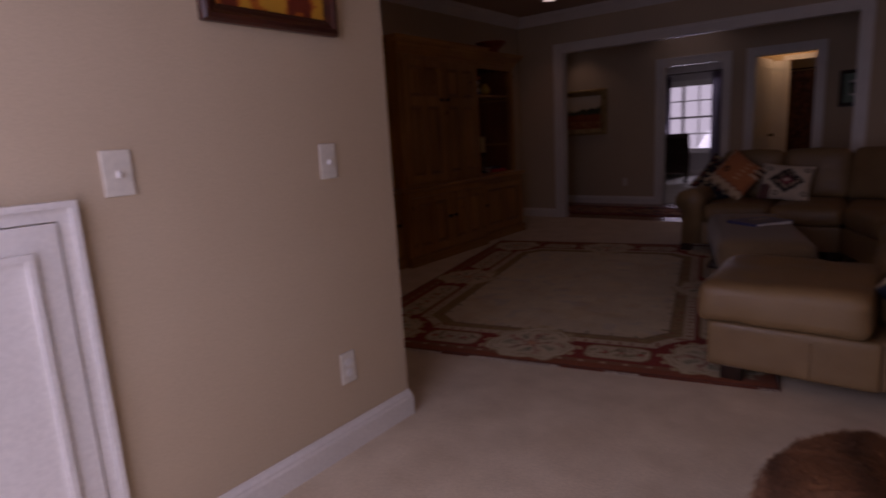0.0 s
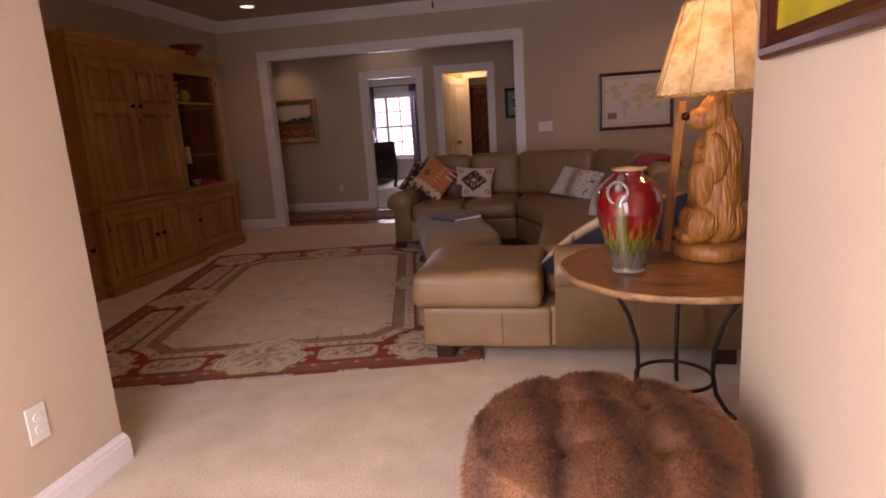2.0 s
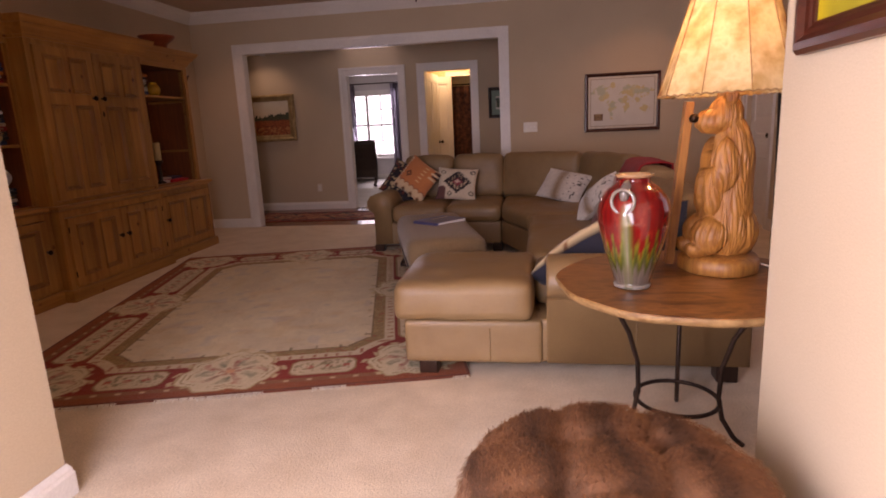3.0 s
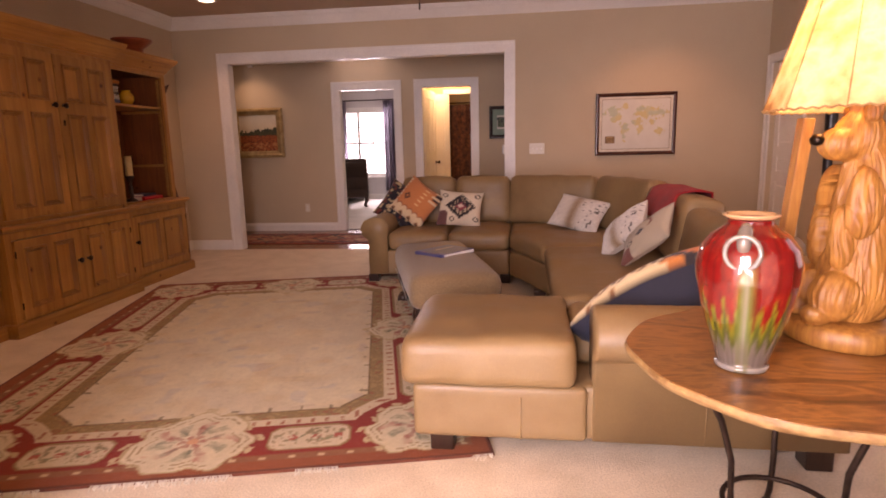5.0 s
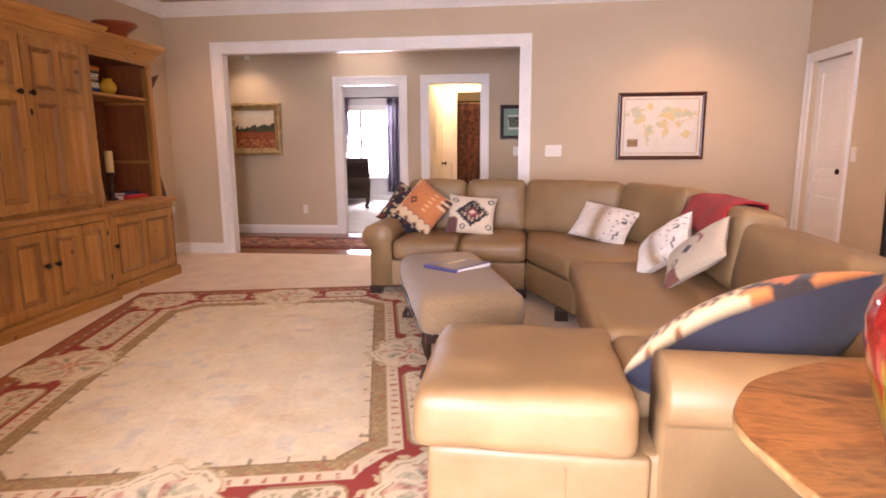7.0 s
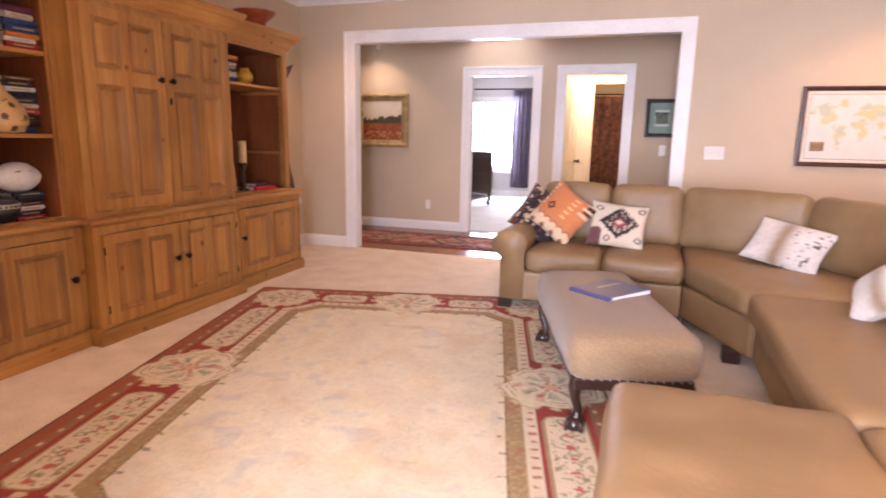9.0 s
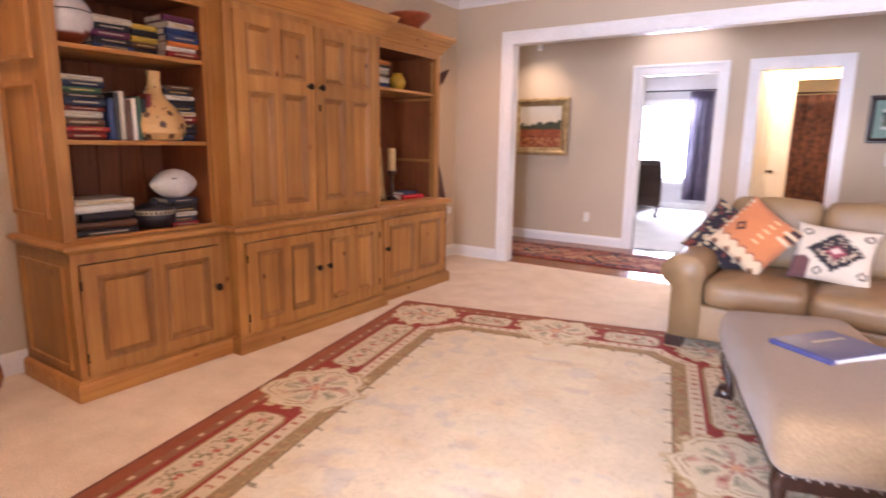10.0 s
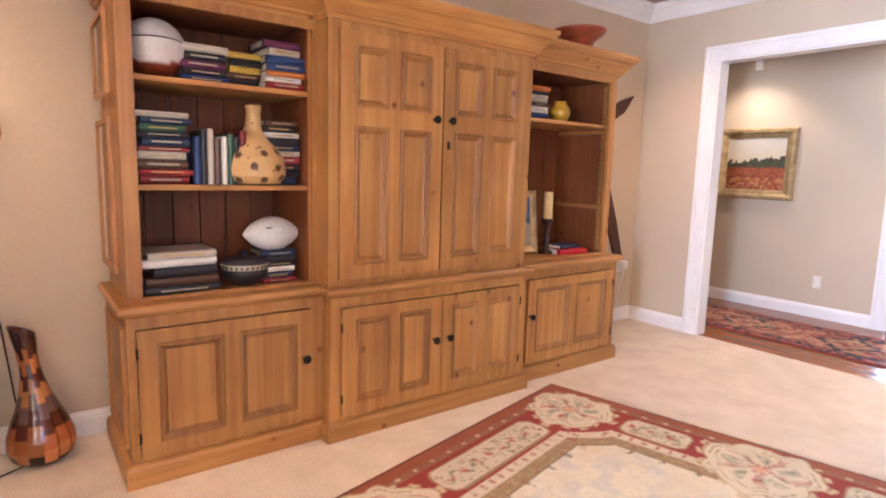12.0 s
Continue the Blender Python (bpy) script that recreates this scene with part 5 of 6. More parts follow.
col = paint(col, (streak * 0.85, lin(96, 104, 48)), (streak * soft(0.05 - side, 0.07) * 0.8, lin(132, 126, 108)), (streak * soft(0.08 - z, 0.05) * 0.7, lin(96, 86, 76)))
pattern(body.data, col)
for s in (1, -1):
    bm = nb()
    tube(bm, [(s * (0.062 + 0.03 * math.sin(q * 0.35)), 0, 0.335 - 0.058 * q / 8) for q in range(9)], lambda t: 0.016 - 0.006 * abs(t - 0.4), 10)
    lug = part("handle", bm, GLAZE, vase, "grey glazed lug handle", True)
    pattern(lug.data, np.tile(lin(112, 102, 94), (len(lug.data.vertices), 1)))
    bm = tube(nb(), [(s * 0.103, 0.034 * math.cos(k * math.pi / 12), 0.285 + 0.036 * math.sin(k * math.pi / 12)) for k in range(24)], 0.0055, 8, True)
    ring = part("ring", bm, GLAZE, lug, "grey glazed ring", True)
    pattern(ring.data, np.tile(lin(124, 112, 102), (len(ring.data.vertices), 1)))

LX, LY = 1.009, 2.943
tl = thing("table_lamp", m=pose(LX, LY, TT + 0.001) @ Matrix.Scale(1.035, 4), label="lit table lamp with carved wooden bear and rawhide shade", category="lamp")
bm = nb()
prof = [(0.122, 0.0), (0.128, 0.006), (0.13, 0.03), (0.126, 0.046), (0.118, 0.054), (0.07, 0.06), (0.01, 0.06)]
lathe(bm, prof, 40)
for v in bm.verts:
    a = math.atan2(v.co.y, v.co.x)
    k = 1 + 0.03 * math.sin(3 * a) + 0.02 * math.sin(7 * a)
    v.co.x, v.co.y = v.co.x * k, v.co.y * k
part("base", bm, CARVED, tl, "round wooden log base", True)


BEAR = [(0.015, 0, 0.15, 0.09, 0.092, 0.12), (0.025, 0, 0.29, 0.076, 0.084, 0.13), (0.03, 0, 0.39, 0.058, 0.076, 0.085), (-0.005, 0, 0.485, 0.058, 0.058, 0.056),
        (-0.05, -0.005, 0.468, 0.058, 0.042, 0.038), (0.0, 0.047, 0.54, 0.022, 0.02, 0.024), (0.0, -0.047, 0.54, 0.022, 0.02, 0.024),
        (-0.05, 0.05, 0.25, 0.034, 0.03, 0.075), (-0.05, -0.05, 0.26, 0.034, 0.03, 0.075), (-0.02, 0.075, 0.34, 0.04, 0.03, 0.08), (-0.02, -0.075, 0.34, 0.04, 0.03, 0.08),
        (-0.06, 0.055, 0.12, 0.06, 0.048, 0.06), (-0.06, -0.055, 0.12, 0.06, 0.048, 0.06), (-0.1, 0.052, 0.075, 0.04, 0.03, 0.026), (-0.1, -0.052, 0.075, 0.04, 0.03, 0.026), (0.06, 0, 0.12, 0.06, 0.06, 0.07)]


def bear_radius(a, z):
    """The carved bear: how far its rounded masses reach from an upright line; it looks along -x."""
    c, s, total = math.cos(a), math.sin(a), 0.03 ** 4.5
    for cx, cy, cz, rx, ry, rz in BEAR:
        h = 1 - ((z - cz) / rz) ** 2
        if h <= 0:
            continue
        qa = (c / rx) ** 2 + (s / ry) ** 2
        qb = c * cx / rx ** 2 + s * cy / ry ** 2
        qc = (cx / rx) ** 2 + (cy / ry) ** 2 - h
        d = qb * qb - qa * qc
        if d > 0:
            total += max(0.0, (qb + math.sqrt(d)) / qa) ** 4.5
    reach = 0.9 * total ** (1 / 4.5)
    bend = 1.6 * noise.noise((c * 2.2, s * 2.2, z * 7))
    lock = noise.noise((a * 17 + bend * 2, z * 14 - a * 2, 2.0)) + 0.6 * noise.noise((a * 26 + bend * 4, z * 26, 5.0))
    return reach + 0.0055 * lock


bm = nb()
rings = []
NA, NZ = 240, 170
for i in range(NZ + 1):
    z = 0.055 + 0.508 * i / NZ      # before the stretch upwards
    reach = [bear_radius(2 * math.pi * k / NA - math.pi, z) for k in range(NA)]
    rings.append([bm.verts.new((r * math.cos(2 * math.pi * k / NA - math.pi), r * math.sin(2 * math.pi * k / NA - math.pi), 0.055 + (z - 0.055) * 1.085)) for k, r in enumerate(reach)])
for a, b in zip(rings, rings[1:]):
    for k in range(NA):
        bm.faces.new([a[k], a[(k + 1) % NA], b[(k + 1) % NA], b[k]])
bm.faces.new(rings[0]), bm.faces.new(rings[-1])
part("carved_bear", bm, CARVED, tl, "carved standing bear with grooved coat", True)
bm = box(nb(), -0.014, 0.014, -0.02, 0.02, 0.0, 0.56, 0.002, 1)
bmesh.ops.transform(bm, matrix=pose(-0.155, 0.05, 0.012, 0, 5, 0), verts=bm.verts)
part("post", bm, CARVED, tl, "square pale wooden post")
part("nose", lathe(nb(), [(0.002, 0.5), (0.014, 0.504), (0.018, 0.516), (0.012, 0.528), (0.002, 0.53)], 12, -0.102, -0.005), BRONZE, tl, "dark carved nose", True)
part("stem", tube(nb(), [(0, 0, 0.55), (0, 0, 0.9)], 0.006, 8), BRONZE, tl)
part("bulb", lathe(nb(), [(0.008, 0.66), (0.014, 0.67), (0.016, 0.69), (0.03, 0.73), (0.03, 0.755), (0.02, 0.775), (0.004, 0.782)], 16, 0.03, 0.0), glow("bulb_glass", (1.0, 0.75, 0.4), 6), tl, "warm lit bulb", True)
bm = nb()
NS = 10
lo, hi = 0.588, 0.895
rl, rh = 0.216, 0.122
low = [bm.verts.new((rl * math.cos(2 * math.pi * k / NS + 0.3), rl * math.sin(2 * math.pi * k / NS + 0.3), lo)) for k in range(NS)]
high = [bm.verts.new((rh * math.cos(2 * math.pi * k / NS + 0.3), rh * math.sin(2 * math.pi * k / NS + 0.3), hi)) for k in range(NS)]
for k in range(NS):
    bm.faces.new([low[k], low[(k + 1) % NS], high[(k + 1) % NS], high[k]])
shade = part("shade", bm, RAWHIDE, tl, "mottled stitched rawhide shade")
for k in range(NS):
    a = 2 * math.pi * k / NS + 0.3
    bm = tube(nb(), [(rl * 1.006 * math.cos(a), rl * 1.006 * math.sin(a), lo), (rh * 1.006 * math.cos(a), rh * 1.006 * math.sin(a), hi)], 0.0013, 5)
    part("rib_lacing", bm, CARVED, shade, "leather lacing along the seams")
for rr, zz, nn in ((rl, lo, 96), (rh, hi, 60)):
    pts = []
    for k in range(nn):
        a = 2 * math.pi * k / nn
        sec = math.remainder(a - 0.3, 2 * math.pi / NS)
        edge = math.cos(math.pi / NS) / math.cos(abs(abs(sec) - math.pi / NS))
        e = rr * edge
        pts.append((e * math.cos(a) * 1.008, e * math.sin(a) * 1.008, zz + (0.003 if k % 2 else -0.002)))
    part("rim_lacing", tube(nb(), pts, 0.0026, 5, True), BARK, shade, "whip-stitched rim")
part("cord", tube(nb(), [(0.1, 0.0, 0.03), (0.17, -0.05, 0.012), (0.22, -0.12, 0.006), (0.25, -0.2, 0.006)], 0.003, 6), PLASTIC, tl, "pale lamp cord", True)

# ---- pictures ----
def framed(name, w, h, m, fn, canvas, frame_mat, fw, depth, label, category="picture", matw=0.0, step=0.006):
    """A framed flat picture hung on a wall; its own x and z span it, its face to -y."""
    root = thing(name, m=m, label=label, category=category)
    bm = nb()
    prof = [(0.0, 0.0), (0.0, 0.6), (0.15, 0.95), (0.4, 1.0), (0.62, 0.7), (0.8, 0.62), (0.9, 0.5), (1.0, 0.45), (1.0, 0.0)]
    rings = []
    for cx, cz in ((-1, -1), (1, -1), (1, 1), (-1, 1)):
        rings.append([bm.verts.new((cx * (w / 2 - u * fw), -v * depth, cz * (h / 2 - u * fw))) for u, v in prof])
    for a, b in zip(rings, rings[1:] + rings[:1]):
        for j in range(len(prof)):
            k = (j + 1) % len(prof)
            bm.faces.new([a[j], a[k], b[k], b[j]])
    part("frame", bm, frame_mat, root)
    iw, ih = w - 2 * fw + 0.004, h - 2 * fw + 0.004
    if matw:
        part("mat", plate(nb(), lambda u, v, q: (u, q, v), -iw / 2, iw / 2, -ih / 2, ih / 2, -depth * 0.36, -depth * 0.3, [(-iw / 2 + matw, iw / 2 - matw, -ih / 2 + matw, ih / 2 - matw)]), PAPER, root, "off-white mat")
        iw, ih = iw - 2 * matw + 0.004, ih - 2 * matw + 0.004
    me = sheet("print", iw, ih, step, lambda X, Y: fn(X / iw, Y / ih), canvas)
    ob = new("print", me)
    ob.parent = root
    ob.matrix_local = pose(0, -depth * 0.28, 0, 90, 0, 0)
    return root


def world_map(U, V):
    out = np.tile(lin(214, 208, 196), (len(U), 1))
    n = speckle(U + 1, V + 1, 41, 0.05) * 0.5 + speckle(U + 1, V + 1, 42, 0.02) * 0.3
    land = np.zeros(len(U))
    for cx, cy, rx, ry in ((0.17, 0.74, 0.12, 0.1), (0.22, 0.64, 0.08, 0.09), (0.28, 0.53, 0.03, 0.06), (0.34, 0.42, 0.06, 0.1), (0.325, 0.28, 0.03, 0.12), (0.52, 0.72, 0.06, 0.08), (0.52, 0.54, 0.07, 0.08), (0.56, 0.42, 0.045, 0.13), (0.7, 0.72, 0.2, 0.13), (0.72, 0.55, 0.05, 0.08), (0.86, 0.36, 0.07, 0.07), (0.36, 0.86, 0.04, 0.05)):
        land = np.maximum(land, 1.3 - np.hypot((U - cx) / rx, (V - cy) / ry) - 2.2 * (0.42 - n))
    tone = speckle(U + 1, V + 1, 43, 0.09)
    out = paint(out, (land > 0.35, lin(200, 192, 150)), ((land > 0.35) & (tone > 0.6), lin(208, 190, 138)), ((land > 0.35) & (tone < 0.35), lin(186, 188, 160)))
    box_ = (U > 0.06) & (U < 0.2) & (V > 0.13) & (V < 0.27)
    out = paint(out, (box_, lin(120, 84, 46)), (box_ & (np.abs((V * 60) % 2 - 1) < 0.3) & (U > 0.08) & (U < 0.18), lin(180, 150, 100)), (np.minimum(np.minimum(U, 1 - U), np.minimum(V, 1 - V)) < 0.012, lin(150, 130, 100)))
    return out


def landscape(U, V):
    sky = (1 - V)[:, None] * 1.1
    out = np.array(lin(226, 196, 150))[None, :] * sky + np.array(lin(216, 208, 190))[None, :] * (1 - sky)
    n, n2 = speckle(U * 3, V * 3, 51, 0.12), speckle(U * 3, V * 9, 52, 0.1)
    tree = 0.5 + 0.1 * n + 0.08 * U * (U > 0.4)
    out = paint(out, (V < tree, lin(62, 66, 48)), ((V < tree) & (n2 > 0.6), lin(90, 86, 58)), (V < 0.42 + 0.03 * n, lin(142, 72, 40)), ((V < 0.42) & (n2 > 0.55), lin(178, 98, 52)), ((V < 0.3) & (n2 < 0.3), lin(96, 46, 34)), ((V < 0.24) & (n > 0.62), lin(190, 128, 78)))
    return out


def garden_photo(U, V):
    out = np.tile(lin(120, 146, 128), (len(U), 1))
    inner = (np.abs(U - 0.5) < 0.28) & (np.abs(V - 0.5) < 0.26)
    n = speckle(U * 2, V * 2, 61, 0.1)
    return paint(out, (inner, lin(206, 206, 190)), (inner & (np.abs(U - 0.5) < 0.25) & (np.abs(V - 0.5) < 0.2), lin(86, 98, 66)), (inner & (n > 0.6) & (np.abs(V - 0.5) < 0.2), lin(40, 44, 40)))


def yellow_abstract(U, V):
    n = speckle(U * 3, V * 2, 71, 0.3)
    out = np.tile(lin(204, 178, 20), (len(U), 1))
    return paint(out, (n, lin(150, 140, 24)), ((n > 0.65) & (V > 0.3), lin(190, 80, 20)))


def sunset_print(U, V):
    n = speckle(U * 3, V * 3, 73, 0.25)
    out = np.tile(lin(180, 96, 20), (len(U), 1))
    return paint(out, (n > 0.5, lin(206, 150, 40)), ((n < 0.3), lin(110, 40, 16)))


framed("world_map_picture", 0.83, 0.65, pose(1.432, FAR - 0.001, 1.347), world_map, PRINT, MAHOGANY, 0.038, 0.03, "framed world map print in a dark mahogany frame", "map", 0.025, 0.005)
framed("landscape_painting", 0.745, 0.69, pose(-3.475, HALL - 0.001, 1.41), landscape, CANVAS, GOLD, 0.095, 0.045, "oil landscape with red field in a gilt frame", "painting")
framed("garden_picture", 0.36, 0.43, pose(0.0, HALL - 0.001, 1.467), garden_photo, PRINT, DARKWOOD, 0.045, 0.025, "small green matted picture in a dark frame")
framed("yellow_picture", 0.8, 0.62, pose(FE - 0.001, 1.848, 1.59, 0, 0, -90), yellow_abstract, PRINT, MAHOGANY, 0.06, 0.035, "yellow print in a dark mahogany frame")
framed("sunset_picture", 0.505, 0.6, pose(FW + 0.001, 1.862, 1.825, 0, 0, 90), sunset_print, PRINT, MAHOGANY, 0.05, 0.032, "orange print in a dark mahogany frame")

# ---- switches, outlets and small fittings ----
def wall_plate(name, m, w=0.075, h=0.118, toggles=1, outlet=False, label="ivory plastic switch plate on the wall"):
    """A plate on a wall, its face to -y of its own axes."""
    root = thing(name, m=m, label=label, category="outlet" if outlet else "light switch")
    part("plate", box(nb(), -w / 2, w / 2, -0.006, 0, -h / 2, h / 2, 0.003, 2), PLASTIC, root)
    for k in range(toggles):
        x = (k - (toggles - 1) / 2) * 0.046
        if outlet:
            for s in (-1, 1):
                o = part("socket", lathe(nb(), [(0.016, 0), (0.0155, 0.002), (0.001, 0.0022)], 18), WHITE, root)
                o.matrix_local = pose(x, -0.006, s * 0.02, 90, 0, 0)
                for q in (-0.006, 0.006):
                    part("slot", box(nb(), x + q - 0.001, x + q + 0.001, -0.0092, -0.0084, s * 0.02, s * 0.02 + 0.009), BLACK, o).matrix_local = o.matrix_local.inverted()
        else:
            b = box(nb(), -0.0045, 0.0045, -0.014, 0.0, -0.009, 0.009, 0.002, 1)
            bmesh.ops.transform(b, matrix=pose(x, -0.005, 0, 22), verts=b.verts)
            part("toggle", b, WHITE, root)
    return root


wall_plate("light_switch", pose(FW + 0.001, 1.325, 1.121, 0, 0, 90))
wall_plate("light_switch", pose(FW + 0.001, 2.03, 1.104, 0, 0, 90), 0.072, 0.122)
wall_plate("wall_outlet", pose(FW + 0.001, 2.035, 0.333, 0, 0, 90), 0.072, 0.122, 1, True, "ivory double outlet low on the foyer wall")
wall_plate("light_switch", pose(0.395, FAR - 0.001, 1.113), 0.165, 0.115, 3, label="white triple switch plate beside the opening")
wall_plate("light_switch", pose(0.03, HALL - 0.001, 1.103), label="white switch plate on the hall wall")
wall_plate("wall_outlet", pose(-2.82, HALL - 0.001, 0.333), 0.07, 0.115, 1, True, "white outlet low on the hall wall")
wall_plate("light_switch", pose(EAST - 0.001, 6.85, 1.078, 0, 0, -90), label="white switch plate beside the closet door")
sensor = thing("wall_detector", -3.52, HALL - 0.001, 2.315, label="small white detector high on the hall wall", category="detector")
part("case", box(nb(), -0.035, 0.035, -0.04, 0, 0, 0.11, 0.008, 2), WHITE, sensor)
part("lens", box(nb(), -0.025, 0.025, -0.046, -0.039, 0.015, 0.055, 0.004, 2), PLASTIC, sensor)
plug = thing("plug_adapter", WEST + 0.001, 7.6, 0.43, label="white plug adapter in a wall outlet", category="plug")
part("plate", box(nb(), 0, 0.006, -0.036, 0.036, 0, 0.118, 0.003), PLASTIC, plug)
part("adapter", box(nb(), 0.006, 0.075, -0.028, 0.028, 0.04, 0.105, 0.008, 2), WHITE, plug)
part("cord", tube(nb(), [(0.05, 0, 0.045), (0.06, -0.01, -0.02), (0.03, -0.03, -0.12), (0.04, -0.05, -0.28), (0.04, -0.06, -0.42)], 0.003, 6), WHITE, plug, smooth=True)

# recessed ceiling lights: trim ring and lit lens; the unseen ones are assumed
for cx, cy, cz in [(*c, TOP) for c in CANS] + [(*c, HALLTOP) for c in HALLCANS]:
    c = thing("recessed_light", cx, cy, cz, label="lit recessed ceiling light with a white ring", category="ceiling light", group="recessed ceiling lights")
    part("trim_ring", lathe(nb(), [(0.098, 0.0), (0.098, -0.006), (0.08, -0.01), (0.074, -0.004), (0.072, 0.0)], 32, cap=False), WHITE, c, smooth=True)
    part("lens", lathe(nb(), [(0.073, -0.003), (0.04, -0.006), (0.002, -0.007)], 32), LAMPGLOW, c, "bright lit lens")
hp = thing("hall_ceiling_light", -1.9, 9.08, HALLTOP, label="lit white flush panel on the hall ceiling", category="ceiling light")
part("rim", plate(nb(), XY, -0.42, 0.42, -0.2, 0.2, -0.03, 0.0, [(-0.39, 0.39, -0.17, 0.17)]), WHITE, hp)
part("diffuser", box(nb(), -0.39, 0.39, -0.17, 0.17, -0.026, -0.016), PANELGLOW, hp, "lit diffuser")

# the ceiling fan, of which only the pull chain hangs into view
fan = thing("ceiling_fan", -0.65, 6.43, TOP, label="dark bronze ceiling fan with a hanging pull chain", category="ceiling fan")
part("canopy", lathe(nb(), [(0.07, 0.0), (0.068, -0.03), (0.03, -0.05)], 24), BRONZE, fan, smooth=True)
part("pull_chain", tube(nb(), [(0, 0, -0.04), (0, 0, -0.285)], 0.0018, 6), BRONZE, fan)
part("chain_knob", lathe(nb(), [(0.002, -0.345), (0.008, -0.338), (0.009, -0.31), (0.004, -0.288), (0.002, -0.283)], 12), DARKWOOD, fan, smooth=True)

# foyer: white access panel
acc = thing("access_panel", FW, 0.77, 0.18, label="white painted framed wall panel, closed", category="panel")
bm = plate(nb(), lambda u, v, w: (w, u, v), -0.44, 0.44, 0, 0.887, 0, 0.02, [(-0.395, 0.395, 0.045, 0.842)])
plate(bm, lambda u, v, w: (w, u, v), -0.44, 0.44, 0, 0.887, 0.0205, 0.032, [(-0.425, 0.425, 0.015, 0.872)])
part("frame", bm, TRIM, acc)
leaf = part("door", box(nb(), 0.0, 0.028, -0.392, 0.392, 0.048, 0.839, 0.004, 2), TRIM, acc)
part("bead", plate(nb(), lambda u, v, w: (w, u, v), -0.33, 0.33, 0.1, 0.777, 0.0275, 0.042, [(-0.315, 0.315, 0.115, 0.762)]), TRIM, leaf)

# ---- things round the cabinet ----
def colored(c, rough=0.45):
    return plain("cover_%d_%d_%d" % c, lin(*c), rough)


COVERS = [colored(c) for c in ((38, 36, 44), (122, 34, 30), (44, 66, 118), (198, 188, 170), (54, 92, 70), (206, 120, 50), (92, 62, 44), (226, 222, 214), (30, 46, 78), (150, 40, 44), (70, 110, 112), (196, 164, 60), (96, 40, 74))]
BAR = colored((172, 160, 138))
GILT = colored((176, 146, 84))
br = random.Random(11)


def stack(x, y, z, n, w, h, tmin, tmax, cols, turn=90, group="stacked books", top=None):
    """Books laid flat on one another, spines to the room."""
    for k in range(n):
        t = br.uniform(tmin, tmax)
        ww, hh = w * br.uniform(0.82, 1.0), h * br.uniform(0.82, 1.0)
        c = COVERS[cols[k % len(cols)]]
        m = pose(x + br.uniform(-0.012, 0.0), y + br.uniform(-0.01, 0.01), z, 0, 0, 180 + br.uniform(-4, 4)) @ pose(0, -hh / 2, 0)
        book("book", ww, hh, t, m, c, "closed hardback book lying in a stack on a shelf", group=group, bar=br.choice([BAR, GILT, None]))
        z += t + 0.0006
    return z


S1, S2, S3 = CT + 0.001, 1.18, 1.6
XF = UF - 0.045
stack(XF - 0.02, 3.975, S1, 5, 0.24, 0.30, 0.026, 0.042, [0, 6, 0, 7, 3], group="books on the lower shelf")
zf = stack(XF - 0.05, 4.4, S1, 6, 0.2, 0.17, 0.022, 0.03, [9, 8, 7, 0, 0, 8], group="books on the lower shelf")
stack(XF - 0.02, 3.92, S2, 10, 0.2, 0.205, 0.02, 0.036, [1, 9, 6, 3, 1, 8, 0, 4, 8, 3], group="books on the middle shelf")
stack(XF - 0.06, 4.415, S2, 10, 0.2, 0.18, 0.022, 0.036, [8, 0, 0, 9, 3, 8, 0, 7, 0, 6], group="books on the middle shelf")
stack(XF - 0.05, 4.09, S3, 5, 0.2, 0.2, 0.022, 0.034, [2, 0, 12, 0, 3], group="books on the top shelf")
stack(XF - 0.09, 4.27, S3, 5, 0.18, 0.16, 0.026, 0.036, [0, 6, 11, 0, 11], group="books on the top shelf")
stack(XF - 0.005, 4.415, S3, 7, 0.2, 0.17, 0.02, 0.032, [9, 7, 5, 2, 2, 3, 12], group="books on the top shelf")
# upright books
y = 4.035
for k in range(8):
    t, hh, ww = br.uniform(0.018, 0.03), br.uniform(0.19, 0.235), br.uniform(0.14, 0.17)
    c = COVERS[(2, 0, 3, 6, 7, 4, 0, 1)[k]]
    m = pose(XF - 0.04, y, S2, 0, 0, 180) @ pose(0, 0, 0, 90, 0, 0)
    book("book", ww, hh, t, m, c, "closed book standing upright on a shelf", group="books on the middle shelf")
    y += t + 0.001
# right case
stack(XF - 0.03, 6.048, S3, 8, 0.18, 0.17, 0.018, 0.034, [2, 7, 7, 0, 3, 7, 0, 5], group="books in the far case")
book("book", 0.16, 0.235, 0.04, pose(XF - 0.02, 6.416, S1, 0, 0, 172) @ pose(0, -0.12, 0), colored((186, 24, 36)), "bright red book lying on the worktop", group="books in the far case")
book("book", 0.13, 0.2, 0.022, pose(XF - 0.05, 6.427, S1 + 0.041, 0, 0, 186) @ pose(0, -0.1, 0), COVERS[8], "thin dark blue book lying on the red one", group="books in the far case")

ball = thing("basketball", XF - 0.12, 3.915, S3 + 0.119, label="white and brown signed souvenir basketball on the top shelf", category="ball")
bm = nb()
bmesh.ops.create_uvsphere(bm, u_segments=40, v_segments=24, radius=0.119)
sk = part("skin", bm, GOURDSKIN, ball, smooth=True)
co = np.array([v.co for v in sk.data.vertices])
q = co @ np.array((0.35, -0.1, 1.0)) / 0.119
pattern(sk.data, paint(np.tile(lin(216, 208, 204), (len(co), 1)), (q < -0.25, lin(120, 50, 26)), ((np.abs(co @ np.array((0.75, 0.1, -0.2)) / 0.119 + 0.3) < 0.03), lin(40, 30, 28))))
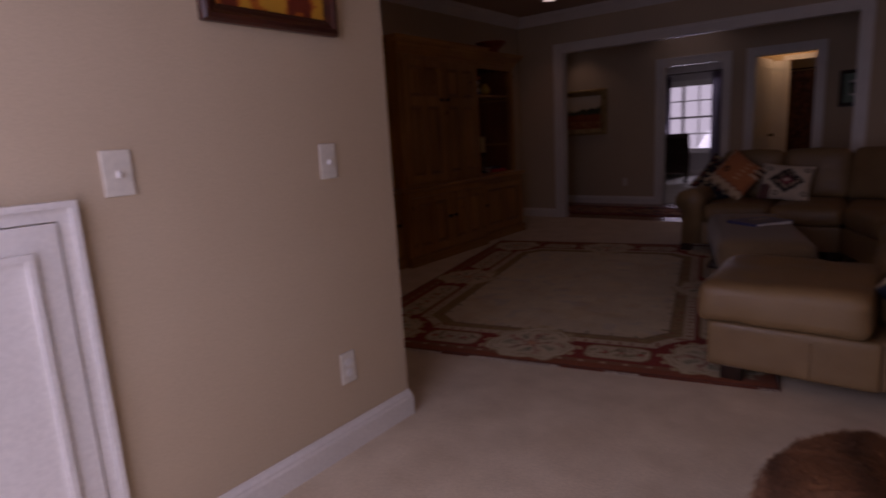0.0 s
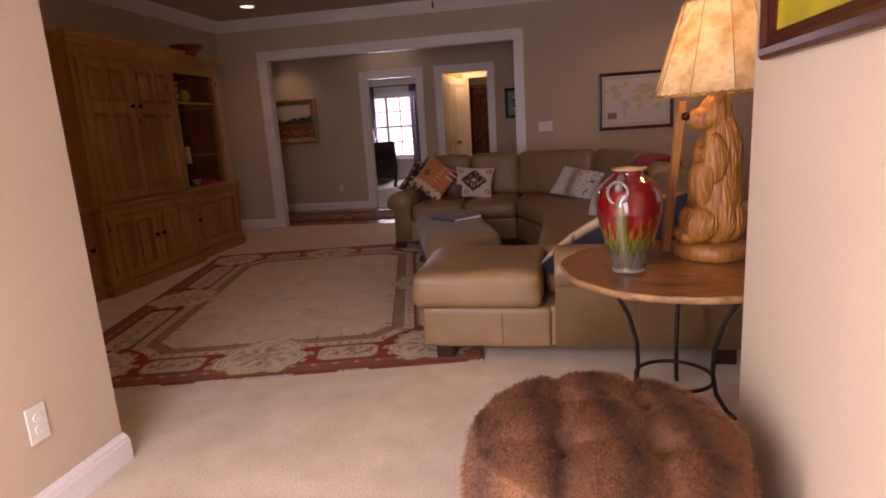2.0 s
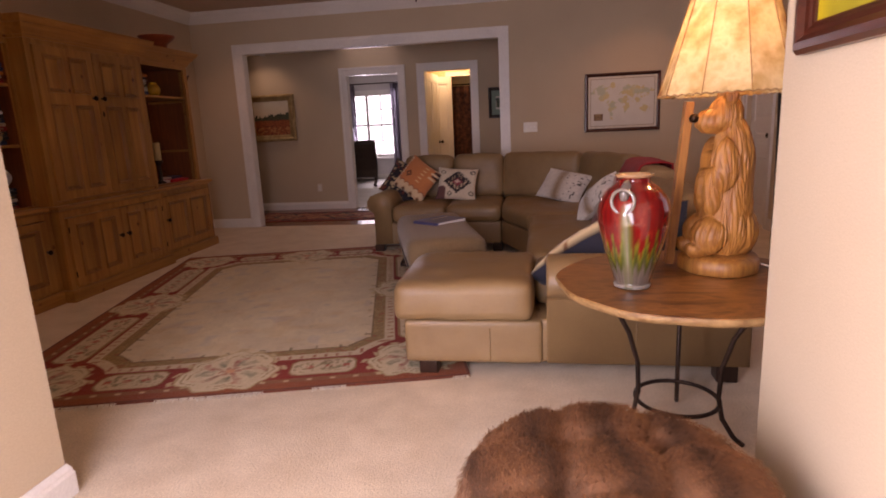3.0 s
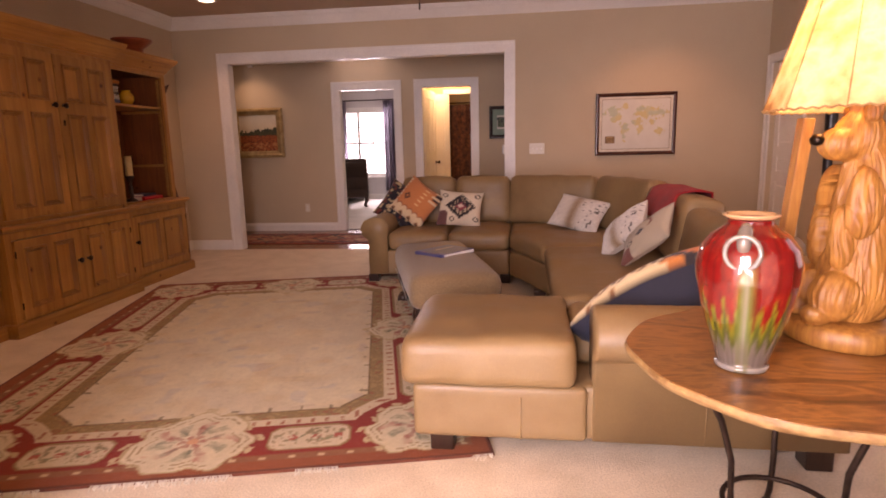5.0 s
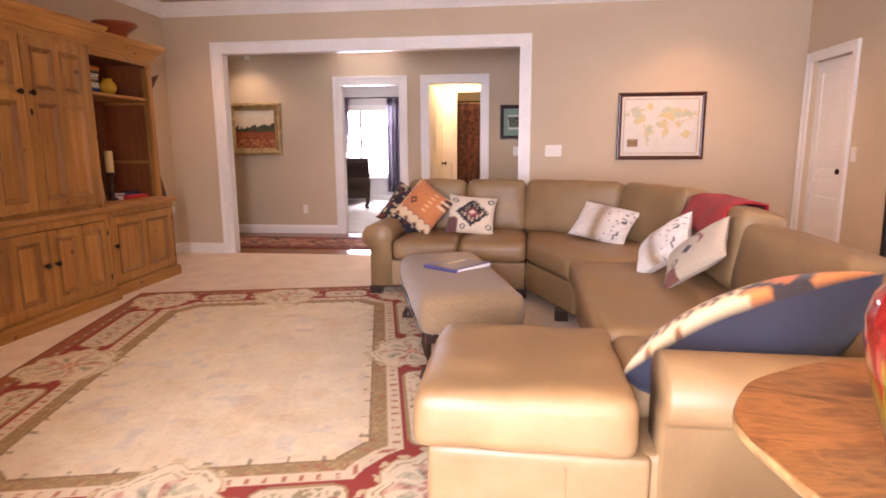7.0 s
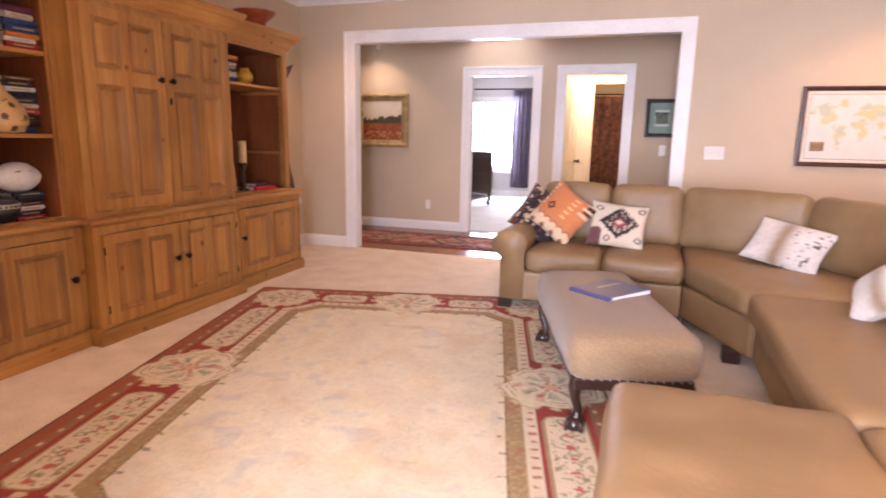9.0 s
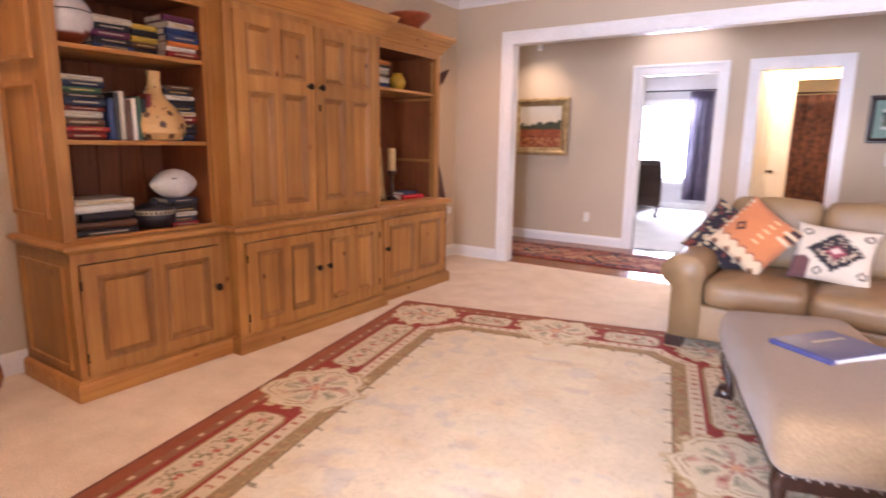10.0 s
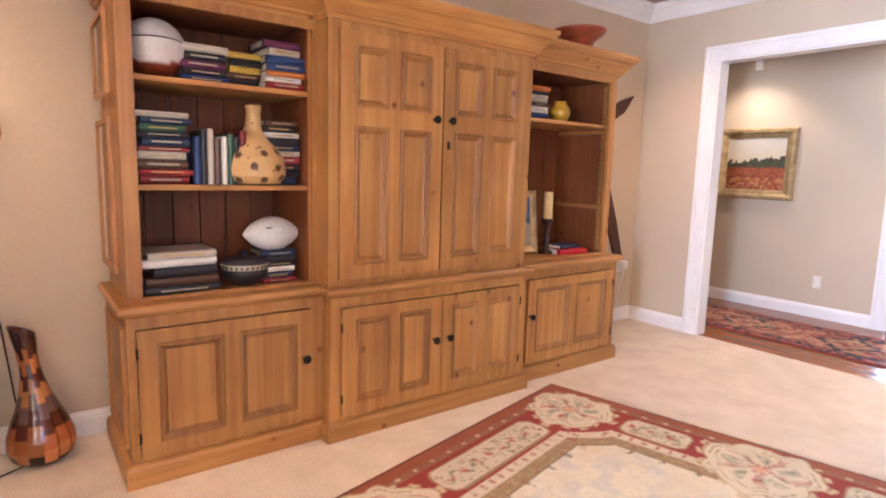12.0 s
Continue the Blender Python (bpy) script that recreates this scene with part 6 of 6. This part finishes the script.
part("seam", tube(nb(), [(0.1195 * math.cos(k * math.pi / 24) * 0.995, 0.1195 * math.sin(k * math.pi / 24) * 0.995, 0.012 * math.cos(k * math.pi / 24) + 0.018) for k in range(48)], 0.0022, 5, True), BLACK, ball)

foot = thing("football", XF - 0.12, 4.39, zf + 0.075, label="white signed souvenir football on stacked books", category="ball")
bm = lathe(nb(), [(0.004, -0.135)] + [(0.078 * (1 - (k / 10) ** 2) ** 0.8 + 0.002, k * 0.0134) for k in range(-9, 10)] + [(0.004, 0.135)], 28)
bmesh.ops.transform(bm, matrix=pose(0, 0, 0, 90, 0, 0), verts=bm.verts)
part("skin", bm, plain("white_leather", lin(220, 216, 212), 0.4), foot, smooth=True)
for k in range(6):
    part("lace", box(nb(), 0.02, 0.04, -0.04 + k * 0.016 - 0.002, -0.04 + k * 0.016 + 0.002, 0.066, 0.072, 0.001, 1), WHITE, foot)
part("signature_bar", box(nb(), 0.066, 0.07, -0.05, 0.03, 0.03, 0.036), BLACK, foot, "dark scrawl")

pot = thing("lidded_pot", XF - 0.10, 4.255, S1, label="dark blue lidded pot with a white patterned band", category="pot")
part("body", lathe(nb(), [(0.045, 0.0), (0.075, 0.012), (0.1, 0.045), (0.105, 0.075), (0.1, 0.078)], 36), COVERS[0], pot, smooth=True)
part("lid", lathe(nb(), [(0.104, 0.098), (0.085, 0.115), (0.04, 0.128), (0.018, 0.132), (0.02, 0.145), (0.012, 0.155), (0.002, 0.156)], 36), COVERS[0], pot, "dark lid", True)
part("band", lathe(nb(), [(0.1055, 0.075), (0.1075, 0.078), (0.1075, 0.095), (0.1045, 0.099)], 36, cap=False), BAR, pot, "white beaded band", True)
for k in range(30):
    a = 2 * math.pi * k / 30
    part("bead", box(nb(), -0.003, 0.003, -0.0045, 0.0045, -0.006, 0.006, m=pose(0.1078 * math.cos(a), 0.1078 * math.sin(a), 0.0865, 0, 0, math.degrees(a))), COVERS[0], pot)
part("handle", tube(nb(), [(0.03 * math.cos(k * math.pi / 8), 0.1 + 0.01 * math.sin(k), 0.11 + 0.03 * math.sin(k * math.pi / 8)) for k in range(9)], 0.003, 6), STEEL, pot, smooth=True)

gd = thing("spotted_gourd", XF - 0.1, 4.305, S2, label="cream gourd bottle with dark brown spots", category="gourd")
GP = [(0.07, 0.0), (0.115, 0.006), (0.138, 0.04), (0.141, 0.078), (0.13, 0.122), (0.1, 0.164), (0.066, 0.2), (0.045, 0.235), (0.034, 0.275), (0.031, 0.315), (0.035, 0.345), (0.033, 0.349), (0.026, 0.32)]
gf = []
for (r0, h0), (r1, h1) in zip(GP, GP[1:]):
    gf += [(r0 + (r1 - r0) * k / 12, h0 + (h1 - h0) * k / 12) for k in range(12)]
sk = part("body", lathe(nb(), gf + [GP[-1]], 200), GOURDSKIN, gd, smooth=True)
co = np.array([v.co for v in sk.data.vertices])
col = np.tile(lin(206, 168, 110), (len(co), 1))
marks = [(2 * math.pi * (k + 0.5 * (row % 2)) / 8 + br.uniform(-0.12, 0.12), h + br.uniform(-0.012, 0.012), 0.0165) for row, h in enumerate((0.03, 0.085, 0.135)) for k in range(8)]
marks += [(br.uniform(0, 6.28), br.uniform(0.02, 0.18), 0.005) for k in range(46)] + [(br.uniform(0, 6.28), br.uniform(0.19, 0.31), 0.0045) for k in range(13)]
for a, h, s in marks:
    rr = np.interp(h, [p[1] for p in GP[:-2]], [p[0] for p in GP[:-2]])
    dq = np.linalg.norm(co - np.array((rr * math.cos(a), rr * math.sin(a), h)), axis=1)
    col = paint(col, (dq < s, lin(56, 32, 22)))
    if s > 0.01:
        col = paint(col, ((dq < s * 0.72) & (dq > s * 0.42), lin(120, 84, 54)))
pattern(sk.data, col)

jug = thing("yellow_pot", XF - 0.1, 6.311, S3, label="small mustard yellow ceramic pot", category="pot")
part("body", lathe(nb(), [(0.035, 0.0), (0.045, 0.004), (0.066, 0.04), (0.068, 0.065), (0.055, 0.095), (0.038, 0.108), (0.037, 0.118), (0.042, 0.126), (0.038, 0.126), (0.034, 0.112), (0.03, 0.1)], 32), plain("mustard_glaze", lin(196, 150, 40), 0.2), jug, smooth=True)
part("handle", tube(nb(), [(0.0, 0.04, 0.115), (0, 0.062, 0.112), (0, 0.07, 0.09), (0, 0.06, 0.07)], 0.005, 8), plain("mustard_glaze", lin(196, 150, 40), 0.2), jug, smooth=True)
can = thing("candle_holder", XF - 0.15, 6.3, S1, label="cream pillar candle on a dark turned holder", category="candle")
part("holder", lathe(nb(), [(0.05, 0), (0.05, 0.01), (0.016, 0.03), (0.02, 0.12), (0.012, 0.17), (0.04, 0.23), (0.04, 0.236)], 24), DARKWOOD, can, smooth=True)
part("candle", lathe(nb(), [(0.031, 0.236), (0.032, 0.24), (0.032, 0.41), (0.028, 0.416), (0.006, 0.408)], 24), CANDLE, can, "cream wax pillar", True)
part("wick", tube(nb(), [(0, 0, 0.407), (0.002, 0, 0.424)], 0.0012, 5), BLACK, can)


def photo(U, V):
    return paint(np.tile(lin(90, 110, 160), (len(U), 1)), (V < 0.45, lin(180, 170, 140)), ((V > 0.5) & (V < 0.56), lin(70, 90, 60)))


fr = framed("standing_photo_frame", 0.23, 0.42, pose(XF - 0.24, 6.132, S1 + 0.212, -9, 0, 72), photo, PRINT, GOLD, 0.045, 0.03, "grey gilt photo frame leaning in the shelf")
bowl = thing("wooden_bowl", -3.27, 6.38, UT + 0.131, label="red-brown turned wooden bowl on top of the cabinet", category="bowl")
part("body", lathe(nb(), [(0.08, 0.0), (0.085, 0.01), (0.09, 0.06), (0.14, 0.1), (0.168, 0.125), (0.172, 0.137), (0.164, 0.137), (0.13, 0.11), (0.07, 0.075), (0.01, 0.07)], 40), wood("red_wood", lin(120, 52, 30), lin(176, 86, 52), 0, 0.3, 5, False), bowl, smooth=True)

# patchwork floor vase
pv = thing("floor_vase", -3.585, 3.462, 0.0, label="tall patchwork wood floor vase with a slanted mouth", category="vase")
PP = [(0.07, 0.0), (0.1, 0.004), (0.128, 0.03), (0.142, 0.08), (0.138, 0.13), (0.115, 0.2), (0.086, 0.27), (0.062, 0.34), (0.047, 0.41), (0.04, 0.48), (0.042, 0.53), (0.05, 0.58), (0.054, 0.62)]
pf = []
for (r0, h0), (r1, h1) in zip(PP, PP[1:]):
    pf += [(r0 + (r1 - r0) * k / 6, h0 + (h1 - h0) * k / 6) for k in range(6)]
pf += [PP[-1], (0.048, 0.615), (0.036, 0.54)]
bm = lathe(nb(), pf, 96, lean=lambda h: (0.0, -0.05 * (h / 0.62) ** 2), cap=True)
for v in bm.verts:
    if v.co.z > 0.5:
        v.co.z += (v.co.z - 0.5) * 0.35 * v.co.y / 0.05 * -0.5
bmesh.ops.scale(bm, vec=(0.89, 0.89, 0.89), verts=bm.verts)
sk = part("body", bm, PATCHWOOD, pv, smooth=True)
co = np.array([v.co for v in sk.data.vertices])
th = np.arctan2(co[:, 1] + 0.05 * (co[:, 2] / 0.62) ** 2, co[:, 0])
cell = np.floor((th + np.pi) / (2 * np.pi) * 14).astype(int)
row = np.floor(co[:, 2] / 0.062 + 0.45 * (cell % 2) + 0.2 * (cell % 3)).astype(int)
BANDS = [(64, 34, 28), (184, 116, 64), (168, 98, 54), (92, 46, 34), (112, 84, 76), (186, 124, 70), (84, 40, 30), (176, 110, 60), (70, 36, 30), (58, 34, 32), (64, 40, 38), (74, 44, 40)]
col = np.array([lin(*(c * (0.8 + 0.07 * ((k * 5) % 6)) for c in BANDS[min(max(int(r), 0), 11)])) for r, k in zip(row, cell)])
edge = ((th + np.pi) / (2 * np.pi) * 14) % 1
col = paint(col, ((edge < 0.06) * 0.6, lin(50, 26, 20)))
pattern(sk.data, col)

part("foot", lathe(nb(), [(0.05, 0.0), (0.064, 0.0), (0.066, 0.004), (0.06, 0.006), (0.05, 0.006)], 40), DARKWOOD, pv, "dark turned foot", True)

# snowshoe sconce with its cord
sc = thing("wall_sconce", WEST + 0.001, 3.32, 1.149, label="lit snowshoe-shaped wall sconce with a yellow shade", category="wall lamp")
loop = [(0.03, 0.075 * math.sin(t) * (1 - 0.45 * max(0, -math.cos(t)) ** 1.0) , 0.215 + 0.15 * math.cos(t)) for t in [k * 2 * math.pi / 40 for k in range(40)]]
part("hoop", tube(nb(), loop, 0.007, 8, True), CARVED, sc, "bent wood hoop", True)
part("tail", box(nb(), 0.02, 0.036, -0.011, 0.011, -0.02, 0.12, 0.003), CARVED, sc)
bm = nb()
for k in range(-5, 6):
    tube(bm, [(0.03, -0.055, 0.205 + k * 0.018), (0.03, 0.055, 0.215 + k * 0.02)], 0.0016, 4)
    tube(bm, [(0.031, k * 0.01, 0.11), (0.031, k * 0.01 + 0.01, 0.32)], 0.0016, 4)
tagged(part("lacing", bm, IRON, sc, "dark rawhide lacing"), kind="stuff")
bm = nb()
rings = []
for r, z in ((0.062, 0.255), (0.055, 0.355)):
    rings.append([bm.verts.new((0.035 + (r + 0.004 * (k % 2)) * math.sin(math.pi * k / 20) * 0.8, -r * 1.3 * math.cos(math.pi * k / 20), z)) for k in range(21)])
for k in range(20):
    bm.faces.new([rings[0][k], rings[0][k + 1], rings[1][k + 1], rings[1][k]])
part("shade", bm, RAWHIDE, sc, "pleated yellow half shade")
part("cord", tube(nb(), [(0.03, -0.005, -0.01), (0.015, -0.01, -0.2), (0.012, 0.0, -0.33), (0.012, 0.03, -0.6), (0.02, 0.06, -0.92), (0.06, 0.09, -1.06), (0.2, 0.08, -1.143), (0.3, -0.1, -1.144), (0.32, -0.3, -1.144)], 0.0035, 6), IRON, sc, "brown twisted cord", True)
part("cord_switch", box(nb(), 0.004, 0.026, -0.014, 0.014, -0.36, -0.31, 0.006, 2), BLACK, sc)

# television edge and bin at the west wall
tv = thing("television", -3.5, 2.92, 0.0, 14, label="flat black television on a low dark stand", category="television")
part("stand", box(nb(), -0.25, 0.2, -0.35, 0.22, 0.0, 0.2, 0.01), BLACK, tv)
part("neck", box(nb(), -0.05, 0.05, -0.1, 0.1, 0.2, 0.32, 0.005), BLACK, tv)
part("screen", box(nb(), -0.03, 0.03, -0.5, 0.38, 0.0, 0.56, 0.008, m=pose(0, 0, 0.33, 0, -9, 0)), BLACK, tv, "glossy black screen")
sub = thing("speaker_box", -3.15, 3.05, 0, 20, label="small black floor speaker with a rounded lid", category="speaker")
part("cabinet", box(nb(), -0.12, 0.12, -0.13, 0.09, 0.0, 0.29, 0.006), BLACK, sub)
part("lid", soft_box(nb(), -0.13, 0.13, -0.14, 0.1, 0.29, 0.32, 0.014, 0.004, 0.0), BLACK, sub, smooth=True)

# tall torch-shaped stand behind the sofa
to = thing("torch_stand", 2.2, 5.45, 0, label="tall dark tapered torch-shaped stand with a red dome", category="floor lamp")
part("base", lathe(nb(), [(0.13, 0.0), (0.13, 0.015), (0.03, 0.04)], 32), BLACK, to, smooth=True)
part("shaft", lathe(nb(), [(0.016, 0.03), (0.02, 0.6), (0.031, 1.1), (0.041, 1.4), (0.046, 1.5)], 24), BLACK, to, smooth=True)
part("collar", lathe(nb(), [(0.046, 1.49), (0.064, 1.5), (0.066, 1.52), (0.05, 1.53)], 24), BLACK, to, smooth=True)
part("dome", lathe(nb(), [(0.056, 1.525), (0.056, 1.56), (0.04, 1.59), (0.014, 1.605), (0.01, 1.62), (0.002, 1.623)], 24), plain("red_lacquer", lin(120, 34, 26), 0.4), to, "red dome", True)
part("band", lathe(nb(), [(0.041, 1.32), (0.046, 1.325), (0.046, 1.335), (0.041, 1.34)], 24, cap=False), IRON, to, smooth=True)
part("hook", tube(nb(), [(0.04, 0, 1.33), (0.08, 0, 1.325), (0.1, 0, 1.35), (0.09, 0, 1.37)], 0.005, 6), IRON, to, smooth=True)

# ---- hall, bedroom and bath things ----
def runner_colors(X, Y):
    w, h = 4.6, 0.8
    d = np.minimum(np.minimum(X, w - X), np.minimum(Y, h - Y))
    n, n2 = speckle(X, Y, 81, 0.02), speckle(X, Y, 82, 0.06)
    out = np.tile(lin(140, 66, 52), (len(X), 1))
    cell = np.abs(((X * 2.6) % 2) - 1) + np.abs(Y - 0.4) * 2.4
    out = paint(out, (n2 > 0.6, lin(186, 120, 92)), (cell < 0.62, lin(36, 36, 52)), (cell < 0.45, lin(176, 120, 90)), (cell < 0.25, lin(130, 50, 44)), ((n > 0.66), lin(196, 160, 124)))
    out = paint(out, (d < 0.15, lin(44, 40, 54)), ((d < 0.14) & (d > 0.03) & (n > 0.5), lin(176, 96, 76)), (d < 0.025, lin(120, 46, 38)))
    return out


hr = thing("hall_runner", -1.9, 8.56, 0.001, label="red and navy patterned wool hall runner", category="rug")
ob = new("woven_field", sheet("woven_field", 4.6, 0.8, 0.016, runner_colors, PILE, 0.009))
ob.parent = hr

sb = thing("sleigh_bed", -3.72, 12.6, 0, label="dark wood sleigh bed with a curved footboard", category="bed")
part("footboard", tube(nb(), [(-0.9, 0, 0.92), (0.95, 0, 0.92)], 0.05, 14), DARKWOOD, sb, smooth=True)
bm = nb()
prof = [(0.0, 0.2), (0.03, 0.35), (0.02, 0.6), (-0.02, 0.8), (-0.03, 0.93), (0.02, 0.95), (0.05, 0.8), (0.08, 0.55), (0.08, 0.3), (0.05, 0.18)]
rings = [[bm.verts.new((x, y, z)) for y, z in prof] for x in (-0.95, 0.97)]
for j in range(len(prof)):
    k = (j + 1) % len(prof)
    bm.faces.new([rings[0][j], rings[0][k], rings[1][k], rings[1][j]])
bm.faces.new(rings[0]), bm.faces.new(rings[1])
part("end_board", bm, DARKWOOD, sb)
part("side_rail", box(nb(), 0.5, 0.56, 0.05, 1.7, 0.22, 0.44, 0.01), DARKWOOD, sb)
part("mattress", soft_box(nb(), -0.88, 0.48, 0.1, 1.8, 0.3, 0.62, 0.06, 0.02), NAVY, sb, "dark bedspread", True)
for y in (0.03,):
    part("foot", tube(nb(), [(0.92, y, 0.22), (0.93, y + 0.02, 0.12), (0.9, y, 0.04), (0.94, y, 0.0)], 0.035, 10), DARKWOOD, sb, smooth=True)


def drape(name, w, h, folds, deep, material, m, label, cat="curtain", n=90, rod=None):
    root = thing(name, m=m, label=label, category=cat)
    bm = nb()
    rows = []
    for i in range(13):
        z = h * i / 12
        rows.append([bm.verts.new((w * k / n, deep * math.sin(2 * math.pi * folds * k / n + 0.4 * math.sin(z * 2)) * (0.7 + 0.3 * math.sin(k * 0.9)), z)) for k in range(n + 1)])
    for a, b in zip(rows, rows[1:]):
        for k in range(n):
            bm.faces.new([a[k], a[k + 1], b[k + 1], b[k]])
    ob = part("cloth", bm, material, root, smooth=True)
    ob.modifiers.new("thick", "SOLIDIFY").thickness = 0.004
    return root


drape("window_curtain", 0.42, 2.02, 5, 0.035, CURTAIN, pose(-2.755, 14.34, 0.19), "mauve patterned curtain gathered beside the window")
drape("window_curtain", 0.4, 2.02, 5, 0.035, CURTAIN, pose(-4.01, 14.34, 0.19), "mauve patterned curtain gathered beside the window")
rod = thing("curtain_rod", -3.36, 14.36, 2.23, label="dark metal curtain rod above the bedroom window", category="curtain rod")
part("pole", tube(nb(), [(-1.2, 0, 0), (1.2, 0, 0)], 0.013, 10), BRONZE, rod, smooth=True)
for x in (-1.1, 1.1):
    part("bracket", tube(nb(), [(x, 0, 0), (x, 0.14, 0)], 0.008, 8), BRONZE, rod)
dr = drape("shower_curtain", 1.3, 1.85, 9, 0.03, SHOWER, pose(-1.0, 11.5, 0.02), "brown patterned shower curtain drawn closed", n=120)
part("rod", tube(nb(), [(-0.1, 0, 1.875), (2.1, 0, 1.875)], 0.012, 8), BRONZE, dr, "dark shower rod")

# plain bright sky beyond the bedroom window
bm = nb()
bm.faces.new([bm.verts.new(p) for p in ((-14, 24, -3), (8, 24, -3), (8, 24, 11), (-14, 24, 11))])
solid("backdrop", bm, glow("bright_sky", (0.93, 0.97, 1.0), 14.0), label="bright hazy sky outside", category="sky", kind="structure")

# hall floor planks
n = 0
pr = random.Random(5)
meshes = [mesh_of("plank", box(nb(), 0, l, 0, 0.0815, -0.012, 0, 0.0012, 1), HALLWOOD) for l in (0.9, 1.15, 1.4)]
solid("subfloor", box(nb(), -5.6, 2.5, FAR + 0.02, HALL + 0.02, -0.1, -0.013), DARKWOOD, label="dark boards under the hall floor", category="floor", kind="structure")
for row in range(20):
    x = -5.5 - pr.random() * 0.8
    while x < 2.3:
        k = pr.randrange(3)
        if x + (0.9, 1.15, 1.4)[k] > -5.55:
            o = new("plank", meshes[k])
            o.parent = floor_hall
            o.matrix_local = pose(x + 1, FAR + 0.024 + row * 0.0825 - 8.6, 0)
        x += (0.9, 1.15, 1.4)[k] + 0.001

# crossed dark boards on the wall beside the cabinet
orn = thing("wall_ornament", WEST + 0.002, 7.26, 1.38, label="crossed dark wooden blades hung on the wall behind the cabinet", category="ornament")
for outline in ([(6.75, 1.46), (7.30, 1.72), (7.443, 1.796), (7.558, 1.941), (7.40, 1.888), (6.75, 1.60)], [(6.95, 1.62), (7.30, 1.22), (7.437, 0.894), (7.542, 0.596), (7.45, 0.59), (7.2, 1.12), (6.85, 1.56)]):
    bm = nb()
    lo = [bm.verts.new((0.0, y - 7.2, z - 1.4)) for y, z in outline]
    hi = [bm.verts.new((0.022, y - 7.2, z - 1.4)) for y, z in outline]
    n = len(outline)
    bm.faces.new(lo), bm.faces.new(hi)
    for i in range(n):
        bm.faces.new([lo[i], lo[(i + 1) % n], hi[(i + 1) % n], hi[i]])
    part("blade", bm, MAHOGANY, orn)
